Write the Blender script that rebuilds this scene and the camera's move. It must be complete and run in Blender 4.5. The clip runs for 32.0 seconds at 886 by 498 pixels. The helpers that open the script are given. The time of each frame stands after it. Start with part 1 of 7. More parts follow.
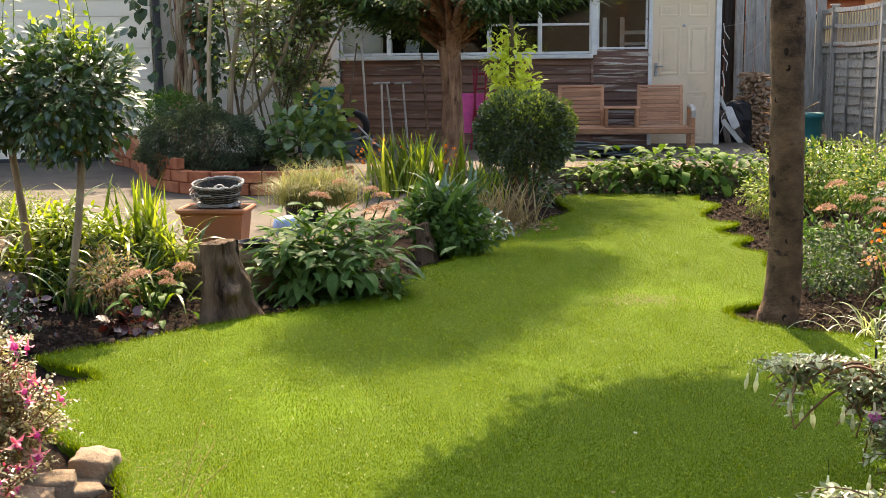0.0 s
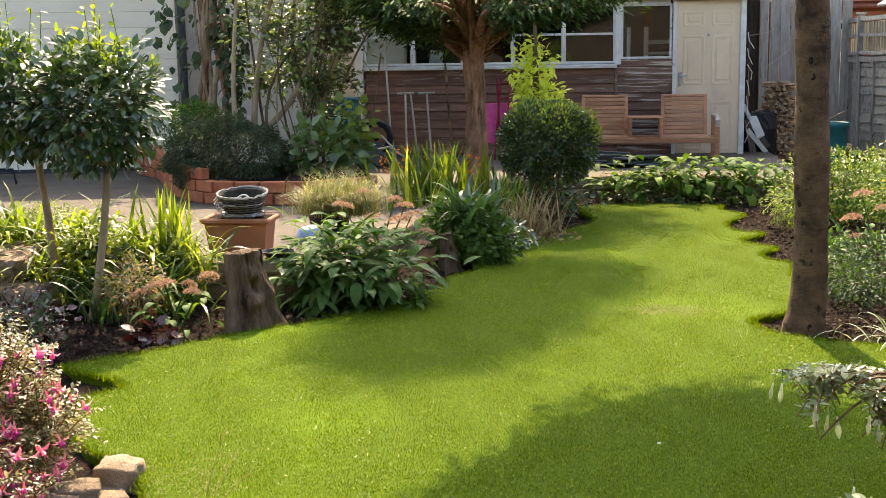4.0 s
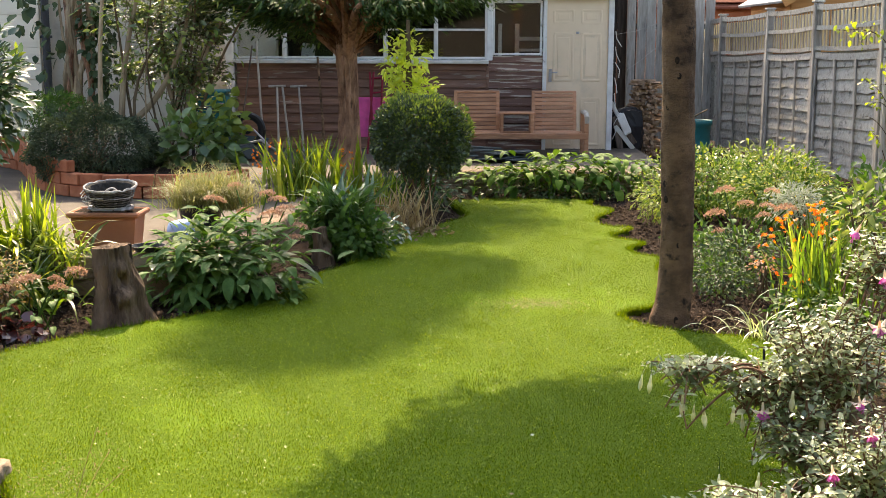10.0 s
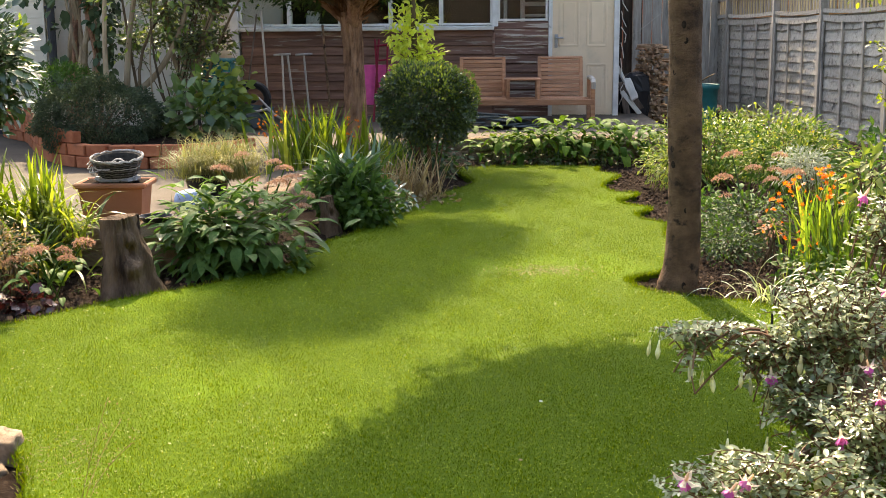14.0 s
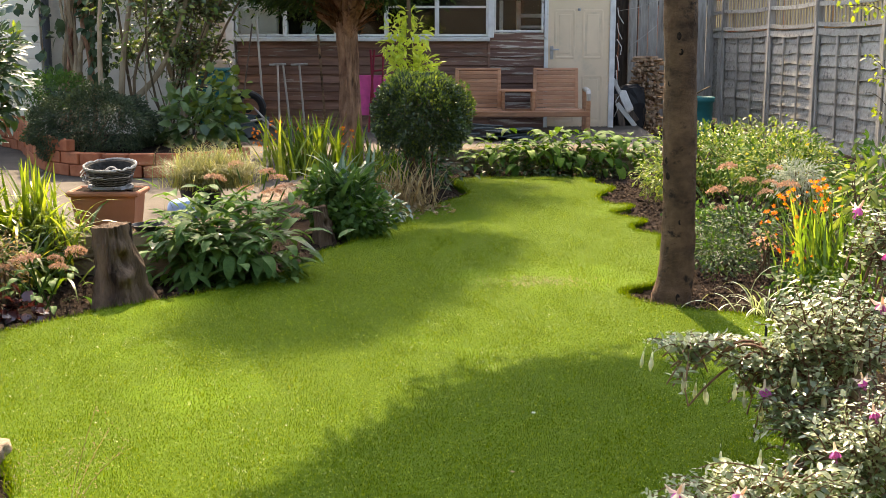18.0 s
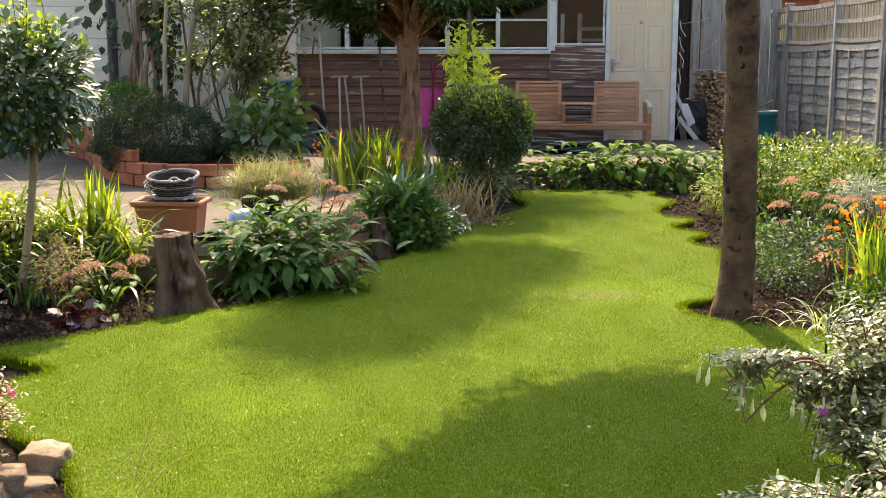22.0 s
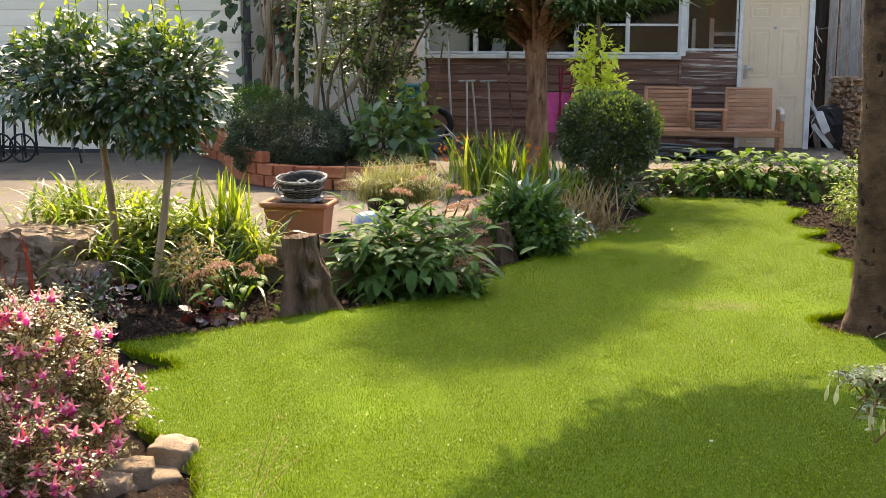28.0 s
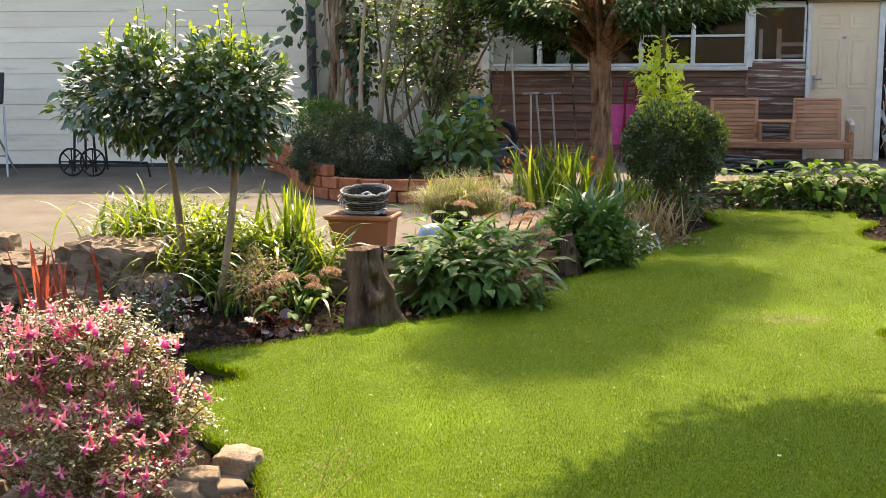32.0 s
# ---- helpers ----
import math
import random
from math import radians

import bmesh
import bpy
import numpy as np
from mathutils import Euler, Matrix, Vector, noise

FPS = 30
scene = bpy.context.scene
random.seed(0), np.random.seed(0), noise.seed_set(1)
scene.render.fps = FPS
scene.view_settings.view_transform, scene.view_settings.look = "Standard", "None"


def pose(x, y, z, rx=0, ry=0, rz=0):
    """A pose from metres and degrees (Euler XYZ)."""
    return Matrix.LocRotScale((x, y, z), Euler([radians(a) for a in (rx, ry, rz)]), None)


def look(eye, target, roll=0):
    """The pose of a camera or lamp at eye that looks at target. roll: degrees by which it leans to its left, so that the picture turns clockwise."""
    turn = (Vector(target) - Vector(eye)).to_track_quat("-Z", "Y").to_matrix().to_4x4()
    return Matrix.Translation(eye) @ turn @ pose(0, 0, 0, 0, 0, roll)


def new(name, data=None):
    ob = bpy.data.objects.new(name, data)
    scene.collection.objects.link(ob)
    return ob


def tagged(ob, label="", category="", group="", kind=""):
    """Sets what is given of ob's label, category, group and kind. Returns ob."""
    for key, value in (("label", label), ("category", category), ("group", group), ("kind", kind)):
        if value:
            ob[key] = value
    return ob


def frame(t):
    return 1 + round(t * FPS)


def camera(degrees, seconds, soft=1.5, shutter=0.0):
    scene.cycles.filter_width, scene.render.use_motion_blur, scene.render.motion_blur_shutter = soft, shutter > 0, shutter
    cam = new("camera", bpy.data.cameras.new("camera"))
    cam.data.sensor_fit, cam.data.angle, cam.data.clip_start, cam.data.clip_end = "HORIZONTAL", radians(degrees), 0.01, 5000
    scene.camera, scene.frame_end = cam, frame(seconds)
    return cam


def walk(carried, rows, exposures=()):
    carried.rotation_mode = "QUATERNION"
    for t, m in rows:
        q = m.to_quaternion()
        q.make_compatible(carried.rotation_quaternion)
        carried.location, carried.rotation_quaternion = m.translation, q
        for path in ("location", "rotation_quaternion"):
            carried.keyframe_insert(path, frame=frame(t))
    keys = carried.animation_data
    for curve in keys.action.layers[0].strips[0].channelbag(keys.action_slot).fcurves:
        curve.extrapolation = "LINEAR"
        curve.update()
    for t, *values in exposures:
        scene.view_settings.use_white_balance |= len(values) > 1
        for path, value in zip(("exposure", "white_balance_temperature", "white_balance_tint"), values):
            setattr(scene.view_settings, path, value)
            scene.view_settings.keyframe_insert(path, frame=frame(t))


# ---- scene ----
# ---------------------------------------------------------------- camera and walk
PATH = [  # seconds, x, y, z, yaw to the left, pitch up, roll (degrees)
    (0.0, -0.001, -0.003, 1.550, 5.681, -9.833, -0.657),
    (0.5, 0.000, -0.003, 1.550, 5.702, -9.863, -0.546),
    (1.0, 0.001, -0.003, 1.550, 5.820, -9.870, -0.630),
    (1.5, 0.001, -0.002, 1.549, 6.452, -9.693, -0.710),
    (2.0, 0.002, -0.001, 1.548, 6.493, -9.416, -0.861),
    (2.5, 0.001, 0.000, 1.548, 7.003, -9.652, -0.985),
    (4.5, 0.003, -0.007, 1.549, 6.779, -9.294, -0.804),
    (5.0, 0.004, -0.009, 1.550, 7.560, -9.415, -0.975),
    (5.5, 0.006, -0.009, 1.550, 7.417, -9.204, -0.883),
    (6.0, 0.007, -0.008, 1.549, 7.285, -9.177, -0.933),
    (6.5, 0.007, -0.007, 1.549, 7.547, -8.766, -0.891),
    (7.0, 0.005, -0.006, 1.548, 6.322, -8.659, -0.675),
    (7.5, 0.002, -0.005, 1.549, 5.629, -8.993, -0.629),
    (8.0, -0.001, -0.004, 1.550, 5.651, -8.888, -0.868),
    (8.5, -0.002, -0.001, 1.549, 6.017, -8.489, -0.895),
    (9.0, -0.005, 0.000, 1.548, 4.080, -9.467, -0.495),
    (9.5, -0.010, -0.006, 1.550, 2.396, -10.241, -0.204),
    (10.0, -0.014, -0.017, 1.555, 0.672, -9.674, 0.171),
    (10.5, -0.016, -0.025, 1.559, 0.207, -9.440, 0.284),
    (11.0, -0.015, -0.024, 1.560, 0.428, -10.054, 0.160),
    (11.5, -0.012, -0.017, 1.558, 2.399, -9.187, -0.299),
    (12.0, -0.010, -0.012, 1.556, 2.811, -9.297, -0.369),
    (12.5, -0.011, -0.012, 1.556, 1.447, -9.712, -0.065),
    (13.0, -0.012, -0.014, 1.556, 0.665, -10.299, -0.145),
    (13.5, -0.013, -0.015, 1.557, 1.387, -10.343, -0.325),
    (14.0, -0.014, -0.016, 1.556, 1.026, -11.213, -0.438),
    (14.5, -0.014, -0.017, 1.555, 1.878, -11.064, -0.513),
    (16.5, -0.005, 0.008, 1.546, 1.495, -10.832, -0.347),
    (17.0, -0.004, 0.008, 1.545, 1.767, -10.261, -0.360),
    (17.5, -0.004, 0.008, 1.545, 1.831, -10.808, -0.252),
    (18.0, -0.006, 0.007, 1.546, 0.787, -10.677, -0.045),
    (18.5, -0.007, 0.005, 1.549, 0.117, -11.140, 0.031),
    (19.0, -0.006, 0.005, 1.551, -0.070, -10.889, 0.158),
    (19.5, -0.003, 0.006, 1.551, 1.105, -11.070, 0.043),
    (20.0, -0.000, 0.006, 1.551, 1.116, -10.284, 0.068),
    (20.5, 0.002, 0.004, 1.550, 1.797, -10.520, 0.062),
    (21.0, 0.005, 0.001, 1.549, 2.355, -10.180, 0.041),
    (21.5, 0.006, -0.003, 1.548, 3.143, -9.871, 0.003),
    (22.0, 0.007, -0.005, 1.548, 3.652, -10.094, 0.014),
    (22.5, 0.007, -0.006, 1.547, 3.498, -10.142, 0.091),
    (23.0, 0.008, -0.006, 1.545, 4.522, -10.190, -0.004),
    (23.5, 0.011, -0.004, 1.542, 4.909, -10.031, -0.051),
    (24.0, 0.013, 0.002, 1.540, 6.371, -10.089, -0.294),
    (24.5, 0.014, 0.008, 1.538, 6.688, -10.402, -0.262),
    (25.0, 0.017, 0.012, 1.538, 7.729, -10.032, -0.435),
    (25.5, 0.023, 0.014, 1.539, 7.904, -9.697, -0.349),
    (27.5, 0.015, -0.001, 1.559, 9.159, -9.946, 0.246),
    (28.0, 0.014, -0.002, 1.559, 9.607, -9.939, 0.210),
    (28.5, 0.012, -0.003, 1.558, 10.025, -10.027, -0.052),
    (29.0, 0.010, -0.003, 1.556, 10.521, -9.605, -0.042),
    (29.5, 0.010, -0.001, 1.555, 10.704, -9.610, -0.079),
    (30.0, 0.011, -0.003, 1.555, 10.660, -9.585, 0.008),
    (30.5, 0.012, -0.007, 1.557, 10.528, -9.486, 0.092),
    (31.0, 0.013, -0.008, 1.557, 9.127, -9.098, 0.203),
    (31.5, 0.014, -0.004, 1.555, 11.865, -9.397, -0.332),
    (32.0, 0.017, 0.001, 1.551, 12.675, -9.303, -0.310),
]


def gaze(x, y, z, yaw, pitch, roll):
    a, b = radians(yaw), radians(pitch)
    way = Vector((-math.sin(a) * math.cos(b), math.cos(a) * math.cos(b), math.sin(b)))
    return look((x, y, z), Vector((x, y, z)) + way, roll)


cam = camera(40.07, 32.0, soft=0.85)
walk(cam, [(t, gaze(*row)) for t, *row in PATH], [(0.0, 2.15, 7620, 13), (32.0, 2.15, 7620, 13)])

# ---------------------------------------------------------------- light
SUN_EL, SUN_AZ = 47.0, 8.5   # height, and degrees from +y towards -x
world = bpy.data.worlds.new("sky")
scene.world = world
world.use_nodes = True
wn = world.node_tree.nodes
wn.clear()
sky = wn.new("ShaderNodeTexSky")
sky.sky_type, sky.sun_disc = "NISHITA", False
sky.sun_elevation, sky.sun_rotation = radians(SUN_EL), radians(-SUN_AZ)
sky.air_density, sky.dust_density, sky.ozone_density = 1.0, 2.0, 0.7
bg = wn.new("ShaderNodeBackground")
bg.inputs["Strength"].default_value = 0.15
wo = wn.new("ShaderNodeOutputWorld")
world.node_tree.links.new(sky.outputs[0], bg.inputs[0])
world.node_tree.links.new(bg.outputs[0], wo.inputs[0])
sun_data = bpy.data.lights.new("sun", "SUN")
sun_data.energy, sun_data.angle, sun_data.color = 2.75, radians(0.8), (1.0, 0.865, 0.67)
sun = new("sun", sun_data)
_a, _e = radians(SUN_AZ), radians(SUN_EL)
TO_SUN = Vector((-math.sin(_a) * math.cos(_e), math.cos(_a) * math.cos(_e), math.sin(_e)))
sun.matrix_world = look(TO_SUN * 40, (0, 0, 0))

# ---------------------------------------------------------------- building tools
class Geo:
    """Vertices and faces that grow into one mesh."""

    def __init__(self):
        self.v, self.f = [], []

    def add(self, verts, faces):
        n = len(self.v)
        self.v += [tuple(p) for p in verts]
        self.f += [tuple(n + i for i in f) for f in faces]
        return self

    def box(self, c, s, m=None, ch=0.0):
        """A box of size s about c, chamfered by ch, turned by m about its middle."""
        h = [x / 2 for x in s]
        m = m or Matrix.Identity(4)
        ch = min(ch, *(0.45 * x for x in s))
        c = Vector(c)
        if ch <= 0:
            p = [Vector((sx * h[0], sy * h[1], sz * h[2])) for sz in (-1, 1) for sy in (-1, 1) for sx in (-1, 1)]
            f = [(0, 2, 3, 1), (4, 5, 7, 6), (0, 1, 5, 4), (2, 6, 7, 3), (0, 4, 6, 2), (1, 3, 7, 5)]
            return self.add([c + m.to_3x3() @ q for q in p], f)
        p, key = [], {}
        for sx in (-1, 1):
            for sy in (-1, 1):
                for sz in (-1, 1):
                    for a in range(3):
                        q = [sx * h[0], sy * h[1], sz * h[2]]
                        for b in range(3):
                            if b != a:
                                q[b] -= math.copysign(ch, q[b])
                        key[(sx, sy, sz, a)] = len(p)
                        p.append(Vector(q))
        f = []
        quad = ((-1, -1), (1, -1), (1, 1), (-1, 1))
        for a in range(3):
            for s1 in (-1, 1):
                ids = []
                for u, w in quad:
                    k = [0, 0, 0]
                    k[a], k[(a + 1) % 3], k[(a + 2) % 3] = s1, u, w
                    ids.append(key[(*k, a)])
                f.append(ids if s1 > 0 else ids[::-1])
        for a in range(3):
            b, d = (a + 1) % 3, (a + 2) % 3
            for sb in (-1, 1):
                for sd in (-1, 1):
                    k1, k2 = [0, 0, 0], [0, 0, 0]
                    k1[b] = k2[b] = sb
                    k1[d] = k2[d] = sd
                    k1[a], k2[a] = -1, 1
                    ids = [key[(*k1, b)], key[(*k2, b)], key[(*k2, d)], key[(*k1, d)]]
                    f.append(ids if sb * sd > 0 else ids[::-1])
        for sx in (-1, 1):
            for sy in (-1, 1):
                for sz in (-1, 1):
                    ids = [key[(sx, sy, sz, a)] for a in range(3)]
                    f.append(ids if sx * sy * sz > 0 else ids[::-1])
        return self.add([c + m.to_3x3() @ q for q in p], f)

    def tube(self, pts, rad, n=8, cap=True, wob=0.0, seed=0):
        """A tapered tube along pts; wob roughens its skin."""
        pts = [Vector(p) for p in pts]
        rad = rad if hasattr(rad, "__len__") else [rad] * len(pts)
        rng = random.Random(seed)
        verts, side = [], None
        for i, p in enumerate(pts):
            d = (pts[min(i + 1, len(pts) - 1)] - pts[max(i - 1, 0)]).normalized()
            if side is None:
                side = d.cross(Vector((0.3, 0.9, 0.1)))
                if side.length < 0.2:
                    side = d.cross(Vector((1, 0, 0)))
            side = (side - d * side.dot(d)).normalized()
            up = d.cross(side)
            for k in range(n):
                a = 2 * math.pi * k / n
                r = rad[i] * (1 + wob * rng.uniform(-1, 1))
                verts.append(p + (side * math.cos(a) + up * math.sin(a)) * r)
        f = []
        for i in range(len(pts) - 1):
            for k in range(n):
                k2 = (k + 1) % n
                f.append((i * n + k, i * n + k2, (i + 1) * n + k2, (i + 1) * n + k))
        if cap:
            f.append(tuple(range(n))[::-1])
            f.append(tuple((len(pts) - 1) * n + k for k in range(n)))
        return self.add(verts, f)

    def lathe(self, c, profile, n=24, sq=0.0):
        """Turned about the upright through c: profile of (radius, height)."""
        verts = []
        for r, h in profile:
            for k in range(n):
                a = 2 * math.pi * k / n
                verts.append((c[0] + r * math.cos(a), c[1] + r * math.sin(a), c[2] + h))
        f = []
        for i in range(len(profile) - 1):
            for k in range(n):
                k2 = (k + 1) % n
                f.append((i * n + k, i * n + k2, (i + 1) * n + k2, (i + 1) * n + k))
        return self.add(verts, f)

    def poly(self, pts, z0, z1):
        """A flat slab of the outline pts between two heights."""
        n = len(pts)
        v = [(x, y, z0) for x, y in pts] + [(x, y, z1) for x, y in pts]
        f = [tuple(range(n))[::-1], tuple(range(n, 2 * n))] + [(i, (i + 1) % n, n + (i + 1) % n, n + i) for i in range(n)]
        return self.add(v, f)

    def mesh(self, name, material, smooth=False):
        me = bpy.data.meshes.new(name)
        me.from_pydata(self.v, [], self.f)
        if smooth:
            me.polygons.foreach_set("use_smooth", [True] * len(me.polygons))
        me.materials.append(material)
        me.update()
        return me


def np_mesh(name, verts, faces_flat, starts, totals, material, smooth=False):
    me = bpy.data.meshes.new(name)
    me.vertices.add(len(verts))
    me.vertices.foreach_set("co", np.asarray(verts, np.float32).ravel())
    me.loops.add(len(faces_flat))
    me.loops.foreach_set("vertex_index", np.asarray(faces_flat, np.int32))
    me.polygons.add(len(starts))
    me.polygons.foreach_set("loop_start", np.asarray(starts, np.int32))
    me.polygons.foreach_set("loop_total", np.asarray(totals, np.int32))
    if smooth:
        me.polygons.foreach_set("use_smooth", np.ones(len(starts), bool))
    me.materials.append(material)
    me.update(calc_edges=True)
    return me


def scattered(name, template, pos, ax, ay, az, scale, material, smooth=False):
    """One mesh of many copies of a small template (verts, faces), each at pos with its own axes and scale."""
    tv, tf = np.array(template[0], float), template[1]
    pos, scale = np.asarray(pos, float), np.asarray(scale, float)
    n, k = len(pos), len(tv)
    loc = tv[None] * scale[:, None, :]
    verts = pos[:, None] + loc[..., 0:1] * ax[:, None] + loc[..., 1:2] * ay[:, None] + loc[..., 2:3] * az[:, None]
    flat = np.concatenate([np.array(f) for f in tf])
    tot = np.array([len(f) for f in tf])
    allf = (flat[None] + (np.arange(n) * k)[:, None]).ravel()
    tots = np.tile(tot, n)
    starts = np.concatenate([[0], np.cumsum(tots)[:-1]])
    return np_mesh(name, verts.reshape(-1, 3), allf, starts, tots, material, smooth)


def unit(a):
    return a / np.maximum(np.linalg.norm(a, axis=-1, keepdims=True), 1e-9)


def frames_of(d, nrm):
    ax = unit(d)
    ay = unit(np.cross(nrm, ax))
    return ax, ay, np.cross(ax, ay)


# leaf shapes: along x from 0 to 1, across y, up z
LEAF = ([(0, 0, 0), (.3, .44, .05), (.3, 0, -.01), (.3, -.44, .05), (.66, .38, .0), (.66, 0, -.05), (.66, -.38, .0), (1, 0, -.15)],
        [(0, 2, 1), (0, 3, 2), (1, 2, 5, 4), (2, 3, 6, 5), (4, 5, 7), (5, 6, 7)])
KITE = ([(0, 0, 0), (.45, .5, .12), (.45, -.5, .12), (1, 0, -.1)], [(0, 3, 1), (0, 2, 3)])
BLADE = ([(0, -.5, 0), (0, .5, 0), (1, 0, 0)], [(0, 1, 2)])
STRAND = ([(0, -.5, 0), (0, .5, 0), (.5, .4, .08), (.5, -.4, .08), (1, 0, -.1)], [(0, 1, 2, 3), (3, 2, 4)])


def thing(name, at=(0, 0, 0), label="", category="", group="", kind=""):
    ob = new(name)
    ob.empty_display_size = 0.1
    ob.location = at
    return tagged(ob, label, category, group, kind)


def put(name, mesh, parent=None, m=None, label=""):
    """A mesh object, laid in the world by m, under a thing or a part."""
    ob = new(name, mesh)
    if parent is not None:
        ob.parent = parent
        if parent.type == "EMPTY":
            ob.matrix_parent_inverse = Matrix.Translation(-Vector(parent.location))
    if m is not None:
        ob.matrix_basis = m
    return tagged(ob, label)


def part(name, geo, material, parent=None, label="", smooth=False):
    return put(name, geo.mesh(name, material, smooth), parent, None, label)


def bez(p0, p1, p2, n):
    p0, p1, p2 = Vector(p0), Vector(p1), Vector(p2)
    return [p0 * (1 - t) ** 2 + p1 * 2 * t * (1 - t) + p2 * t * t for t in [i / n for i in range(n + 1)]]


# ---------------------------------------------------------------- materials
def nodes_of(name):
    m = bpy.data.materials.new(name)
    m.use_nodes = True
    nt = m.node_tree
    return m, nt, nt.nodes["Principled BSDF"]


def ramp_of(nt, fac, stops):
    r = nt.nodes.new("ShaderNodeValToRGB")
    while len(r.color_ramp.elements) < len(stops):
        r.color_ramp.elements.new(0.5)
    for e, (p, c) in zip(r.color_ramp.elements, stops):
        e.position, e.color = p, (*c, 1)
    nt.links.new(fac, r.inputs[0])
    return r.outputs[0]


def noise_of(nt, scale, detail=4, stretch=(1, 1, 1), rough=0.6, vary=True, warp=0.0):
    tc = nt.nodes.new("ShaderNodeTexCoord")
    mp = nt.nodes.new("ShaderNodeMapping")
    mp.inputs["Scale"].default_value = stretch
    nt.links.new(tc.outputs["Object"], mp.inputs[0])
    if vary:
        oi = nt.nodes.new("ShaderNodeObjectInfo")
        mul = nt.nodes.new("ShaderNodeMath")
        mul.operation, mul.inputs[1].default_value = "MULTIPLY", 37.0
        nt.links.new(oi.outputs["Random"], mul.inputs[0])
        nt.links.new(mul.outputs[0], mp.inputs["Location"])
    nz = nt.nodes.new("ShaderNodeTexNoise")
    nz.inputs["Scale"].default_value, nz.inputs["Detail"].default_value = scale, detail
    nz.inputs["Roughness"].default_value, nz.inputs["Distortion"].default_value = rough, warp
    nt.links.new(mp.outputs[0], nz.inputs["Vector"])
    return nz.outputs["Fac"]


def mixed(nt, a, b, fac, mode="MIX"):
    mx = nt.nodes.new("ShaderNodeMix")
    mx.data_type, mx.blend_type = "RGBA", mode
    for sock, val in ((mx.inputs["A"], a), (mx.inputs["B"], b)):
        if hasattr(val, "links"):
            nt.links.new(val, sock)
        else:
            sock.default_value = (*val, 1)
    if hasattr(fac, "links"):
        nt.links.new(fac, mx.inputs["Factor"])
    else:
        mx.inputs["Factor"].default_value = fac
    return mx.outputs["Result"]


def bump_of(nt, bs, height, strength, dist=0.01):
    b = nt.nodes.new("ShaderNodeBump")
    b.inputs["Strength"].default_value, b.inputs["Distance"].default_value = strength, dist
    nt.links.new(height, b.inputs["Height"])
    nt.links.new(b.outputs[0], bs.inputs["Normal"])


def surface(name, c1, c2, scale=6, stretch=(1, 1, 1), rough=0.8, bump=0.4, c3=None, patch=1.5, patch_at=(0.55, 0.7), fine=60, dist=0.01, spread=0.25, metal=0.0, spec=0.25):
    """A weathered surface: grain between two colours, blotches of a third, fine relief, and a shift of tone from piece to piece."""
    m, nt, bs = nodes_of(name)
    n1 = noise_of(nt, scale, 6, stretch)
    col = ramp_of(nt, n1, [(0.3, c1), (0.7, c2)])
    if c3:
        n2 = noise_of(nt, patch, 5, stretch, 0.65)
        f2 = ramp_of(nt, n2, [(patch_at[0], (0, 0, 0)), (patch_at[1], (1, 1, 1))])
        col = mixed(nt, col, c3, f2)
    oi = nt.nodes.new("ShaderNodeObjectInfo")
    tone = ramp_of(nt, oi.outputs["Random"], [(0, (1 - spread,) * 3), (1, (1.0,) * 3)])
    col = mixed(nt, col, tone, 1.0, "MULTIPLY")
    nt.links.new(col, bs.inputs["Base Color"])
    bs.inputs["Roughness"].default_value, bs.inputs["Metallic"].default_value = rough, metal
    bs.inputs["Specular IOR Level"].default_value = spec
    n3 = noise_of(nt, fine, 5, stretch, 0.7)
    bump_of(nt, bs, mixed(nt, n1, n3, 0.5), bump, dist)
    return m


def leafy(name, c1, c2, rough=0.4, trans=0.35, vein=0.0, gloss=0.5, c3=None, through_tint=(1.0, 1.0, 0.45), mottle=1.0, mscale=9):
    """A thin leaf: glossy skin, light shining through, and a tone that changes from leaf to leaf."""
    m, nt, bs = nodes_of(name)
    gi, oi = nt.nodes.new("ShaderNodeNewGeometry"), nt.nodes.new("ShaderNodeObjectInfo")
    ad, fr = nt.nodes.new("ShaderNodeMath"), nt.nodes.new("ShaderNodeMath")
    ad.operation, fr.operation = "ADD", "FRACT"
    nt.links.new(gi.outputs["Random Per Island"], ad.inputs[0])
    nt.links.new(oi.outputs["Random"], ad.inputs[1])
    nt.links.new(ad.outputs[0], fr.inputs[0])
    stops = [(0.0, c1), (0.8, c2)] + ([(1.0, c3)] if c3 else [])
    col = ramp_of(nt, fr.outputs[0], stops)
    n1 = noise_of(nt, mscale, 3)
    col = mixed(nt, col, ramp_of(nt, n1, [(0.3, (0.72, 0.74, 0.68)), (0.7, (1.12, 1.1, 1.0))]), mottle, "MULTIPLY")
    nt.links.new(col, bs.inputs["Base Color"])
    bs.inputs["Roughness"].default_value = rough
    bs.inputs["Specular IOR Level"].default_value = gloss
    tr = nt.nodes.new("ShaderNodeBsdfTranslucent")
    nt.links.new(mixed(nt, col, tuple(1.6 * x for x in through_tint), 1.0, "MULTIPLY"), tr.inputs["Color"])
    mx = nt.nodes.new("ShaderNodeMixShader")
    mx.inputs[0].default_value = trans
    out = nt.nodes["Material Output"]
    nt.links.new(bs.outputs[0], mx.inputs[1])
    nt.links.new(tr.outputs[0], mx.inputs[2])
    nt.links.new(mx.outputs[0], out.inputs["Surface"])
    return m


def plain(name, c, rough=0.5, metal=0.0, bump=0.0):
    return surface(name, tuple(0.85 * x for x in c), tuple(1.1 * x for x in c), 14, rough=rough, bump=0.15 + bump, spread=0.08, metal=metal)


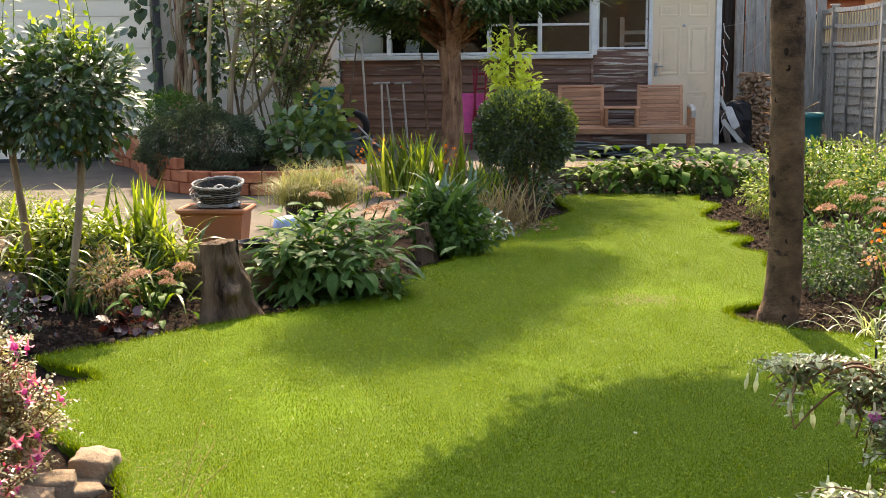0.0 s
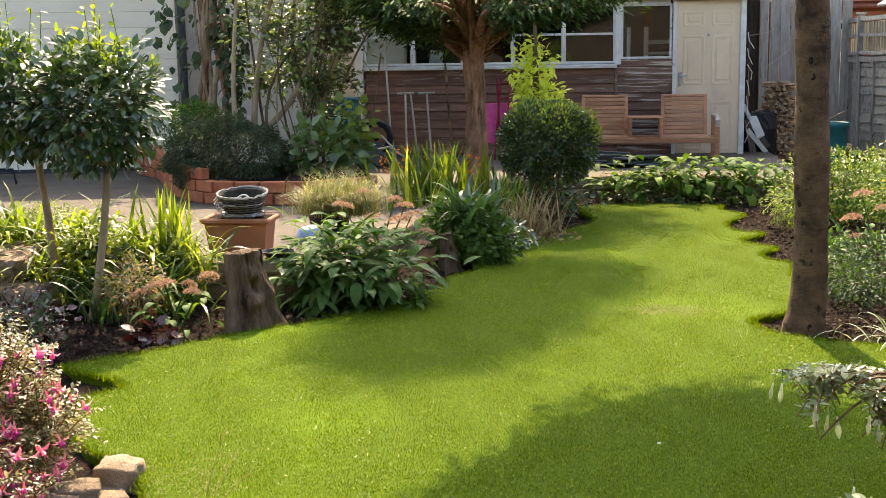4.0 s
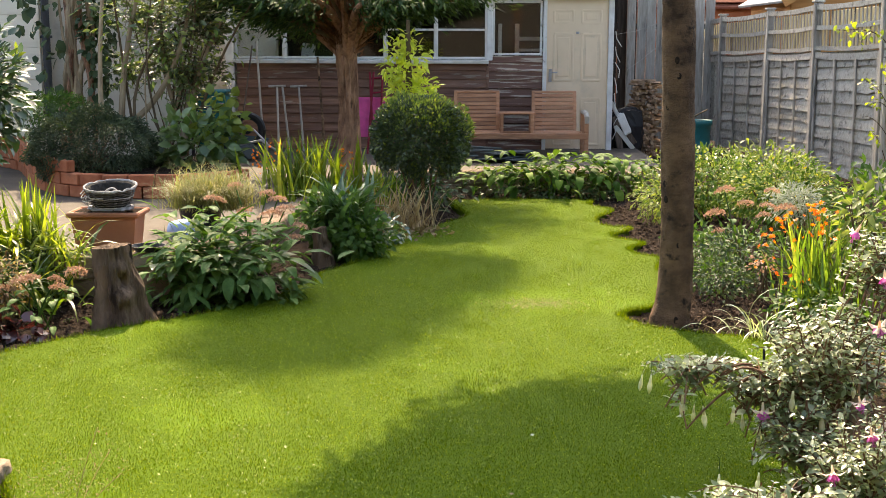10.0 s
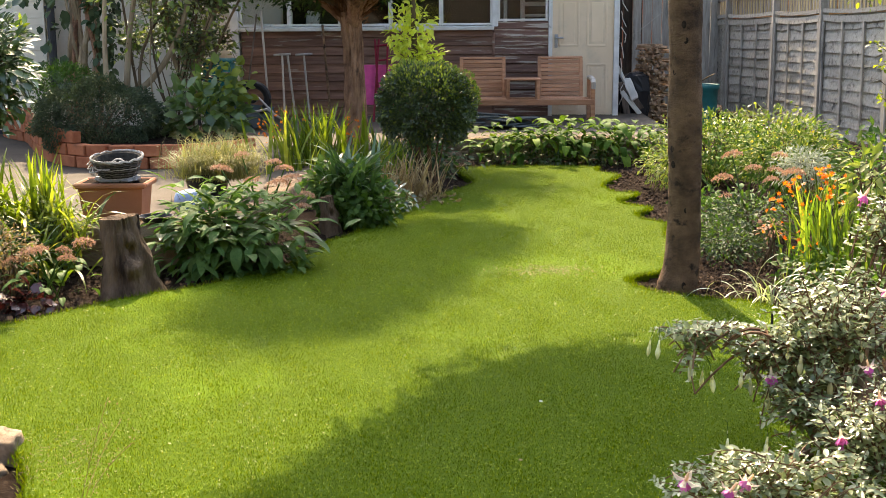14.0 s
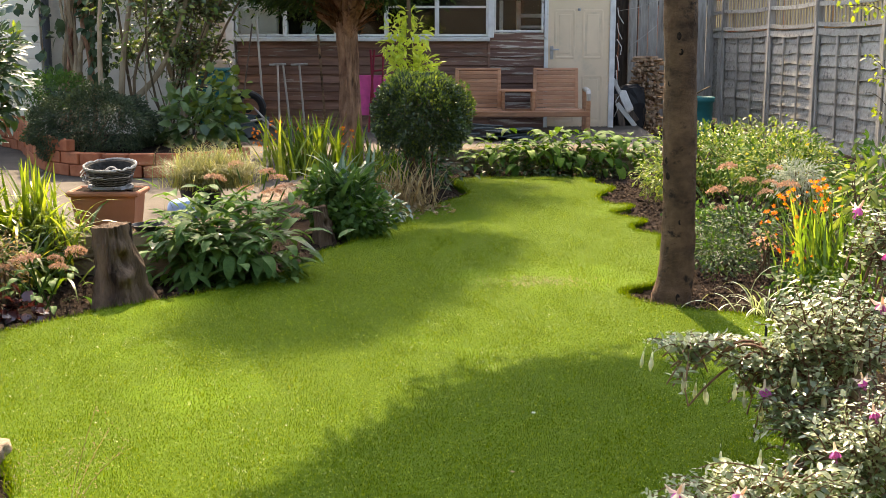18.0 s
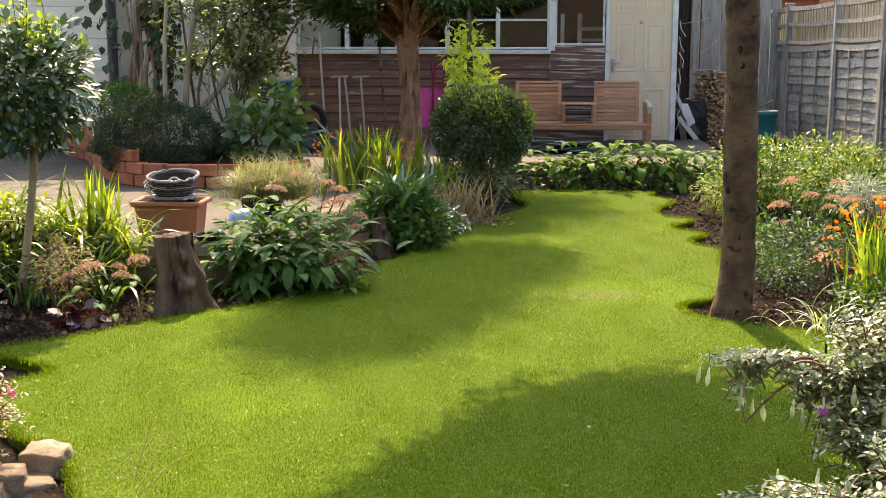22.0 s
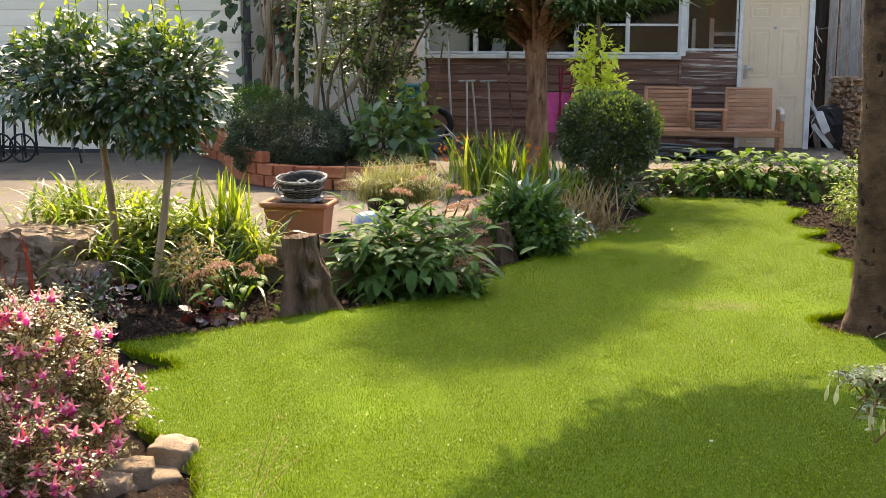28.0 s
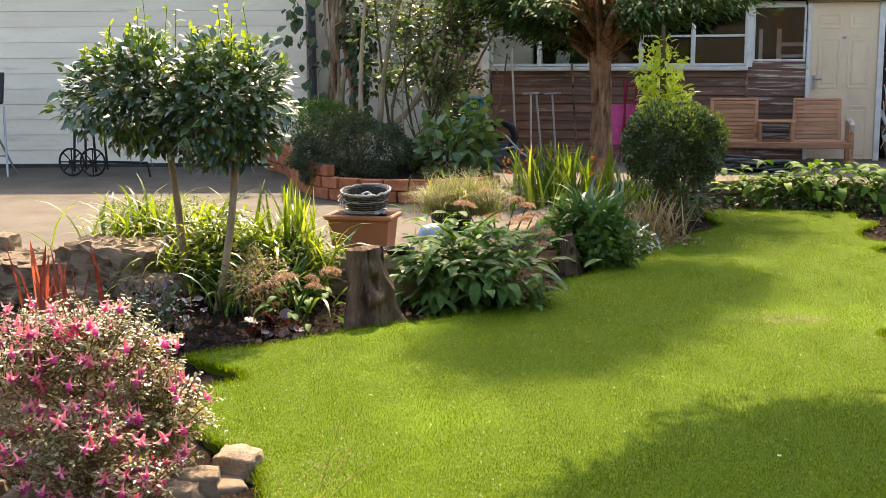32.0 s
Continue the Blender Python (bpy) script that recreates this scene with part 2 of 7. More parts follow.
M_SOIL = surface("soil", (0.012, 0.008, 0.006), (0.036, 0.024, 0.017), 9, rough=0.95, bump=1.0, c3=(0.055, 0.04, 0.028), patch=22, fine=90, dist=0.03, spec=0.05)
M_TURF = surface("turf", (0.049, 0.087, 0.004), (0.087, 0.137, 0.006), 48, rough=0.9, bump=0.5, c3=(0.100, 0.168, 0.008), patch=0.9, fine=160, dist=0.01, spread=0.0)
M_TURF.node_tree.nodes["Principled BSDF"].inputs["Specular IOR Level"].default_value = 0.05
M_GRASS = leafy("grass_blade", (0.062, 0.106, 0.003), (0.092, 0.143, 0.005), 0.6, 0.45, c3=(0.29, 0.325, 0.02), gloss=0.04, mottle=0.9, mscale=48)
# paler than the other blades: lawn sparkle put into the colour
M_GLINT = leafy("glint_grass_blade", (0.18, 0.26, 0.02), (0.32, 0.40, 0.05), 0.35, 0.4, gloss=0.8)
M_PATIO = surface("patio_concrete", (0.066, 0.052, 0.038), (0.118, 0.096, 0.072), 2.2, rough=0.8, bump=0.5, c3=(0.052, 0.044, 0.036), patch=0.8, fine=70, spread=0.12)
M_STONE = surface("sandstone", (0.22, 0.155, 0.10), (0.46, 0.345, 0.235), 5, rough=0.92, bump=0.9, c3=(0.12, 0.095, 0.066), patch=5, patch_at=(0.52, 0.70), fine=60, dist=0.03)
M_BARK = surface("smooth_bark", (0.064, 0.036, 0.020), (0.31, 0.18, 0.098), 7, (1, 1, 1.3), 0.85, 1.0, c3=(0.040, 0.024, 0.014), patch=9, patch_at=(0.56, 0.68), fine=70, dist=0.05, spread=0.1)
M_CBARK = surface("stringy_bark", (0.13, 0.060, 0.036), (0.56, 0.31, 0.19), 13, (1, 1, 0.34), 0.9, 1.0, c3=(0.09, 0.045, 0.03), patch=7, patch_at=(0.56, 0.68), fine=44, dist=0.05, spread=0.1)
M_STEM = surface("pale_stem", (0.22, 0.15, 0.085), (0.46, 0.35, 0.22), 14, (1, 1, 0.3), 0.75, 0.5, fine=60)
M_TWIG = surface("twig", (0.06, 0.04, 0.022), (0.16, 0.11, 0.06), 16, (1, 1, 0.3), 0.85, 0.5, fine=60)
M_REDTWIG = surface("reddish_shoot", (0.10, 0.045, 0.025), (0.26, 0.14, 0.07), 16, (1, 1, 0.3), 0.6, 0.4, fine=60)
M_STUMP = surface("dead_wood", (0.040, 0.023, 0.014), (0.34, 0.225, 0.14), 12, (1, 1, 0.2), 0.9, 1.0, c3=(0.03, 0.018, 0.012), patch=6, patch_at=(0.54, 0.64), fine=50, dist=0.06)
M_SHED = surface("peeling_brown_paint", (0.165, 0.082, 0.056), (0.36, 0.200, 0.140), 6, (0.3, 1, 4), 0.7, 0.8, c3=(0.40, 0.32, 0.25), patch=5.0, patch_at=(0.62, 0.65), fine=30, spread=0.45)
M_PEEL = surface("flaking_brown_paint", (0.13, 0.070, 0.052), (0.28, 0.155, 0.115), 6, (0.25, 1, 5), 0.75, 0.9, c3=(0.50, 0.42, 0.34), patch=6.0, patch_at=(0.545, 0.58), fine=30, spread=0.35)
M_WHITEP = surface("old_white_paint", (0.56, 0.54, 0.50), (0.78, 0.76, 0.72), 7, (1, 1, 1), 0.6, 0.4, c3=(0.20, 0.16, 0.12), patch=6, patch_at=(0.62, 0.70), fine=50, spread=0.1)
M_CLAD = surface("white_cladding", (0.77, 0.69, 0.54), (0.90, 0.82, 0.66), 2.5, (0.5, 1, 3), 0.55, 0.3, c3=(0.50, 0.44, 0.35), patch=2.5, patch_at=(0.58, 0.82), fine=40, spread=0.09)
M_CREAM = surface("cream_door_paint", (0.72, 0.55, 0.37), (0.80, 0.62, 0.43), 3, rough=0.45, bump=0.15, fine=80, spread=0.05, c3=(0.62, 0.49, 0.34), patch=2.0)
M_FENCE = surface("grey_fence_wood", (0.33, 0.305, 0.255), (0.545, 0.51, 0.44), 6, (4, 0.6, 4), 0.9, 0.7, c3=(0.11, 0.105, 0.095), patch=2.4, fine=40, spread=0.3)
M_FPOST = surface("grey_fence_post", (0.30, 0.27, 0.23), (0.53, 0.49, 0.43), 7, (4, 4, 0.5), 0.9, 0.7, c3=(0.10, 0.095, 0.09), patch=2.4, fine=40, spread=0.25)
M_DKWOOD = surface("dark_old_boards", (0.075, 0.055, 0.042), (0.23, 0.175, 0.14), 7, (4, 4, 0.4), 0.9, 0.6, fine=40, spread=0.35)
M_TEAK = surface("oiled_bench_wood", (0.40, 0.175, 0.090), (0.60, 0.31, 0.175), 9, (0.5, 3, 3), 0.55, 0.4, c3=(0.32, 0.17, 0.10), patch=4, fine=50, spread=0.28)
M_ORANGE = surface("orange_stained_boards", (0.40, 0.17, 0.05), (0.56, 0.27, 0.09), 5, (0.4, 2, 3), 0.6, 0.4, fine=40, spread=0.15)
# tan backing, lightened to stand in for backlight through the trellis gaps
M_TAN = surface("backlit_tan_backing", (0.44, 0.36, 0.19), (0.62, 0.52, 0.30), 6, (4, 4, 0.5), 0.9, 0.4)
M_FELT = surface("grey_roof_felt", (0.28, 0.29, 0.30), (0.46, 0.47, 0.48), 8, rough=0.9, bump=0.5)
M_TILE = surface("red_roof_tile", (0.20, 0.06, 0.035), (0.34, 0.12, 0.07), 8, rough=0.85, bump=0.5)
M_FASCIA = plain("dark_fascia", (0.045, 0.047, 0.05), 0.6)
M_BRICK = surface("orange_brick", (0.34, 0.10, 0.045), (0.52, 0.19, 0.09), 10, rough=0.85, bump=0.6, c3=(0.24, 0.09, 0.05), patch=5, fine=70, spread=0.3)
M_TERRA = surface("terracotta_plastic", (0.36, 0.14, 0.07), (0.46, 0.20, 0.11), 5, rough=0.55, bump=0.15, fine=90, spread=0.05)
M_BLACK = plain("black_plastic", (0.018, 0.018, 0.02), 0.45)
M_IRON = plain("dull_black_iron", (0.03, 0.03, 0.032), 0.5, 0.6)
M_STEEL = plain("worn_steel", (0.36, 0.36, 0.37), 0.45, 0.7)
M_ASH = surface("ash_handle", (0.38, 0.33, 0.27), (0.58, 0.52, 0.44), 10, (3, 3, 0.4), 0.7, 0.3)
M_TEAL = plain("teal_plastic", (0.012, 0.14, 0.145), 0.45)
M_PINK = plain("pink_panel", (0.72, 0.10, 0.32), 0.6)
M_RED = plain("dark_red_paint", (0.22, 0.012, 0.03), 0.45)
M_LOG = surface("split_logs", (0.30, 0.17, 0.095), (0.74, 0.52, 0.34), 9, rough=0.9, bump=0.7, fine=40, spread=0.55)
# near-black boards: shade of the gap beside the door put into colour
M_GLOOM = surface("gap_shade_boards", (0.022, 0.018, 0.014), (0.085, 0.066, 0.052), 7, (4, 4, 0.4), 0.9, 0.6, fine=40, spread=0.4)
M_CLOD = surface("soil_crumb", (0.016, 0.011, 0.008), (0.085, 0.060, 0.043), 30, rough=0.95, bump=0.8, spread=0.3, spec=0.05)
M_WICKER = surface("wire_and_moss", (0.035, 0.032, 0.03), (0.20, 0.185, 0.165), 34, rough=0.8, bump=0.5)
M_KNOT = surface("dark_knot", (0.012, 0.008, 0.005), (0.055, 0.034, 0.021), 30, rough=0.95, bump=0.9)
# added unseen wall, toned dark so the shed panes reflect little light
M_BEHIND = surface("dark_wall_behind", (0.05, 0.045, 0.036), (0.095, 0.08, 0.062), 4, rough=0.9, bump=0.4, c3=(0.075, 0.065, 0.05), patch=0.6)
M_PALERIM = surface("pale_cane_rim", (0.30, 0.28, 0.25), (0.62, 0.60, 0.56), 40, rough=0.8, bump=0.5)
M_CLEAR = plain("crumpled_grey_wrap", (0.25, 0.25, 0.25), 0.35)
M_MOSS = surface("dark_lining", (0.02, 0.02, 0.018), (0.07, 0.065, 0.055), 30, rough=0.95, bump=1.0)
M_BLUEBAG = plain("pale_blue_bag", (0.32, 0.46, 0.66), 0.4)
M_HOSE = plain("slate_sheet", (0.05, 0.07, 0.075), 0.5)
# near-black: the shade inside the shed is put into this colour
M_DARKIN = plain("interior_shade_black", (0.016, 0.014, 0.012), 0.9)
M_BACKWALL = surface("house_render", (0.60, 0.55, 0.46), (0.74, 0.68, 0.58), 3, rough=0.9, bump=0.3, c3=(0.42, 0.38, 0.31), patch=1.5)


def glass_of():
    m, nt, bs = nodes_of("old_window_glass")
    bs.inputs["Base Color"].default_value = (0.9, 0.94, 0.93, 1)
    bs.inputs["Roughness"].default_value = 0.03
    bs.inputs["Transmission Weight"].default_value = 1.0
    bs.inputs["IOR"].default_value = 1.5
    bump_of(nt, bs, noise_of(nt, 3, 2), 0.06, 0.01)
    return m


M_GLASS = glass_of()
L_GLOSSY = leafy("glossy_dark_leaf", (0.024, 0.060, 0.024), (0.060, 0.118, 0.042), 0.30, 0.22, c3=(0.11, 0.18, 0.04), gloss=1.0)
L_YOUNG = leafy("young_yellow_leaf", (0.16, 0.24, 0.02), (0.30, 0.36, 0.04), 0.4, 0.5)
L_GOLD = leafy("golden_leaf", (0.42, 0.50, 0.06), (0.68, 0.70, 0.15), 0.45, 0.5)
L_HEBE = leafy("hebe_leaf", (0.030, 0.052, 0.030), (0.072, 0.104, 0.060), 0.55, 0.15, c3=(0.11, 0.14, 0.085), gloss=0.2)
L_FIG = leafy("soft_lobed_leaf", (0.055, 0.112, 0.036), (0.135, 0.21, 0.075), 0.36, 0.35, gloss=0.7)
L_STALK = leafy("pale_dead_stalk", (0.26, 0.18, 0.10), (0.50, 0.38, 0.22), 0.65, 0.3, through_tint=(1, .9, .6))
L_BOX = leafy("box_leaf", (0.024, 0.050, 0.019), (0.066, 0.108, 0.034), 0.40, 0.30, c3=(0.20, 0.25, 0.05), gloss=0.8)
L_DARK = leafy("dark_dull_leaf", (0.034, 0.064, 0.030), (0.080, 0.116, 0.056), 0.55, 0.18, gloss=0.25)
L_MID = leafy("mid_green_leaf", (0.032, 0.085, 0.014), (0.080, 0.155, 0.030), 0.52, 0.35, gloss=0.18)
L_BED = leafy("soft_border_leaf", (0.040, 0.096, 0.015), (0.102, 0.188, 0.034), 0.65, 0.24, c3=(0.18, 0.27, 0.04), gloss=0.1)
L_BROAD = leafy("broad_leaf", (0.048, 0.118, 0.034), (0.128, 0.228, 0.068), 0.55, 0.32, gloss=0.12)
L_STRAP = leafy("strap_leaf", (0.060, 0.115, 0.012), (0.235, 0.305, 0.035), 0.4, 0.48, c3=(0.52, 0.52, 0.10))
L_CROCO = leafy("crocosmia_leaf", (0.065, 0.135, 0.018), (0.165, 0.265, 0.045), 0.4, 0.42, c3=(0.36, 0.42, 0.08))
L_DSTRAP = leafy("dark_strap_leaf", (0.032, 0.078, 0.034), (0.085, 0.165, 0.07), 0.32, 0.3, gloss=0.8)
L_STRAW = leafy("straw_leaf", (0.12, 0.145, 0.055), (0.27, 0.26, 0.13), 0.55, 0.4, c3=(0.42, 0.37, 0.21))
L_DRY = leafy("dry_leaf", (0.13, 0.085, 0.05), (0.33, 0.24, 0.15), 0.7, 0.3)
L_CONIFER = leafy("conifer_spray", (0.020, 0.048, 0.022), (0.056, 0.105, 0.036), 0.6, 0.22, c3=(0.11, 0.18, 0.04), gloss=0.15)
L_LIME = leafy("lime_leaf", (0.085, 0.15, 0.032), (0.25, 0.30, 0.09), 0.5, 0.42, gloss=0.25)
L_SILVER = leafy("silver_leaf", (0.22, 0.27, 0.22), (0.42, 0.47, 0.42), 0.5, 0.3, through_tint=(1, 1, .9))
L_VARIEG = leafy("variegated_leaf", (0.085, 0.15, 0.04), (0.50, 0.56, 0.36), 0.30, 0.4, c3=(0.86, 0.86, 0.72), gloss=1.0, through_tint=(1, 1, .6))
# both fuchsia leaves: the palest tones paint white sun glints into the colour
L_FUCHSIA = leafy("fuchsia_leaf", (0.125, 0.145, 0.058), (0.37, 0.365, 0.20), 0.30, 0.44, c3=(0.74, 0.65, 0.50), gloss=1.0, through_tint=(1, .95, .62))
L_PALEFUCHSIA = leafy("grey_green_fuchsia_leaf", (0.115, 0.165, 0.070), (0.34, 0.39, 0.23), 0.30, 0.42, c3=(0.70, 0.70, 0.56), gloss=1.0, through_tint=(1, 1, .7))
L_DEAD = leafy("dead_conifer_spray", (0.075, 0.036, 0.020), (0.23, 0.115, 0.062), 0.8, 0.25, gloss=0.1, through_tint=(1, .8, .5))
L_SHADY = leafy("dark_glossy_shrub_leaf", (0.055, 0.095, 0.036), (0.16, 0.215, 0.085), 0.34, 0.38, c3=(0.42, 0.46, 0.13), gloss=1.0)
L_PURPLE = leafy("purple_leaf", (0.030, 0.011, 0.011), (0.095, 0.030, 0.026), 0.26, 0.22, gloss=1.0, through_tint=(1, .6, .5))
L_REDSPEAR = leafy("red_spear_leaf", (0.20, 0.05, 0.035), (0.40, 0.14, 0.09), 0.45, 0.4, through_tint=(1, .6, .5))
P_PINK = leafy("pink_petal", (0.86, 0.22, 0.36), (0.95, 0.52, 0.62), 0.5, 0.45, through_tint=(1, .7, .8))
P_MAGENTA = leafy("magenta_petal", (0.55, 0.05, 0.34), (0.72, 0.12, 0.50), 0.5, 0.4, through_tint=(1, .6, 1))
P_LILAC = leafy("lilac_pink_petal", (0.60, 0.11, 0.48), (0.78, 0.27, 0.66), 0.5, 0.4, through_tint=(1, .7, 1))
P_BLUSH = leafy("blush_sepal", (0.80, 0.62, 0.52), (0.90, 0.80, 0.68), 0.5, 0.4, through_tint=(1, .9, .8))
P_WHITE = leafy("creamy_petal", (0.72, 0.70, 0.52), (0.86, 0.84, 0.70), 0.5, 0.4, through_tint=(1, 1, .85))
P_ORANGE = leafy("orange_petal", (0.85, 0.16, 0.01), (0.95, 0.34, 0.02), 0.45, 0.4, through_tint=(1, .8, .4))
P_SEDUM = leafy("dusty_pink_floret", (0.30, 0.19, 0.14), (0.52, 0.36, 0.27), 0.7, 0.25, through_tint=(1, .8, .7))
P_YELLOW = leafy("yellow_petal", (0.75, 0.55, 0.03), (0.85, 0.68, 0.06), 0.5, 0.3)

# ---------------------------------------------------------------- ground, lawn, patio
PZ = 0.17   # patio height above the lawn
RIM = [(-0.07, 11.94), (0.3, 12.08), (0.67, 12.13), (1.31, 12.06), (1.25, 11.76), (1.44, 11.42), (1.37, 11.16), (1.22, 10.8), (1.25, 10.38),
       (1.44, 10.26), (1.42, 10.12), (1.25, 9.9), (1.27, 9.68), (1.44, 9.5), (1.41, 9.36), (1.3, 9.2), (1.32, 8.96), (1.47, 8.78), (1.44, 8.6),
       (1.38, 8.32), (1.36, 7.8), (1.2, 7.2), (1.0, 7.0), (0.93, 6.86), (1.02, 6.62), (1.28, 6.45), (1.56, 6.32), (1.62, 6.1), (1.55, 5.7), (1.5, 5.2),
       (1.45, 4.6), (1.5, 3.9), (1.6, 3.0), (1.8, -2.0), (-1.3, -2.0), (-1.3, 3.0), (-1.46, 3.7), (-1.58, 4.02), (-1.74, 4.28), (-1.95, 4.42), (-2.17, 4.72), (-2.22, 4.98),
       (-2.27, 5.15), (-2.16, 5.3), (-2.26, 5.45), (-2.5, 5.57), (-2.6, 5.68), (-2.45, 5.84), (-2.28, 5.98), (-2.06, 6.26), (-1.83, 6.53), (-1.55, 6.76), (-1.29, 7.07),
       (-1.1, 7.4), (-1.06, 7.62), (-0.93, 7.85), (-0.95, 8.1), (-0.76, 8.45), (-0.74, 8.73), (-0.55, 9.1), (-0.5, 9.62), (-0.2, 10.3), (0.09, 10.95), (0.0, 11.4)]


def rounded(pts, n=3):
    out, k = [], len(pts)
    for i in range(k):
        p0, p1, p2, p3 = (Vector(pts[(i + j - 1) % k]) for j in range(4))
        for s in range(n):
            t = s / n
            q = 0.5 * (2 * p1 + (p2 - p0) * t + (2 * p0 - 5 * p1 + 4 * p2 - p3) * t * t + (3 * p1 - p0 - 3 * p2 + p3) * t ** 3)
            out.append((q.x, q.y))
    return out


EDGE = rounded(RIM)


def inside(px, py, poly):
    hit = np.zeros(len(px), bool)
    x1, y1 = poly[-1]
    for x2, y2 in poly:
        cut = ((y1 > py) != (y2 > py)) & (px < (x2 - x1) * (py - y1) / (y2 - y1 + 1e-12) + x1)
        hit ^= cut
        x1, y1 = x2, y2
    return hit


ground = put("ground", Geo().poly([(-90, -60), (90, -60), (90, 140), (-90, 140)], -0.6, -0.06).mesh("ground", M_SOIL))
tagged(ground, "dark bare garden soil round the lawn", "soil", kind="structure")


def soil_bed(name, x0, x1, y0, y1, seed, label):
    """Lumpy dug soil over a stretch of the beds, below the lawn's level."""
    step = 0.045
    xs, ys = np.arange(x0, x1, step), np.arange(y0, y1, step)
    gx, gy = np.meshgrid(xs, ys)
    rng = np.random.RandomState(seed)
    z = -0.055 + 0.03 * rng.rand(*gx.shape) ** 2 + 0.015 * np.sin(gx * 5 + seed) * np.sin(gy * 4)
    v = np.stack([gx + 0.015 * rng.randn(*gx.shape), gy + 0.015 * rng.randn(*gx.shape), z], -1).reshape(-1, 3)
    w, h = len(xs), len(ys)
    i = (np.arange(h - 1)[:, None] * w + np.arange(w - 1)[None]).ravel()
    cx, cy = v[i, 0], v[i, 1]
    i = i[~inside(cx, cy, EDGE) | (np.abs(cx) > 50)]
    f = np.stack([i, i + 1, i + w + 1, i + w], 1)
    me = np_mesh(name, v, f.ravel(), np.arange(len(f)) * 4, np.full(len(f), 4), M_SOIL, True)
    return tagged(put(name, me), label, "soil", kind="structure")


def soil_crumbs():
    """Loose crumbs and small clods over the open soil beside the lawn and round the clipped ball."""
    rng = np.random.RandomState(23)
    px = np.concatenate([rng.uniform(.95, 2.0, 9000), rng.uniform(-.75, .1, 3500), rng.uniform(-3.1, -1.0, 6000), rng.uniform(-.2, 2.2, 3000)])
    py = np.concatenate([rng.uniform(6.0, 12.0, 9000), rng.uniform(9.2, 11.2, 3500), rng.uniform(5.6, 8.6, 6000), rng.uniform(12.1, 12.7, 3000)])
    keep = ~inside(px, py, EDGE)
    px, py = px[keep], py[keep]
    n = len(px)
    clod = ([(-.5, -.4, 0), (.5, -.3, 0), (.1, .5, 0), (-.3, -.1, .5), (.3, .05, .6), (-.05, .3, .35)], [(0, 1, 4, 3), (1, 2, 5, 4), (2, 0, 3, 5), (3, 4, 5)])
    a = rng.rand(n) * 6.28
    d = np.stack([np.cos(a), np.sin(a), .3 * rng.randn(n)], 1)
    ax, ay, az = frames_of(d, np.array([0, 0, 1.0]) + .4 * rng.randn(n, 3))
    s = (.008 + .034 * rng.rand(n) ** 3)[:, None] * np.array([1, 1, .8])
    me = scattered("soil_crumbs", clod, np.stack([px, py, np.full(n, -.048) + .02 * rng.rand(n)], 1), ax, ay, az, s, M_CLOD)
    tagged(put("soil_crumbs", me), "loose dark crumbs of dug soil beside the lawn", "soil", kind="stuff")


soil_crumbs()
soil_bed("soil_bed_right", 0.85, 4.0, 3.0, 16.5, 3, "lumpy dark soil of the border along the fence")
soil_bed("soil_bed_left", -4.6, 0.2, 3.2, 12.9, 4, "lumpy dark soil of the border beside the patio")
soil_bed("soil_bed_far", -0.2, 2.2, 11.7, 13.0, 5, "lumpy dark soil of the border beyond the lawn")

lawn = put("lawn", Geo().poly(EDGE, -0.075, 0.0).mesh("lawn", M_TURF))
tagged(lawn, "close-mown bright green lawn with a scalloped cut edge", "lawn", kind="structure")


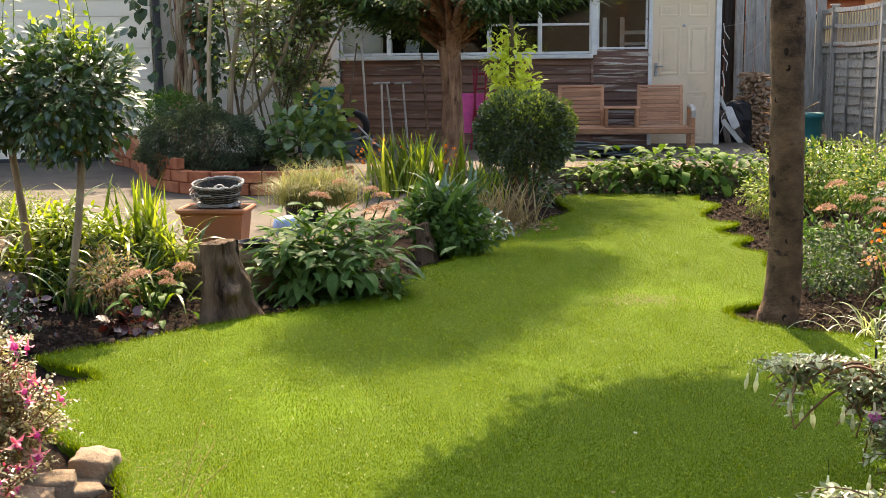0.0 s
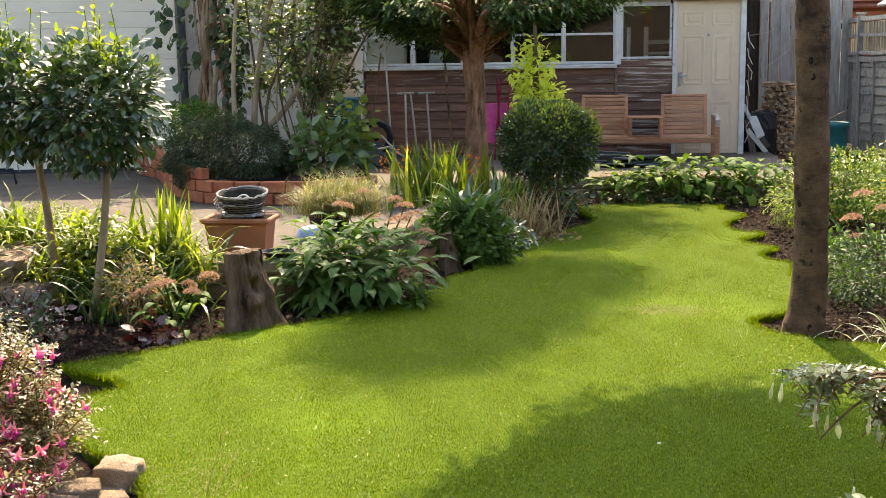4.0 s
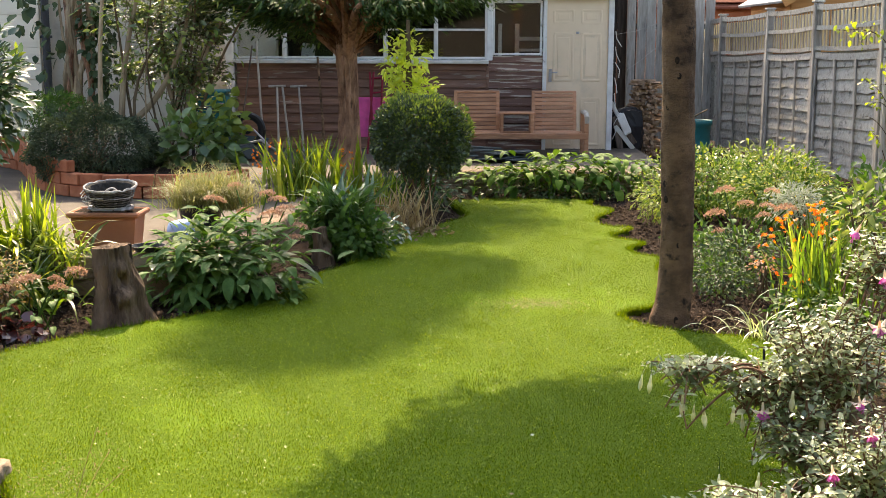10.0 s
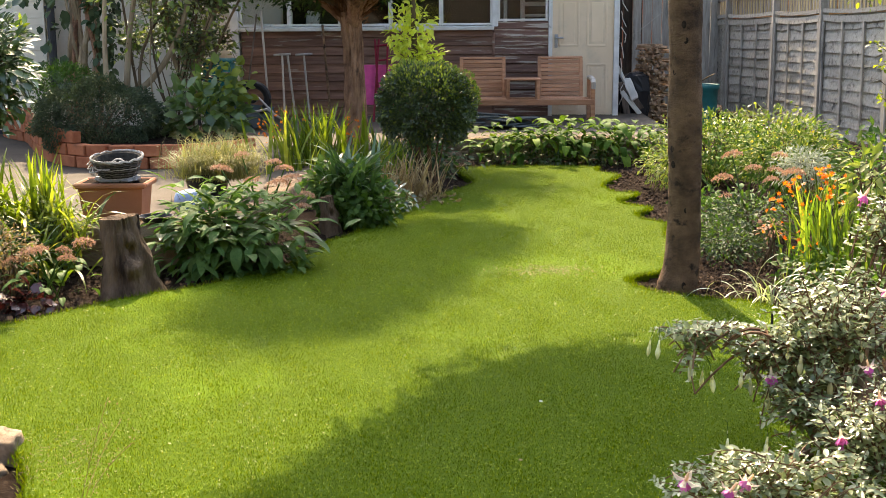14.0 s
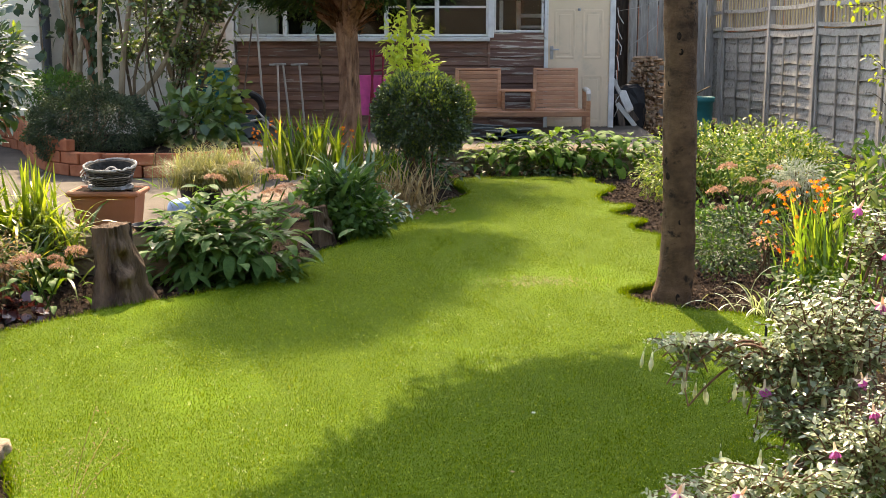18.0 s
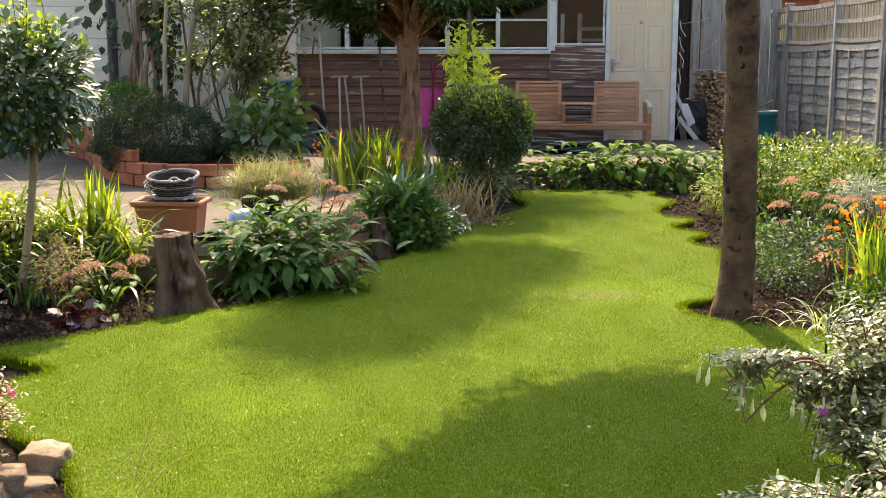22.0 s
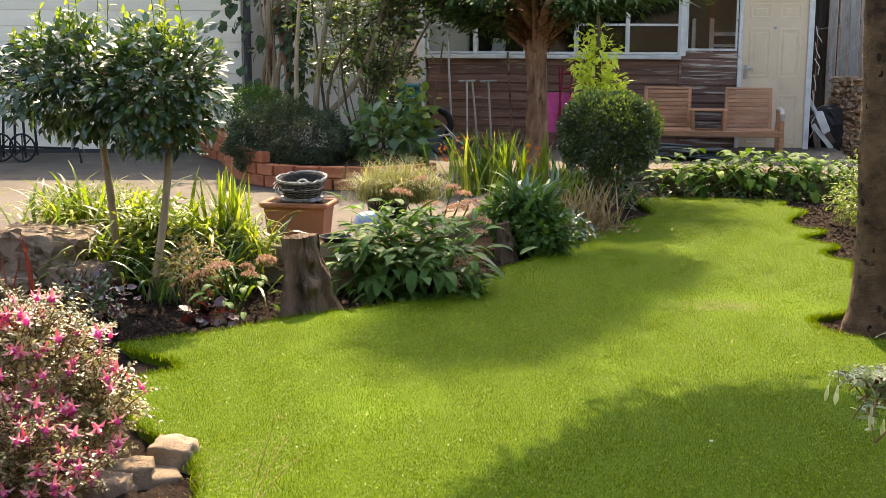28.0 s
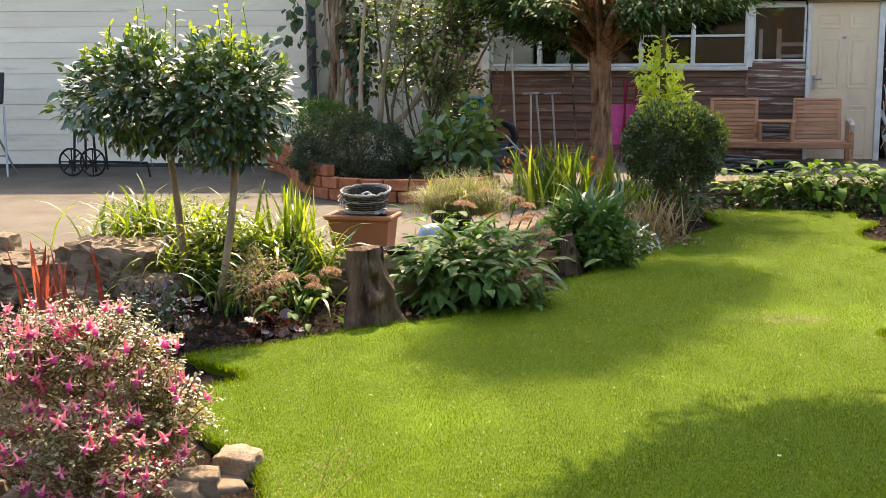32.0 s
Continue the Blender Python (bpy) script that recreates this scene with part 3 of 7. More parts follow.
def lawn_blades():
    rng = np.random.RandomState(11)
    n = 900000
    py = 3.3 + 9.0 * rng.rand(n) ** 1.35
    px = -2.8 + 4.7 * rng.rand(n)
    keep = inside(px, py, EDGE)
    px, py = px[keep], py[keep]
    n = len(px)
    lean, turn = rng.rand(n) * 1.3, rng.rand(n) * 2 * np.pi
    d = np.stack([np.cos(turn) * lean, np.sin(turn) * lean, np.ones(n)], 1)
    side = np.stack([-np.sin(turn), np.cos(turn), 0 * turn], 1)
    ax, ay, az = frames_of(d, np.cross(d, side))
    tuft = 0.8 + 0.25 * np.sin(px * 7 + np.sin(py * 5)) ** 2
    size = np.stack([(0.006 + 0.009 * rng.rand(n)) * tuft, 0.0022 + 0.0020 * rng.rand(n), np.ones(n)], 1)
    me = scattered("grass_blades", BLADE, np.stack([px, py, np.full(n, -0.002)], 1), ax, ay, az, size, M_GRASS)
    tagged(put("grass_blades", me), "short fine grass blades of the mown lawn", "grass", kind="stuff")
    # glossy blades lying flatter, coloured paler to paint in sun sparkle
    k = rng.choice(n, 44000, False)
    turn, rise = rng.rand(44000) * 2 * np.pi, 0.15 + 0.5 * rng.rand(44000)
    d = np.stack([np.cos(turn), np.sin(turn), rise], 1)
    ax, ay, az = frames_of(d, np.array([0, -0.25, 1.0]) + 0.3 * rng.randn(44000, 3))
    me = scattered("shiny_blades", BLADE, np.stack([px[k], py[k], np.full(44000, 0.008)], 1), ax, ay, az, np.stack([0.006 + 0.006 * rng.rand(44000), np.full(44000, 0.0022), np.ones(44000)], 1), M_GLINT)
    tagged(put("shiny_blades", me), "glossy grass blades coloured paler for sun sparkle", "grass", kind="stuff")
    # ragged longer blades along the cut edge
    e = np.array(EDGE)
    e2 = np.roll(e, -1, 0)
    k = rng.randint(0, len(e), 16000)
    t = rng.rand(16000)[:, None]
    p = e[k] * (1 - t) + e2[k] * t + 0.012 * rng.randn(16000, 2)
    p = p[(p[:, 1] > 3.2)]
    n = len(p)
    turn, lean = rng.rand(n) * 2 * np.pi, 0.3 + rng.rand(n)
    d = np.stack([np.cos(turn) * lean, np.sin(turn) * lean, np.ones(n)], 1)
    side = np.stack([-np.sin(turn), np.cos(turn), 0 * turn], 1)
    ax, ay, az = frames_of(d, np.cross(d, side))
    size = np.stack([0.02 + 0.03 * rng.rand(n), 0.004 + 0.002 * rng.rand(n), np.ones(n)], 1)
    me = scattered("grass_fringe", BLADE, np.c_[p, np.full(n, -0.012)], ax, ay, az, size, M_GRASS)
    tagged(put("grass_fringe", me), "longer grass hanging over the lawn's cut edge", "grass", kind="stuff")


lawn_blades()

PATIO_RIM = [(-30, 3.0), (-7.0, 5.6), (-4.7, 6.9), (-4.1, 7.45), (-3.3, 7.5), (-2.75, 7.65), (-2.0, 7.72), (-1.62, 8.3), (-1.5, 9.6), (-1.3, 10.6), (-1.1, 11.7), (-0.9, 12.75),
             (-0.2, 13.05), (2.35, 13.05), (2.35, 22), (-30, 22)]
patio = put("patio", Geo().poly(PATIO_RIM, -0.3, PZ).mesh("patio", M_PATIO))
tagged(patio, "worn grey-brown concrete patio, one step up from the lawn", "patio", kind="structure")

# ---------------------------------------------------------------- shed
SY = 15.9


def garden_shed():
    shed = thing("garden_shed", (-0.5, SY + 1.2, PZ), "old brown timber shed with peeling paint and white windows", "shed")
    # lapped boards under the windows
    rng = random.Random(5)
    for i in range(10):
        z = PZ + 0.015 + i * 0.1125
        tilt = pose(0, 0, 0, -9 + rng.uniform(-0.6, 0.6), 0, rng.uniform(-0.12, 0.12))
        put("board", Geo().box((0, 0, 0), (3.25, 0.026, 0.125), tilt, 0.003).mesh("board", M_SHED), shed, pose(-1.26, SY, z + 0.056))
        put("board", Geo().box((0, 0, 0), (0.72, 0.026, 0.125), tilt, 0.003).mesh("board", M_PEEL), shed, pose(0.735 + rng.uniform(-.004, .004), SY + 0.004, z + 0.05))
    put("board", Geo().box((0, 0, 0), (0.74, 0.024, 0.09), None, 0.003).mesh("board", M_PEEL), shed, pose(0.735, SY - 0.002, 1.335))
    part("corner_post", Geo().box((-2.97, SY, 1.15), (0.11, 0.1, 1.98), None, 0.008), M_WHITEP, shed, "white corner post")
    part("corner_strip", Geo().box((0.37, SY - 0.012, 0.72), (0.035, 0.03, 1.06), None, 0.004), M_SHED, shed)
    part("sill", Geo().box((-1.27, SY - 0.03, 1.305), (3.3, 0.12, 0.045), pose(0, 0, 0, 6), 0.006), M_WHITEP, shed, "flaking white window sill")
    part("window_post", Geo().box((0.395, SY - 0.008, 1.73), (0.075, 0.07, 0.82), None, 0.006), M_WHITEP, shed)
    part("window_head", Geo().box((-1.0, SY, 2.1), (4.1, 0.06, 0.05), None, 0.006), M_WHITEP, shed)
    bays = [(-2.9, -2.26), (-2.26, -1.6), (-1.6, -0.95), (-0.95, -0.30), (-0.30, 0.36), (0.43, 1.07)]
    for i, (a, b) in enumerate(bays):
        win = thing("window", ((a + b) / 2, SY, 1.34))
        win.parent, win.matrix_parent_inverse = shed, Matrix.Translation(-Vector(shed.location))
        w, c, z0, z1 = b - a, (a + b) / 2, 1.335 if i < 5 else 1.385, 2.08
        bar = 0.028
        for nm, x, z, sx, sz in (("jamb", a + bar / 2, (z0 + z1) / 2, bar, z1 - z0), ("jamb", b - bar / 2, (z0 + z1) / 2, bar, z1 - z0),
                                 ("rail", c, z0 + 0.016, w - 2 * bar, 0.03), ("rail", c, z1 - 0.015, w - 2 * bar, 0.03)):
            part(nm, Geo().box((x, SY + 0.004, z), (sx, 0.05, sz), None, 0.005), M_WHITEP, win)
        if i in (0, 1, 3, 4):
            part("glazing_bar", Geo().box((c, SY + 0.004, 1.71), (w - 2 * bar, 0.035, 0.028), None, 0.004), M_WHITEP, win)
        g = part("pane", Geo().box((c, SY + 0.014, (z0 + z1) / 2), (w - 2 * bar + 0.01, 0.004, z1 - z0 - 0.04)), M_GLASS, win)
        g.visible_shadow = False
    # door
    door = thing("door", (1.525, SY, PZ), "")
    door.parent, door.matrix_parent_inverse = shed, Matrix.Translation(-Vector(shed.location))
    tagged(door, "closed cream six-panel door")
    part("door_leaf", Geo().box((1.525, SY + 0.01, 1.14), (0.79, 0.04, 1.93), None, 0.004), M_CREAM, door)
    for cx in (1.345, 1.705):
        for z0, z1 in ((0.24, 0.83), (1.07, 1.66), (1.80, 1.96)):
            g = Geo()
            w, h = 0.24, z1 - z0
            zc = (z0 + z1) / 2
            for x, z, sx, sz in ((cx, z0, w, 0.03), (cx, z1, w, 0.03), (cx - w / 2, zc, 0.03, h), (cx + w / 2, zc, 0.03, h)):
                g.box((x, SY - 0.011, z), (sx, 0.008, sz), None, 0.0035)
            g.box((cx, SY - 0.011, zc), (w - 0.09, 0.007, h - 0.09), None, 0.003)
            part("panel_moulding", g, M_CREAM, door)
    g = Geo().box((1.18, SY - 0.018, 1.13), (0.04, 0.012, 0.17), None, 0.004)
    g.tube([(1.18, SY - 0.02, 1.17), (1.18, SY - 0.06, 1.17), (1.27, SY - 0.06, 1.17)], 0.009, 8)
    part("door_handle", g, M_STEEL, door, "worn metal lever handle")
    part("knocker", Geo().lathe((1.525, SY - 0.03, 1.66), [(0.001, 0), (0.02, 0), (0.02, 0.03), (0.001, 0.03)], 10), M_STEEL, door)
    part("door_frame", Geo().box((1.105, SY - 0.004, 1.15), (0.05, 0.08, 1.98), None, 0.005).box((1.955, SY - 0.004, 1.15), (0.07, 0.08, 1.98), None, 0.005)
         .box((1.53, SY - 0.004, 2.125), (0.92, 0.08, 0.03), None, 0.004), M_WHITEP, shed, "white door frame")
    part("plinth", Geo().box((-0.5, SY + 0.03, 0.13), (5.0, 0.08, 0.12), None, 0.005), M_DKWOOD, shed)
    part("fascia", Geo().box((-0.4, SY - 0.16, 2.195), (5.6, 0.03, 0.12), None, 0.006), M_FASCIA, shed, "dark grey fascia board")
    part("soffit", Geo().box((-0.4, SY - 0.06, 2.15), (5.5, 0.2, 0.015)), M_DKWOOD, shed)
    part("roof", Geo().box((-0.4, SY + 1.2, 2.53), (5.7, 2.95, 0.05), pose(0, 0, 0, 12), 0.01), M_FELT, shed, "low-pitched felt roof")
    part("side_wall", Geo().box((-2.97, SY + 1.25, 1.25), (0.06, 2.4, 2.2)), M_SHED, shed)
    part("side_wall", Geo().box((1.97, SY + 1.25, 1.25), (0.06, 2.4, 2.2)), M_DKWOOD, shed)
    # back wall and floor carry the interior shade in their colour
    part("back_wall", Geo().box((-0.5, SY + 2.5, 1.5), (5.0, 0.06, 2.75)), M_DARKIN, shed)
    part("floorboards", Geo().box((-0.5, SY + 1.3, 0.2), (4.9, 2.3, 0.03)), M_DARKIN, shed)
    return shed


garden_shed()

# white clad outbuilding beside the patio
WA = 13.0


def outbuilding():
    ob = thing("outbuilding", (-7.0, 14.6, PZ), "long white horizontally clad outbuilding with a cream end wall", "building")
    turn = pose(-4.75, 14.05, 0, 0, 0, WA)
    rng = random.Random(8)
    board = Geo().box((0, 0, 0), (7.0, 0.024, 0.186), pose(0, 0, 0, -2.5), 0.004).mesh("plank", M_CLAD)
    for i in range(15):
        put("plank", board, ob, turn @ pose(-3.55, 0.0, PZ + 0.12 + i * 0.183, rng.uniform(-.3, .3), 0, 0))
    for nm, g, mt in (("core_wall", Geo().box((-3.5, 0.15, 1.5), (7.0, 0.2, 2.8)), M_CLAD),
                      ("skirting", Geo().box((-3.5, -0.012, PZ + 0.02), (7.0, 0.03, 0.05), None, 0.004), M_FASCIA),
                      ("end_wall", Geo().box((0.85, 0.28, 1.5), (1.7, 0.2, 2.8)), M_BACKWALL),
                      ("rear_wall", Geo().box((1.6, 1.75, 1.5), (2.4, 0.2, 2.8), pose(0, 0, 0, 0, 0, -WA)), M_BACKWALL),
                      ("downpipe", Geo().tube([(0.02, -0.03, PZ), (0.02, -0.03, 2.9)], 0.045, 12), M_FASCIA),
                      ("roof", Geo().box((-2.8, 0.9, 2.98), (9.0, 2.6, 0.08), pose(0, 0, 0, 8), 0.01), M_FELT)):
        put(nm, g.mesh(nm, mt), ob, turn)
    for z in (0.7, 1.6):
        put("pipe_bracket", Geo().box((0.02, -0.03, z), (0.13, 0.06, 0.03), None, 0.004).mesh("pipe_bracket", M_FASCIA), ob, turn)


outbuilding()


# ---------------------------------------------------------------- fence
POSTS = [(3.76, 20.25), (3.93, 18.42), (4.17, 16.62), (4.28, 14.8), (4.48, 13.0)] + [(4.48 + 0.19 * k, 13.0 - 1.82 * k) for k in range(1, 11)]


def mid_height(y):
    return 1.35 + (18.4 - y) * 0.022


def warped(L, t, h, seed, sag=0.0, wave=0.0, tilt=0.0):
    """A board of length L along x: its lower edge waves, the whole sags in the middle, and it leans by tilt."""
    rng, n, g, v = random.Random(seed), 12, Geo(), []
    c, sn = math.cos(radians(tilt)), math.sin(radians(tilt))
    for i in range(n + 1):
        u = 2 * i / n - 1
        dz = -sag * (1 - u * u)
        lo = -h / 2 + wave * (noise.noise((u * 2.6, seed * 1.37, 0)) + .5 * rng.uniform(-1, 1))
        for y, z in ((-t / 2, lo), (t / 2, lo), (t / 2, h / 2), (-t / 2, h / 2)):
            v.append((u * L / 2, y * c - z * sn, y * sn + z * c + dz))
    f = [(3, 2, 1, 0), tuple(4 * n + k for k in range(4))]
    f += [(4 * i + k, 4 * i + (k + 1) % 4, 4 * i + 4 + (k + 1) % 4, 4 * i + 4 + k) for i in range(n) for k in range(4)]
    return g.add(v, f)


def fence():
    fe = thing("fence", (4.0, 12, 0), "weathered grey lap-panel fence with trellis tops", "fence")
    rng = random.Random(21)
    for i, (x, y) in enumerate(POSTS):
        zt = mid_height(y) + 0.60
        p = part("post", Geo().box((x, y, zt / 2 - 0.1), (0.095, 0.095, zt + 0.2), pose(0, 0, 0, rng.uniform(-.4, .4), rng.uniform(-.5, .5)), 0.008), M_FPOST, fe)
        part("cap", Geo().box((x, y, zt + 0.015), (0.13, 0.13, 0.03), None, 0.008), M_FPOST, p)
    for i in range(len(POSTS) - 1):
        (xa, ya), (xb, yb) = POSTS[i], POSTS[i + 1]
        d = Vector((xb - xa, yb - ya, 0))
        L = d.length - 0.1
        ang = math.degrees(math.atan2(d.y, d.x))
        zm = (mid_height(ya) + mid_height(yb)) / 2
        slope = math.degrees(math.atan2(mid_height(yb) - mid_height(ya), d.length))
        base = pose((xa + xb) / 2, (ya + yb) / 2, 0, 0, 0, ang)
        lift = pose(0, 0, zm, 0, -slope, 0)

        def fit(nm, geo, at, mt=M_FENCE):
            put(nm, geo.mesh(nm, mt), fe, base @ lift @ at)

        side = 1 if ang < 0 else -1   # towards the garden is local -y or +y
        s = -1.0
        near = 6 if ya > 6 else 0
        if i == 0:   # plain upright boards
            for k in range(14):
                fit("upright_board", Geo().box((0, 0, 0), (L / 14 - 0.004, 0.02, 1.3), None, 0.003), pose(-L / 2 + (k + .5) * L / 14, rng.uniform(-.004, .004), -0.62))
        else:
            nb = 10
            for k in range(nb):
                h = (zm - 0.06) / nb
                wavy = rng.uniform(-.5, .5)
                fit("lap_board", warped(L, 0.014, h * 1.28, 31 * i + k, 0, .02, 8.5 * s), pose(0, 0.006, -(zm - 0.06) + (k + .5) * h, 0, wavy, 0))
            for fx in (-0.485, -0.165, 0.165, 0.485):
                fit("batten", Geo().box((0, 0, 0), (0.042, 0.022, zm - 0.1), None, 0.004), pose(fx * L, -0.03 * -s, -(zm - 0.0) / 2 - 0.02, 0, rng.uniform(-.3, .3), 0), M_FPOST)
                fit("batten", Geo().box((0, 0, 0), (0.042, 0.022, zm - 0.1), None, 0.004), pose(fx * L, 0.035 * -s, -(zm - 0.0) / 2 - 0.02), M_FPOST)
        for nm, z, h, t in (("rail", -0.035, 0.075, 0.035), ("rail", 0.055, 0.05, 0.045), ("rail", 0.30, 0.05, 0.032), ("top_rail", 0.535, 0.06, 0.05)):
            fit(nm, warped(L, t, h, 7 * i + int(z * 90), .022, .008), pose(0, -0.012, z + .012, 0, rng.uniform(-.35, .35), 0))
        fit("backing_board", Geo().box((0, 0, 0), (L, 0.02, 0.44), None, 0.003), pose(0, 0.16, 0.28), M_TAN)
        n = 17
        for k in range(n):
            fit("trellis_slat", Geo().box((0, 0, 0), (0.026, 0.012, 0.47), None, 0.003), pose(-L / 2 + (k + .5) * L / n, 0.016, 0.30, 0, rng.uniform(-1, 1), 0), M_FPOST)
    return fe


fence()


def board_fence():
    fe = thing("board_fence", (2.9, 18.9, 0), "close-boarded fence behind the log stack, coloured dark for the gap's shade", "fence")
    rng = random.Random(4)
    for k in range(13):
        # the first five boards carry the gap's shade in their colour
        put("upright_board", Geo().box((0, 0, 0), (0.14, 0.02, 2.3 + rng.uniform(-.05, .05)), None, 0.004).mesh("upright_board", M_GLOOM if k < 5 else M_FPOST), fe,
            pose(2.05 + k * 0.148, 18.9 + rng.uniform(-.008, .008), 1.15, 0, rng.uniform(-.5, .5), 0))
    part("rail", Geo().box((2.95, 18.94, 0.6), (1.9, 0.05, 0.08)), M_GLOOM, fe)
    part("rail", Geo().box((2.95, 18.94, 1.8), (1.9, 0.05, 0.08)), M_GLOOM, fe)
    part("gate_post", Geo().box((2.62, 18.82, 1.2), (0.12, 0.1, 2.4), None, 0.01), M_FPOST, fe)


board_fence()


def neighbour_shed():
    ob = thing("neighbour_shed", (6.0, 18.3, 0), "orange-stained timber shed with a pale felt roof", "shed")
    for k in range(17):
        put("board", Geo().box((0, 0, 0), (3.0, 0.02, 0.135), pose(0, 0, 0, -4), 0.003).mesh("board", M_ORANGE), ob, pose(6.1, 17.2, 0.07 + k * 0.128))
        put("side_board", Geo().box((0, 0, 0), (2.3, 0.02, 0.135), pose(0, 0, 0, -4), 0.003).mesh("side_board", M_ORANGE), ob, pose(4.6, 18.35, 0.07 + k * 0.128, 0, 0, -90))
    g = Geo()
    g.add([(4.6, 17.2, 2.2), (7.6, 17.2, 2.2), (6.1, 17.2, 3.1), (4.6, 17.26, 2.2), (7.6, 17.26, 2.2), (6.1, 17.26, 3.1)], [(0, 1, 2), (5, 4, 3), (0, 3, 4, 1), (1, 4, 5, 2), (2, 5, 3, 0)])
    part("gable", g, M_ORANGE, ob)
    for s, nm in ((-1, "roof_slope"), (1, "roof_slope")):
        part(nm, Geo().box((6.1 + s * 0.83, 18.3, 2.62), (1.98, 2.7, 0.04), pose(0, 0, 0, 0, s * 31, 0), 0.006), M_FELT, ob)
        part("barge_board", Geo().box((6.1 + s * 0.83, 16.95, 2.6), (1.98, 0.025, 0.12), pose(0, 0, 0, 0, s * 31, 0), 0.004), M_ORANGE, ob)
    part("back_wall", Geo().box((6.1, 19.5, 1.1), (3.0, 0.04, 2.2)).box((7.6, 18.35, 1.1), (0.04, 2.3, 2.2)), M_ORANGE, ob)


neighbour_shed()


def far_house():
    ob = thing("far_house", (5.0, 27.0, 0), "distant low building with a red tiled roof", "house")
    part("wall", Geo().box((4.5, 29, 1.2), (16, 5, 2.4)), M_BRICK, ob)
    tile = Geo().box((0, 0, 0), (15.5, 0.36, 0.03), None, 0.01).mesh("tile_course", M_TILE)
    for k in range(14):
        put("tile_course", tile, ob, pose(4.5, 26.4 + k * 0.27, 2.5 + k * 0.16, 36))
    part("roof_deck", Geo().box((4.5, 28.3, 3.5), (15.5, 4.8, 0.05), pose(0, 0, 0, 30.6)), M_TILE, ob)


far_house()

# plain unseen walls added to close the place behind the camera and to the left
tagged(put("wall_house", Geo().box((0, -3.4, 2.6), (34, 0.3, 5.4)).mesh("wall_house", M_BEHIND)), "plain dark unseen wall added behind the camera", "wall", kind="structure")
tagged(put("wall_side", Geo().box((-13.0, 3.0, 0.9), (0.25, 21.5, 1.9)).mesh("wall_side", M_BACKWALL)), "plain rendered garden wall", "wall", kind="structure")

# ---------------------------------------------------------------- plants: generators
def cloud(rng, n, c, r, shell=0.55, lump=0.18, flat=0.0):
    """Points filling the outer part of a lumpy ellipsoid, and the outward way at each."""
    d = unit(rng.randn(n, 3))
    if flat:
        d[:, 2] = np.abs(d[:, 2]) * (1 - flat) + d[:, 2] * flat
        d = unit(d)
    ph = rng.rand(6) * 6
    bump = 1 + lump * (np.sin(d[:, 0] * 5 + ph[0]) * np.sin(d[:, 1] * 5 + ph[1]) + 0.6 * np.sin(d[:, 2] * 9 + ph[2]) * np.sin(d[:, 0] * 9 + ph[3]))
    rad = (shell + (1 - shell) * rng.rand(n) ** 0.6) * bump
    return np.asarray(c) + d * rad[:, None] * np.asarray(r), d


def leaf_mesh(name, rng, p, d, size, wide, mat, template=LEAF, droop=0.2, mess=0.7, level=0.5):
    n = len(p)
    way = unit(d * 0.8 + mess * rng.randn(n, 3) * 0.6 + np.array([0, 0, -droop]))
    nrm = unit(np.array([-0.08, -0.22, 1.0]) + level * rng.randn(n, 3) + d * 0.7 * level)
    ax, ay, az = frames_of(way, nrm)
    L = size * (0.6 + 0.7 * rng.rand(n))
    return scattered(name, template, p, ax, ay, az, np.stack([L, L * wide, L], 1), mat)


def bush(name, at, parts, label, category, seed, stems=6, stem_mat=None, group=""):
    """A shrub: stems from the base, and one foliage mesh for each of parts:
    (centre, radii, number, leaf size, leaf width, material, template, shell)."""
    ob = thing(name, at, label, category, group)
    rng = np.random.RandomState(seed)
    c0 = Vector(parts[0][0])
    for k in range(stems):
        top = c0 + Vector((rng.uniform(-.7, .7) * parts[0][1][0], rng.uniform(-.7, .7) * parts[0][1][1], rng.uniform(-.2, .6) * parts[0][1][2]))
        b = Vector(at) + Vector((rng.uniform(-.05, .05), rng.uniform(-.05, .05), -0.03))
        m = (b + top) / 2 + Vector((rng.uniform(-.05, .05), rng.uniform(-.05, .05), 0.03))
        part("stem", Geo().tube(bez(b, m, top, 5), [0.011 - 0.0016 * j for j in range(6)], 5), stem_mat or M_TWIG, ob)
    for c, r, n, size, wide, mat, template, shell in parts:
        p, d = cloud(rng, n, c, r, shell)
        put("foliage", leaf_mesh("foliage", rng, p, d, size, wide, mat, template), ob)
    return ob


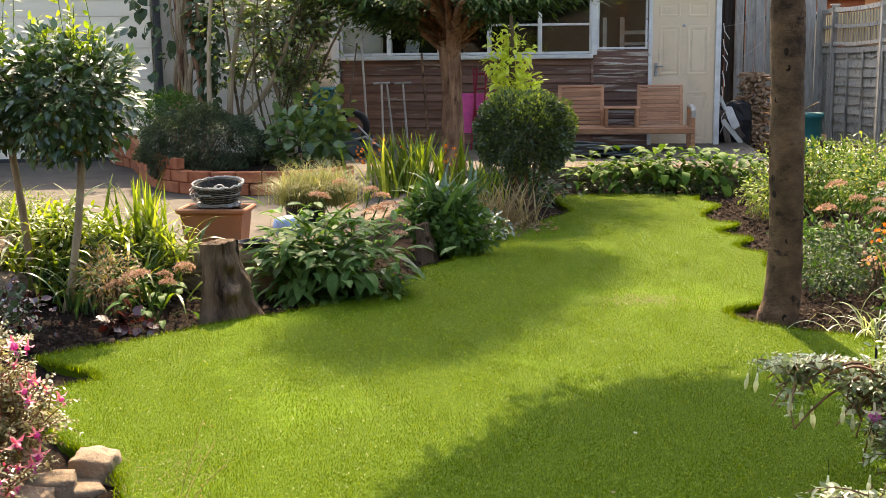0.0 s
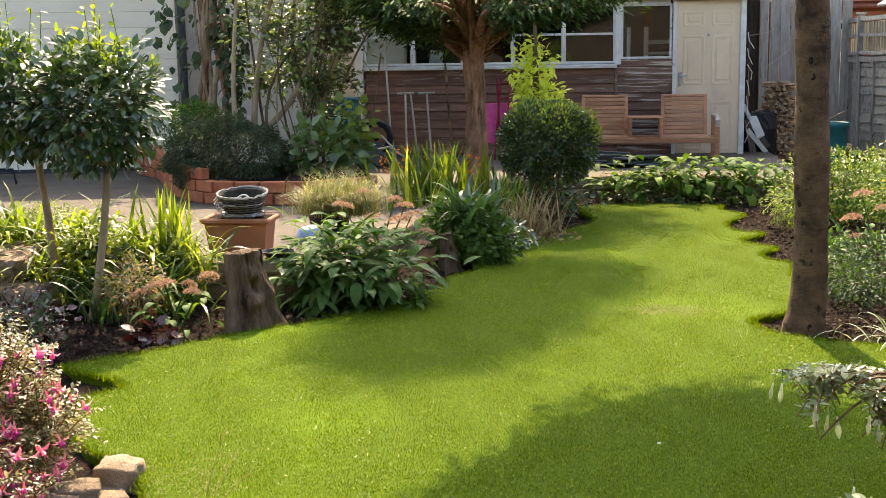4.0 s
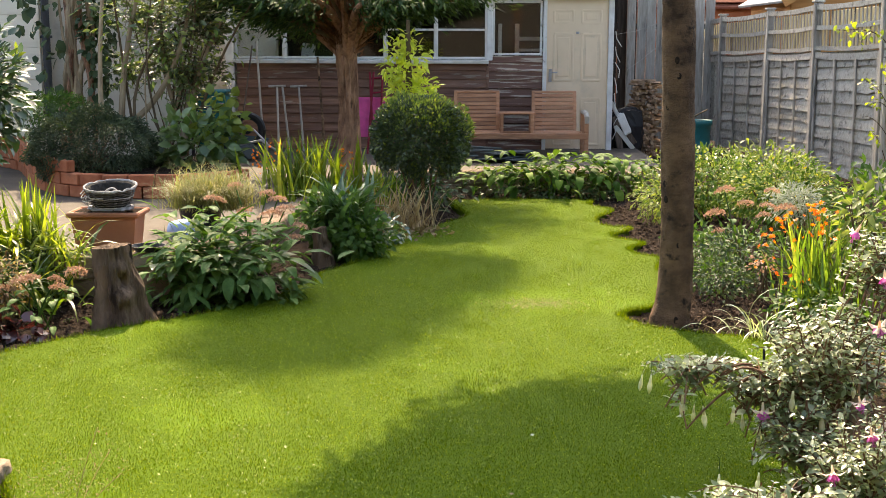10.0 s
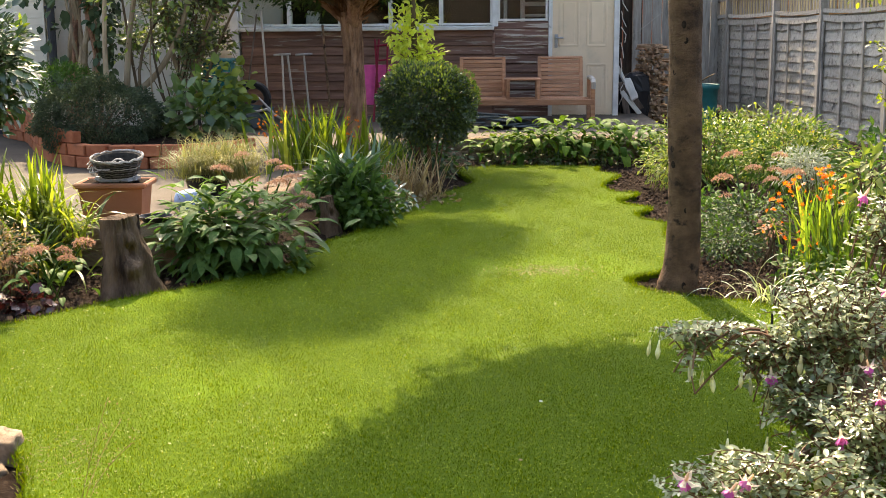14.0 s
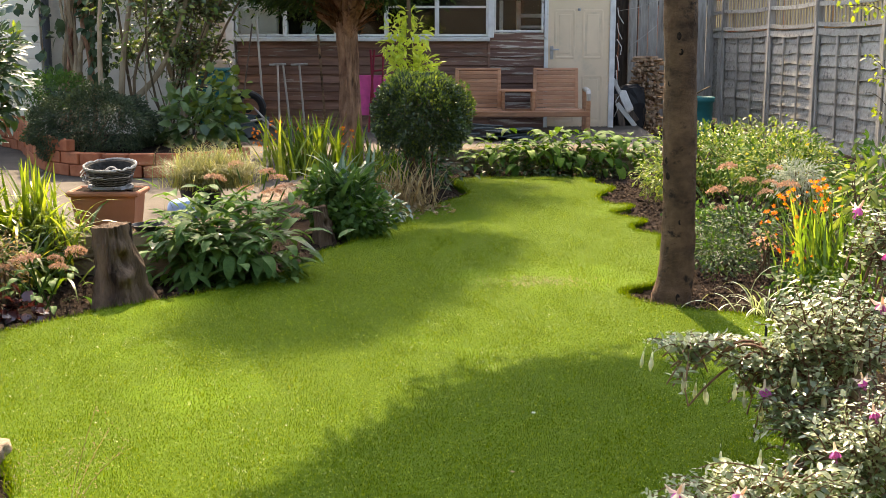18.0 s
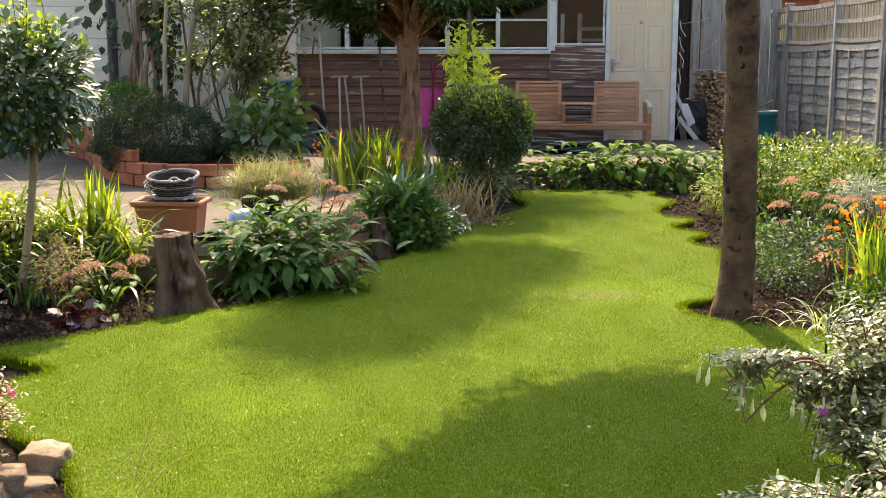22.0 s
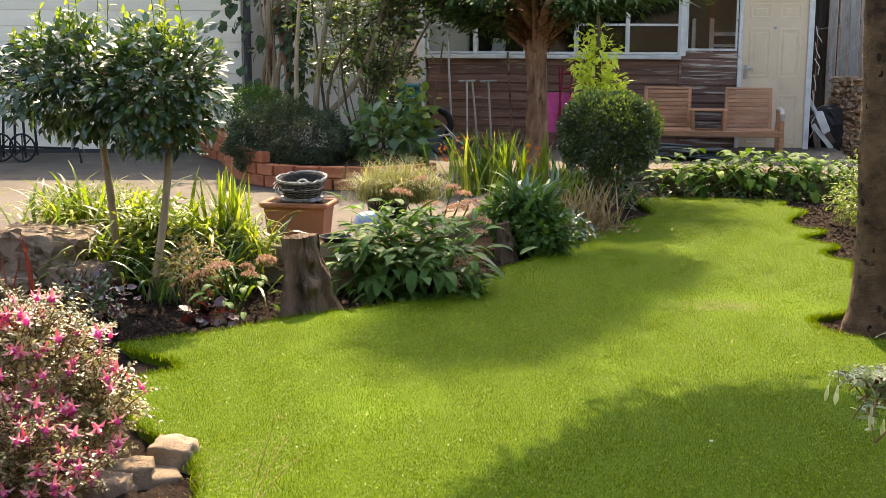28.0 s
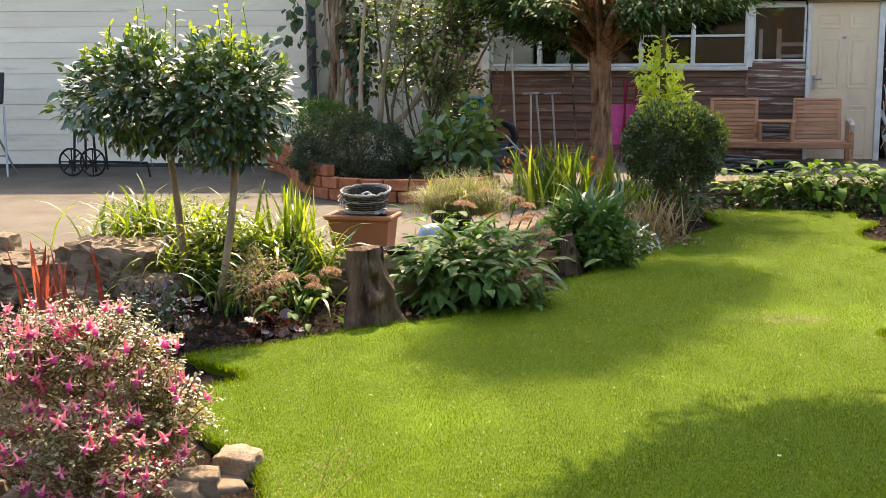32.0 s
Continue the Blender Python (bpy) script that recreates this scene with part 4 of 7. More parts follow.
def shoots(ob, nr, rng, base, blobs, leaf, lsize, wide, stem_mat, length=.16, gap=.55, level=.35, droop=.2, name="foliage", main=4):
    """Leafy shoots: in each blob (centre, radii, number) thin arching twigs that carry their leaves in
    crossed pairs, with a tuft at the tip. Gives back the tips and the way each one points."""
    P, D, S, tips = [], [], [], []
    for c, r, k, *own in blobs:
        g = Geo()
        c = Vector(c)
        root = own[0] if own else base
        for i in range(k):
            d = Vector((rng.gauss(0, 1), rng.gauss(0, 1), rng.gauss(.45, .9))).normalized()
            q = rng.uniform(.62, 1.05)
            out = Vector((d.x * r[0], d.y * r[1], d.z * r[2]))
            e = c + out * q
            way = (out.normalized() + Vector((rng.gauss(0, .35), rng.gauss(0, .35), rng.gauss(.15, .3)))).normalized()
            L = length * rng.uniform(.6, 1.35)
            s = e - way * L + Vector((0, 0, -.25 * L))
            m = s.lerp(e, .55) + Vector((0, 0, .22 * L))
            path = bez(s, m, e, 5)
            g.tube(path, [.0028, .0026, .0023, .002, .0016, .001], 4, False)
            if i % max(1, k // main) == 0:
                b = Vector(root) + Vector((rng.gauss(0, .03), rng.gauss(0, .03), 0))
                part("stem", Geo().tube(bez(b, b.lerp(s, .5) + Vector((0, 0, .10)), s, 6), [.008, .007, .006, .005, .0045, .004, .003], 5), stem_mat, ob)
            tips.append((e, way))
            n = max(3, int(L / (lsize * gap)))
            spin = rng.uniform(0, 6.28)
            for j in range(n + 1):
                t = .12 + .88 * j / n
                i0 = min(4, int(t * 5))
                p = path[i0].lerp(path[i0 + 1], t * 5 - i0)
                tan = (path[i0 + 1] - path[i0]).normalized()
                u = tan.cross(Vector((math.cos(spin), math.sin(spin), .3))).normalized()
                w = tan.cross(u)
                f = (1 - .55 * t ** 3) * rng.uniform(.65, 1.2)
                a = spin + j * 1.57
                for sg in (0, math.pi) if j < n else (0, 2.1, 4.2):
                    if rng.random() < .1:
                        continue
                    v = u * math.cos(a + sg) + w * math.sin(a + sg)
                    P.append(p)
                    D.append(v + tan * rng.uniform(.3, .8) + Vector((0, 0, -droop)))
                    S.append(lsize * f)
        tagged(put("twig_tangle", g.mesh("twig_tangle", stem_mat), ob), kind="stuff")
    P, D, S = np.array(P), unit(np.array(D) * [1, 1, .45]), np.array(S)
    n = len(P)
    nrm = unit(np.array([-.08, -.22, 1.0]) + level * nr.randn(n, 3))
    ax, ay, az = frames_of(D, nrm)
    put(name, scattered(name, LEAF, P, ax, ay, az, np.stack([S, S * wide * (.85 + .3 * nr.rand(n)), S * .9], 1), leaf), ob)
    return tips


def ribbon(L, W, arch, n=7, twist=0.0, fold=0.25):
    """A strap leaf as Geo: rises along z from the origin and arches over towards +x."""
    g, pts = Geo(), []
    a, x, z = 0.0, 0.0, 0.0
    for i in range(n + 1):
        t = i / n
        pts.append((x, z, t, a))
        a = arch * t ** 1.5
        x += math.sin(a) * L / n
        z += math.cos(a) * L / n
    v = []
    for x, z, t, a in pts:
        w = W * 0.5 * (0.55 + 0.45 * min(1, t * 4)) * (1 - t ** 3) + 0.0006
        v += [(x + math.cos(a) * -fold * w, -w, z), (x + math.cos(a) * 0.0, 0, z - 0.0), (x + math.cos(a) * -fold * w, w, z)]
    f = []
    for i in range(n):
        b = 3 * i
        f += [(b, b + 1, b + 4, b + 3), (b + 1, b + 2, b + 5, b + 4)]
    return g.add(v, f)


def straps(ob, name, at, n, L, W, mat, seed, spread=0.12, arch=(0.4, 1.6), lean=14, face=None, sy=None):
    """n strap leaves, each an object of its own, fanning out of a clump round at."""
    rng = random.Random(seed)
    kinds = [ribbon(1.0, W / L, arch[0] + (arch[1] - arch[0]) * k / 5).mesh(name, mat, True) for k in range(6)]
    for k in range(n):
        a = rng.uniform(0, 360)
        s = L * rng.uniform(0.6, 1.08)
        sy_ = sy if sy is not None else spread
        x, y = at[0] + rng.gauss(0, spread), at[1] + rng.gauss(0, sy_)
        m = pose(x, y, at[2], 0, 0, a) @ pose(0, 0, 0, rng.uniform(-9, 9), rng.uniform(0, lean), rng.uniform(-50, 50)) @ Matrix.Diagonal((s, s, s, 1))
        put(name, rng.choice(kinds), ob, m)


def big_leaf(L, W, bend=0.5, stalk=0.3, mat=None, n=6, ruffle=0.05, seed=0):
    """A broad leaf on a stalk: rises from the origin, blade leaning over towards +x."""
    rng = random.Random(seed)
    g = Geo()
    pts, x, z, a = [], 0.0, 0.0, 0.15
    for i in range(4):
        pts.append((x, 0, z))
        x += math.sin(a) * stalk / 3
        z += math.cos(a) * stalk / 3
        a += 0.12
    g.tube(pts, [0.006, 0.005, 0.004, 0.003], 4)
    v, f = [], []
    for i in range(n + 1):
        t = i / n
        w = W * 0.5 * math.sin(math.pi * (0.04 + 0.96 * t) ** 0.8) ** 0.8 if 0 < t < 1 else 0.003
        up = 0.22 * w
        r = [ruffle * W * rng.uniform(-1, 1) for _ in range(4)]
        nx, nz = -math.cos(a), math.sin(a)
        px, pz = x, z
        v += [(px + nx * (up + r[0]), -w, pz + nz * (up + r[0])), (px + nx * up * .4, -w * .5, pz + nz * up * .4), (px, 0, pz), (px + nx * up * .4, w * .5, pz + nz * up * .4),
              (px + nx * (up + r[1]), w, pz + nz * (up + r[1]))]
        x += math.sin(a) * L / n
        z += math.cos(a) * L / n
        a += bend * 2.2 / n
    for i in range(n):
        for k in range(4):
            b = 5 * i + k
            f.append((b, b + 1, b + 6, b + 5))
    g.add(v, f)
    return g.mesh("leaf", mat, True)


def leaf_clump(ob, at, n, L, W, mat, seed, spread=0.15, sy=None, lean=(5, 60), stalk=0.3, bend=0.5, zr=0.0, name="leaf"):
    rng = random.Random(seed)
    kinds = [big_leaf(1.0, W / L * (0.85 + 0.08 * k), bend * (0.7 + 0.2 * k), stalk, mat, seed=seed + k) for k in range(4)]
    for k in range(n):
        s = L * rng.uniform(0.55, 1.1)
        m = pose(at[0] + rng.gauss(0, spread), at[1] + rng.gauss(0, sy or spread), at[2] + rng.uniform(0, zr), 0, 0, rng.uniform(0, 360)) @ \
            pose(0, 0, 0, rng.uniform(-12, 12), rng.uniform(*lean), 0) @ Matrix.Diagonal((s, s, s, 1))
        put(name, rng.choice(kinds), ob, m)


def floret_head(r, mat, seed, n=260, dome=0.4):
    rng = np.random.RandomState(seed)
    a, q = rng.rand(n) * 2 * np.pi, np.sqrt(rng.rand(n))
    p = np.stack([r * q * np.cos(a), r * q * np.sin(a), dome * r * (1 - q ** 2) + 0.006 * rng.randn(n)], 1)
    d = unit(np.stack([np.cos(a) * q, np.sin(a) * q, np.full(n, 0.9)], 1) + 0.4 * rng.randn(n, 3))
    ax, ay, az = frames_of(d, rng.randn(n, 3))
    s = r * 0.15 * (0.7 + 0.6 * rng.rand(n))
    return scattered("flower_head", KITE, p, ax, ay, az, np.stack([s, s, s], 1), mat)


def sedum(at, tops, label, seed, r=0.055, leaf_n=26, group=""):
    """A fleshy-leaved clump with flat flower heads at the places in tops."""
    ob = thing("sedum_plant", at, label, "plant", group)
    rng = random.Random(seed)
    heads = [floret_head(r * (0.8 + 0.15 * k), P_SEDUM, seed + k) for k in range(3)]
    for tx, ty, tz in tops:
        b = Vector((at[0] + rng.gauss(0, .04), at[1] + rng.gauss(0, .04), at[2]))
        part("stem", Geo().tube(bez(b, (b + Vector((tx, ty, tz))) / 2 + Vector((0, 0, .05)), (tx, ty, tz), 5), 0.005, 5), L_MID, ob)
        put("flower_head", rng.choice(heads), ob, pose(tx, ty, tz, rng.uniform(-14, 14), rng.uniform(-14, 14), rng.uniform(0, 360)))
    leaf_clump(ob, (at[0], at[1], at[2]), leaf_n, 0.12, 0.06, L_BROAD, seed + 9, 0.10, lean=(10, 75), stalk=1.2, zr=0.12)
    return ob


def rock(size, seed, soft=0.42, cuts=7, rough=1.0):
    """A rough quarried block, as Geo about the origin."""
    rng = random.Random(seed)
    bm = bmesh.new()
    bmesh.ops.create_cube(bm, size=1.0)
    bmesh.ops.subdivide_edges(bm, edges=bm.edges[:], cuts=cuts, use_grid_fill=True)
    off = Vector((seed * 3.1, seed * 1.7, 0))
    g = Geo()
    for v in bm.verts:
        q = v.co * 2
        k = max(abs(q.x), abs(q.y), abs(q.z))
        rnd = q.normalized() * 1.15
        p = q.lerp(rnd, soft)
        p += noise.noise_vector(p * 1.1 + off) * 0.15 + noise.noise_vector(p * 3.1 + off) * 0.075 + (noise.noise_vector(p * 8.0 + off) * 0.035 + noise.noise_vector(Vector((p.x * 6, p.y * 6, p.z * 2)) + off) * 0.09 * (rough - 1)) * rough
        v.co = Vector((p.x * size[0] / 2, p.y * size[1] / 2, p.z * size[2] / 2))
    bm.verts.index_update()
    g.add([v.co[:] for v in bm.verts], [[v.index for v in f.verts] for f in bm.faces])
    bm.free()
    return g

# ---------------------------------------------------------------- trees
def bare_trunk_tree():
    ob = thing("garden_tree", (1.2, 6.72, -0.06), "tall tree with a straight smooth brown trunk at the lawn's edge", "tree")
    rng = random.Random(3)
    pts, rad = [], []
    for i in range(34):
        z = -0.07 + i * 0.085
        flare = 0.020 * math.exp(-max(z, 0) / 0.10)
        pts.append((1.235 - 0.035 * math.exp(-max(z, 0) / 0.09) - 0.026 * z + 0.006 * math.sin(z * 2.1), 6.76 + 0.01 * math.sin(z * 3), z))
        rad.append(0.095 + flare - 0.004 * z + 0.002 * math.sin(z * 9))
    v, n, fine = [], 44, 3
    for i in range(33 * fine + 1):
        j, t = divmod(i / fine, 1)
        j = int(j)
        q = Vector(pts[j]).lerp(Vector(pts[min(j + 1, 33)]), t)
        r0 = rad[j] * (1 - t) + rad[min(j + 1, 33)] * t
        for k in range(n):
            a = 2 * math.pi * k / n
            c, sn = math.cos(a), math.sin(a)
            r = r0 * (1 + .09 * noise.noise((1.5 * c, 1.5 * sn, q.z * 2.5)) + .07 * noise.noise((5 * c, 5 * sn, q.z * 14)) + .035 * noise.noise((14 * c, 14 * sn, q.z * 40)))
            v.append((q.x + r * c, q.y + r * sn, q.z))
    f = [(i * n + k, i * n + (k + 1) % n, (i + 1) * n + (k + 1) % n, (i + 1) * n + k) for i in range(33 * fine) for k in range(n)]
    part("trunk", Geo().add(v, f), M_BARK, ob, smooth=True)
    for k in range(15):   # old branch scars
        z, a = 0.12 + 0.125 * k + rng.uniform(-.04, .04), rng.uniform(205, 335)
        i = int((z + 0.07) / 0.085)
        c = Vector(pts[i])
        out = Vector((math.cos(radians(a)), math.sin(radians(a)), 0))
        q = out.to_track_quat("Z", "Y").to_matrix().to_4x4()
        m = Geo().lathe((0, 0, 0), [(0.027, -0.02), (0.022, 0.0), (0.017, 0.002), (0.011, 0.0005), (0.006, 0.001), (0.001, 0.0)], 11).mesh("knot", M_KNOT, True)
        put("knot", m, ob, Matrix.Translation(c + out * (rad[i] - 0.002)) @ q @ Matrix.Diagonal((rng.uniform(.5, .75), rng.uniform(.7, 1.2), 1, 1)))
    top = Vector(pts[-1])
    nr = np.random.RandomState(8)
    leaves_p, leaves_d = [], []
    # unseen crown: clumps placed so that their shadow darkens the near lawn
    crown = [(.02, 7.28, 2.8, .52), (.35, 7.64, 2.95, .48), (-.34, 7.0, 3.0, .42), (-.58, 6.66, 3.1, .42), (-.1, 7.1, 3.2, .58), (-.44, 6.65, 3.4, .55),
             (.28, 7.2, 3.0, .42), (-.2, 6.6, 3.4, .45), (-.85, 6.55, 3.5, .45), (1.9, 6.9, 3.2, .6), (1.6, 6.2, 3.9, .7)]
    for x, y, z, r in crown:
        part("limb", Geo().tube(bez(top, (top + Vector((x, y, z))) / 2 + Vector((0, 0, .35)), (x, y, z), 8), [0.06 - 0.006 * j for j in range(9)], 8), M_BARK, ob, smooth=True)
        p, d = np.array([x, y, z]) + np.clip(nr.randn(4600, 3), -2.4, 2.4) * [r * .43, r * .43, r * .3], unit(nr.randn(4600, 3))
        leaves_p.append(p)
        leaves_d.append(d)
    put("crown", leaf_mesh("crown", nr, np.concatenate(leaves_p), np.concatenate(leaves_d), 0.085, 0.6, L_MID), ob)


bare_trunk_tree()


def conifer():
    ob = thing("conifer_tree", (-1.15, 12.8, PZ), "broad conifer with a stringy reddish trunk and dark green sprays", "tree")
    nr, rng = np.random.RandomState(17), random.Random(17)
    pts = [(-1.18 + 0.03 * math.sin(z * 2.3), 12.8 + 0.02 * math.sin(z * 3.1), z) for z in np.linspace(0.1, 7.2, 130)]
    rad = [0.118 + 0.05 * math.exp(-p[2] / 0.2) - 0.014 * p[2] for p in pts]
    v, n = [], 34
    for i, (q, r0) in enumerate(zip(pts, rad)):
        for k in range(n):
            a = 2 * math.pi * k / n
            r = r0 * (1 + .24 * noise.noise((2.2 * math.cos(a), 2.2 * math.sin(a), q[2] * 1.6)) + .20 * noise.noise((6 * math.cos(a), 6 * math.sin(a), q[2] * 3.5)) + .08 * noise.noise((12 * math.cos(a), 12 * math.sin(a), q[2] * 22)))
            v.append((q[0] + r * math.cos(a), q[1] + r * math.sin(a), q[2]))
    f = [(i * n + k, i * n + (k + 1) % n, (i + 1) * n + (k + 1) % n, (i + 1) * n + k) for i in range(len(pts) - 1) for k in range(n)]
    part("trunk", Geo().add(v, f), M_CBARK, ob)
    sp, sd = [], []
    for k in range(64):
        z0 = rng.uniform(1.32, 1.6) if k < 14 else rng.uniform(1.5, 1.8)
        a = rng.uniform(0, 2 * math.pi)
        reach = rng.uniform(0.7, 1.5) * (1 if z0 < 2.6 else 0.8)
        b = Vector((-1.15, 12.8, z0))
        e = b + Vector((math.cos(a) * reach * 1.15, math.sin(a) * reach, rng.uniform(0.4, 0.72)))
        m = b + Vector((math.cos(a) * reach * .4, math.sin(a) * reach * .4, 0.48 if k < 14 else 0.30))
        path = bez(b, m, e, 7)
        w = 2.3 if k < 14 else 1.0
        part("limb", Geo().tube(path, [w * (0.03 - 0.0033 * j) for j in range(8)], 7, True, .1, k), M_CBARK if k < 14 else M_TWIG, ob)
        for j in range(3, 8):
            q = np.array(path[j])
            n = 260
            p = q + nr.randn(n, 3) * np.array([.19, .19, .08]) + np.array([0, 0, .04])
            sp.append(p)
            sd.append(np.tile(np.array([math.cos(a), math.sin(a), -0.45]), (n, 1)) + 0.45 * nr.randn(n, 3))
    # the open top, unseen, thin towards its outline, placed to shade mid-lawn
    for x, z, r, n in ((-1.98, 7.15, .46, 3500), (-1.75, 6.75, .54, 4200), (-1.55, 6.3, .56, 4200), (-1.3, 5.85, .54, 4200), (-1.03, 5.35, .52, 3900), (-.76, 4.85, .5, 3600), (-1.3, 5.1, .45, 2300), (-.62, 4.65, .36, 1100)):
        sp.append(np.array([x, 12.75, z]) + nr.randn(n, 3) * r * .48)
        sd.append(unit(nr.randn(n, 3)))
    p, d = np.concatenate(sp), unit(np.concatenate(sd))
    bare = (np.hypot(p[:, 0] + 1.17, p[:, 1] - 12.8) < .40 + .12 * nr.randn(len(p))) | ((np.abs(p[:, 0] + 1.17) < .34 + .1 * nr.randn(len(p))) & (p[:, 1] < 12.8))
    p, d = p[~(bare & (p[:, 2] < 2.15))], d[~(bare & (p[:, 2] < 2.15))]
    n = len(p)
    spray = ([(0, 0, 0), (.3, .12, .02), (.35, .34, .0), (.5, .10, .02), (.62, .26, 0), (1, 0, -.1), (.62, -.26, 0), (.5, -.10, .02), (.35, -.34, 0), (.3, -.12, .02)],
             [(0, 1, 9), (1, 2, 3), (9, 7, 8), (1, 3, 7, 9), (3, 4, 5), (3, 5, 7), (7, 5, 6)])
    ax, ay, az = frames_of(d, np.array([0, 0, 1.0]) + 0.6 * nr.randn(n, 3))
    L = np.where(p[:, 2] > 3.5, .08, .078) * (0.6 + 0.8 * nr.rand(n))
    put("crown", scattered("crown", spray, p, ax, ay, az, np.stack([L, np.where(p[:, 2] > 3.5, 1, .55) * L, L], 1), L_CONIFER), ob)
    # dead brown sprays close in under the crown
    n = 9000
    a, q, u = nr.rand(n) * 6.28, nr.rand(n) ** .5, nr.rand(n)
    w = (.10 + .62 * u) * q
    p = np.stack([-1.17 + w * np.cos(a), 12.8 + w * np.sin(a), 1.50 + .72 * u + .06 * nr.randn(n)], 1)
    d = unit(np.stack([np.cos(a), np.sin(a), 1.3 * np.ones(n)], 1) + .5 * nr.randn(n, 3))
    ax, ay, az = frames_of(d, nr.randn(n, 3))
    L = .07 * (.6 + .8 * nr.rand(n))
    put("dead_spray_mass", scattered("dead_spray_mass", spray, p, ax, ay, az, np.stack([L, L * .4, L], 1), L_DEAD), ob, None, "dead brown inner sprays")["kind"] = "stuff"


conifer()


def topiary():
    c = (-0.335, 10.55, 0.72)
    ob = thing("topiary_shrub", (-0.33, 10.6, -0.05), "dark green shrub clipped into a ball on a short stem", "shrub")
    nr = np.random.RandomState(5)
    for k, (dx, dy, r) in enumerate(((0, 0, .024), (.05, .03, .012), (-.06, .02, .010), (-.1, -.02, .008), (.08, -.04, .008))):
        part("stem", Geo().tube(bez((-0.31 + dx * .4, 10.6 + dy, -0.05), (-0.31 + dx, 10.6 + dy, .2), (-0.335 + dx * 2.2, 10.55 + dy * 2, .62), 5), [r, r * .9, r * .8, r * .75, r * .7, r * .6], 8, True, .06, k), M_BARK, ob)
    p, d = cloud(nr, 19000, c, (.43, .41, .36), 0.70, 0.10)
    keep = p[:, 2] > c[2] - 0.25 + 0.05 * np.sin(p[:, 0] * 20) - 0.10 * nr.rand(len(p)) ** 3
    p, d = p[keep], d[keep]
    put("foliage", leaf_mesh("foliage", nr, p, d, 0.034, 0.55, L_BOX, KITE, -0.05, 0.9), ob)
    # lime leaves towards the top put the ball's rim light into the colour
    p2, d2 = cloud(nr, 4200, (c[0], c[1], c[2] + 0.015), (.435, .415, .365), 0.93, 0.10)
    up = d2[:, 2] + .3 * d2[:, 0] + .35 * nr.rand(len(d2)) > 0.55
    put("young_growth", leaf_mesh("young_growth", nr, p2[up], d2[up] + [0, 0, .6], 0.034, 0.5, L_LIME, KITE, -0.3, 0.5), ob, None, "lime leaves coloured as the ball's sunlit rim")["kind"] = "stuff"


topiary()


def golden_climber():
    ob = thing("golden_shrub", (-0.42, 11.3, -0.05), "upright shrub with bright yellow-green lobed leaves", "shrub")
    nr = np.random.RandomState(6)
    part("stem", Geo().tube(bez((-0.42, 11.3, -.05), (-.46, 11.22, .8), (-.47, 11.18, 1.75), 8), [.045, .044, .042, .04, .036, .034, .03, .024, .016], 8, True, .08), M_TWIG, ob)
    ps, ds = [], []
    for x, y, z, r, n in ((-.47, 11.25, 1.02, .22, 360), (-.33, 11.2, 1.1, .14, 150), (-.5, 11.25, 1.27, .16, 190), (-.42, 11.25, 1.43, .13, 110), (-.58, 11.2, 1.47, .1, 60), (-.48, 11.25, 1.58, .08, 45), (-.63, 11.2, 1.29, .09, 55)):
        p, d = cloud(nr, n, (x, y, z), (r, r, r), 0.4)
        ps.append(p)
        ds.append(d)
    put("foliage", leaf_mesh("foliage", nr, np.concatenate(ps), np.concatenate(ds), 0.078, 0.40, L_GOLD, LEAF, 0.3), ob)


golden_climber()


def standard_shrub(x, y, base, fork, crown, seed, label):
    ob = thing("standard_shrub", (x, y, base), label, "shrub", "pair of standard shrubs")
    nr, rng = np.random.RandomState(seed), random.Random(seed)
    fx, fy, fz = fork
    g = Geo()
    pts = bez((x, y, base), ((x + fx) / 2 + .03, (y + fy) / 2, (base + fz) / 2), fork, 9)
    g.tube(pts, [0.036, .029, .026, .025, .024, .023, .023, .023, .023, .024], 12, True, .10, seed)
    part("trunk", g, M_STEM, ob, smooth=True)
    c, r = crown
    for k in range(11):
        a = k * 2.4
        e = Vector((c[0] + math.cos(a) * r[0] * .75, c[1] + math.sin(a) * r[1] * .75, c[2] + rng.uniform(-.5, .7) * r[2]))
        part("limb", Geo().tube(bez(fork, (Vector(fork) + e) / 2 + Vector((0, 0, .05)), e, 5), [.014, .012, .010, .008, .006, .004], 6), M_STEM, ob)
    p, d = cloud(nr, 2700, c, r, 0.45, 0.25)
    put("foliage", leaf_mesh("foliage", nr, p, d, 0.075, 0.55, L_GLOSSY, LEAF, 0.15, .7, .34), ob)
    # pale shoots standing out of the top
    sp, sd = [], []
    for k in range(24):
        a, q = rng.uniform(0, 6.28), rng.uniform(0, .85)
        b = Vector((c[0] + math.cos(a) * q * r[0], c[1] + math.sin(a) * q * r[1], c[2] + r[2] * math.sqrt(1 - q * q) * .85))
        h = rng.uniform(.06, .2) if k % 6 else rng.uniform(.24, .32)
        e = b + Vector((rng.uniform(-.05, .05), rng.uniform(-.05, .05), h))
        part("shoot", Geo().tube([b, e], .003, 4), L_MID, ob)
        for j in range(9):
            t = j / 8
            sp.append(np.array(b.lerp(e, t)))
            sd.append([rng.uniform(-1, 1), rng.uniform(-1, 1), .5])
    put("young_leaves", leaf_mesh("young_leaves", nr, np.array(sp), unit(np.array(sd)), 0.06, 0.45, L_YOUNG, LEAF, 0.0), ob, None, "fresh yellow-green leaves")
    if seed == 31:
        part("plant_tag", Geo().box((-3.18, 6.85, 1.37), (.03, .012, .085), pose(0, 0, 0, 0, 6, 0), .005), M_TERRA, ob, "faded orange plant tag")


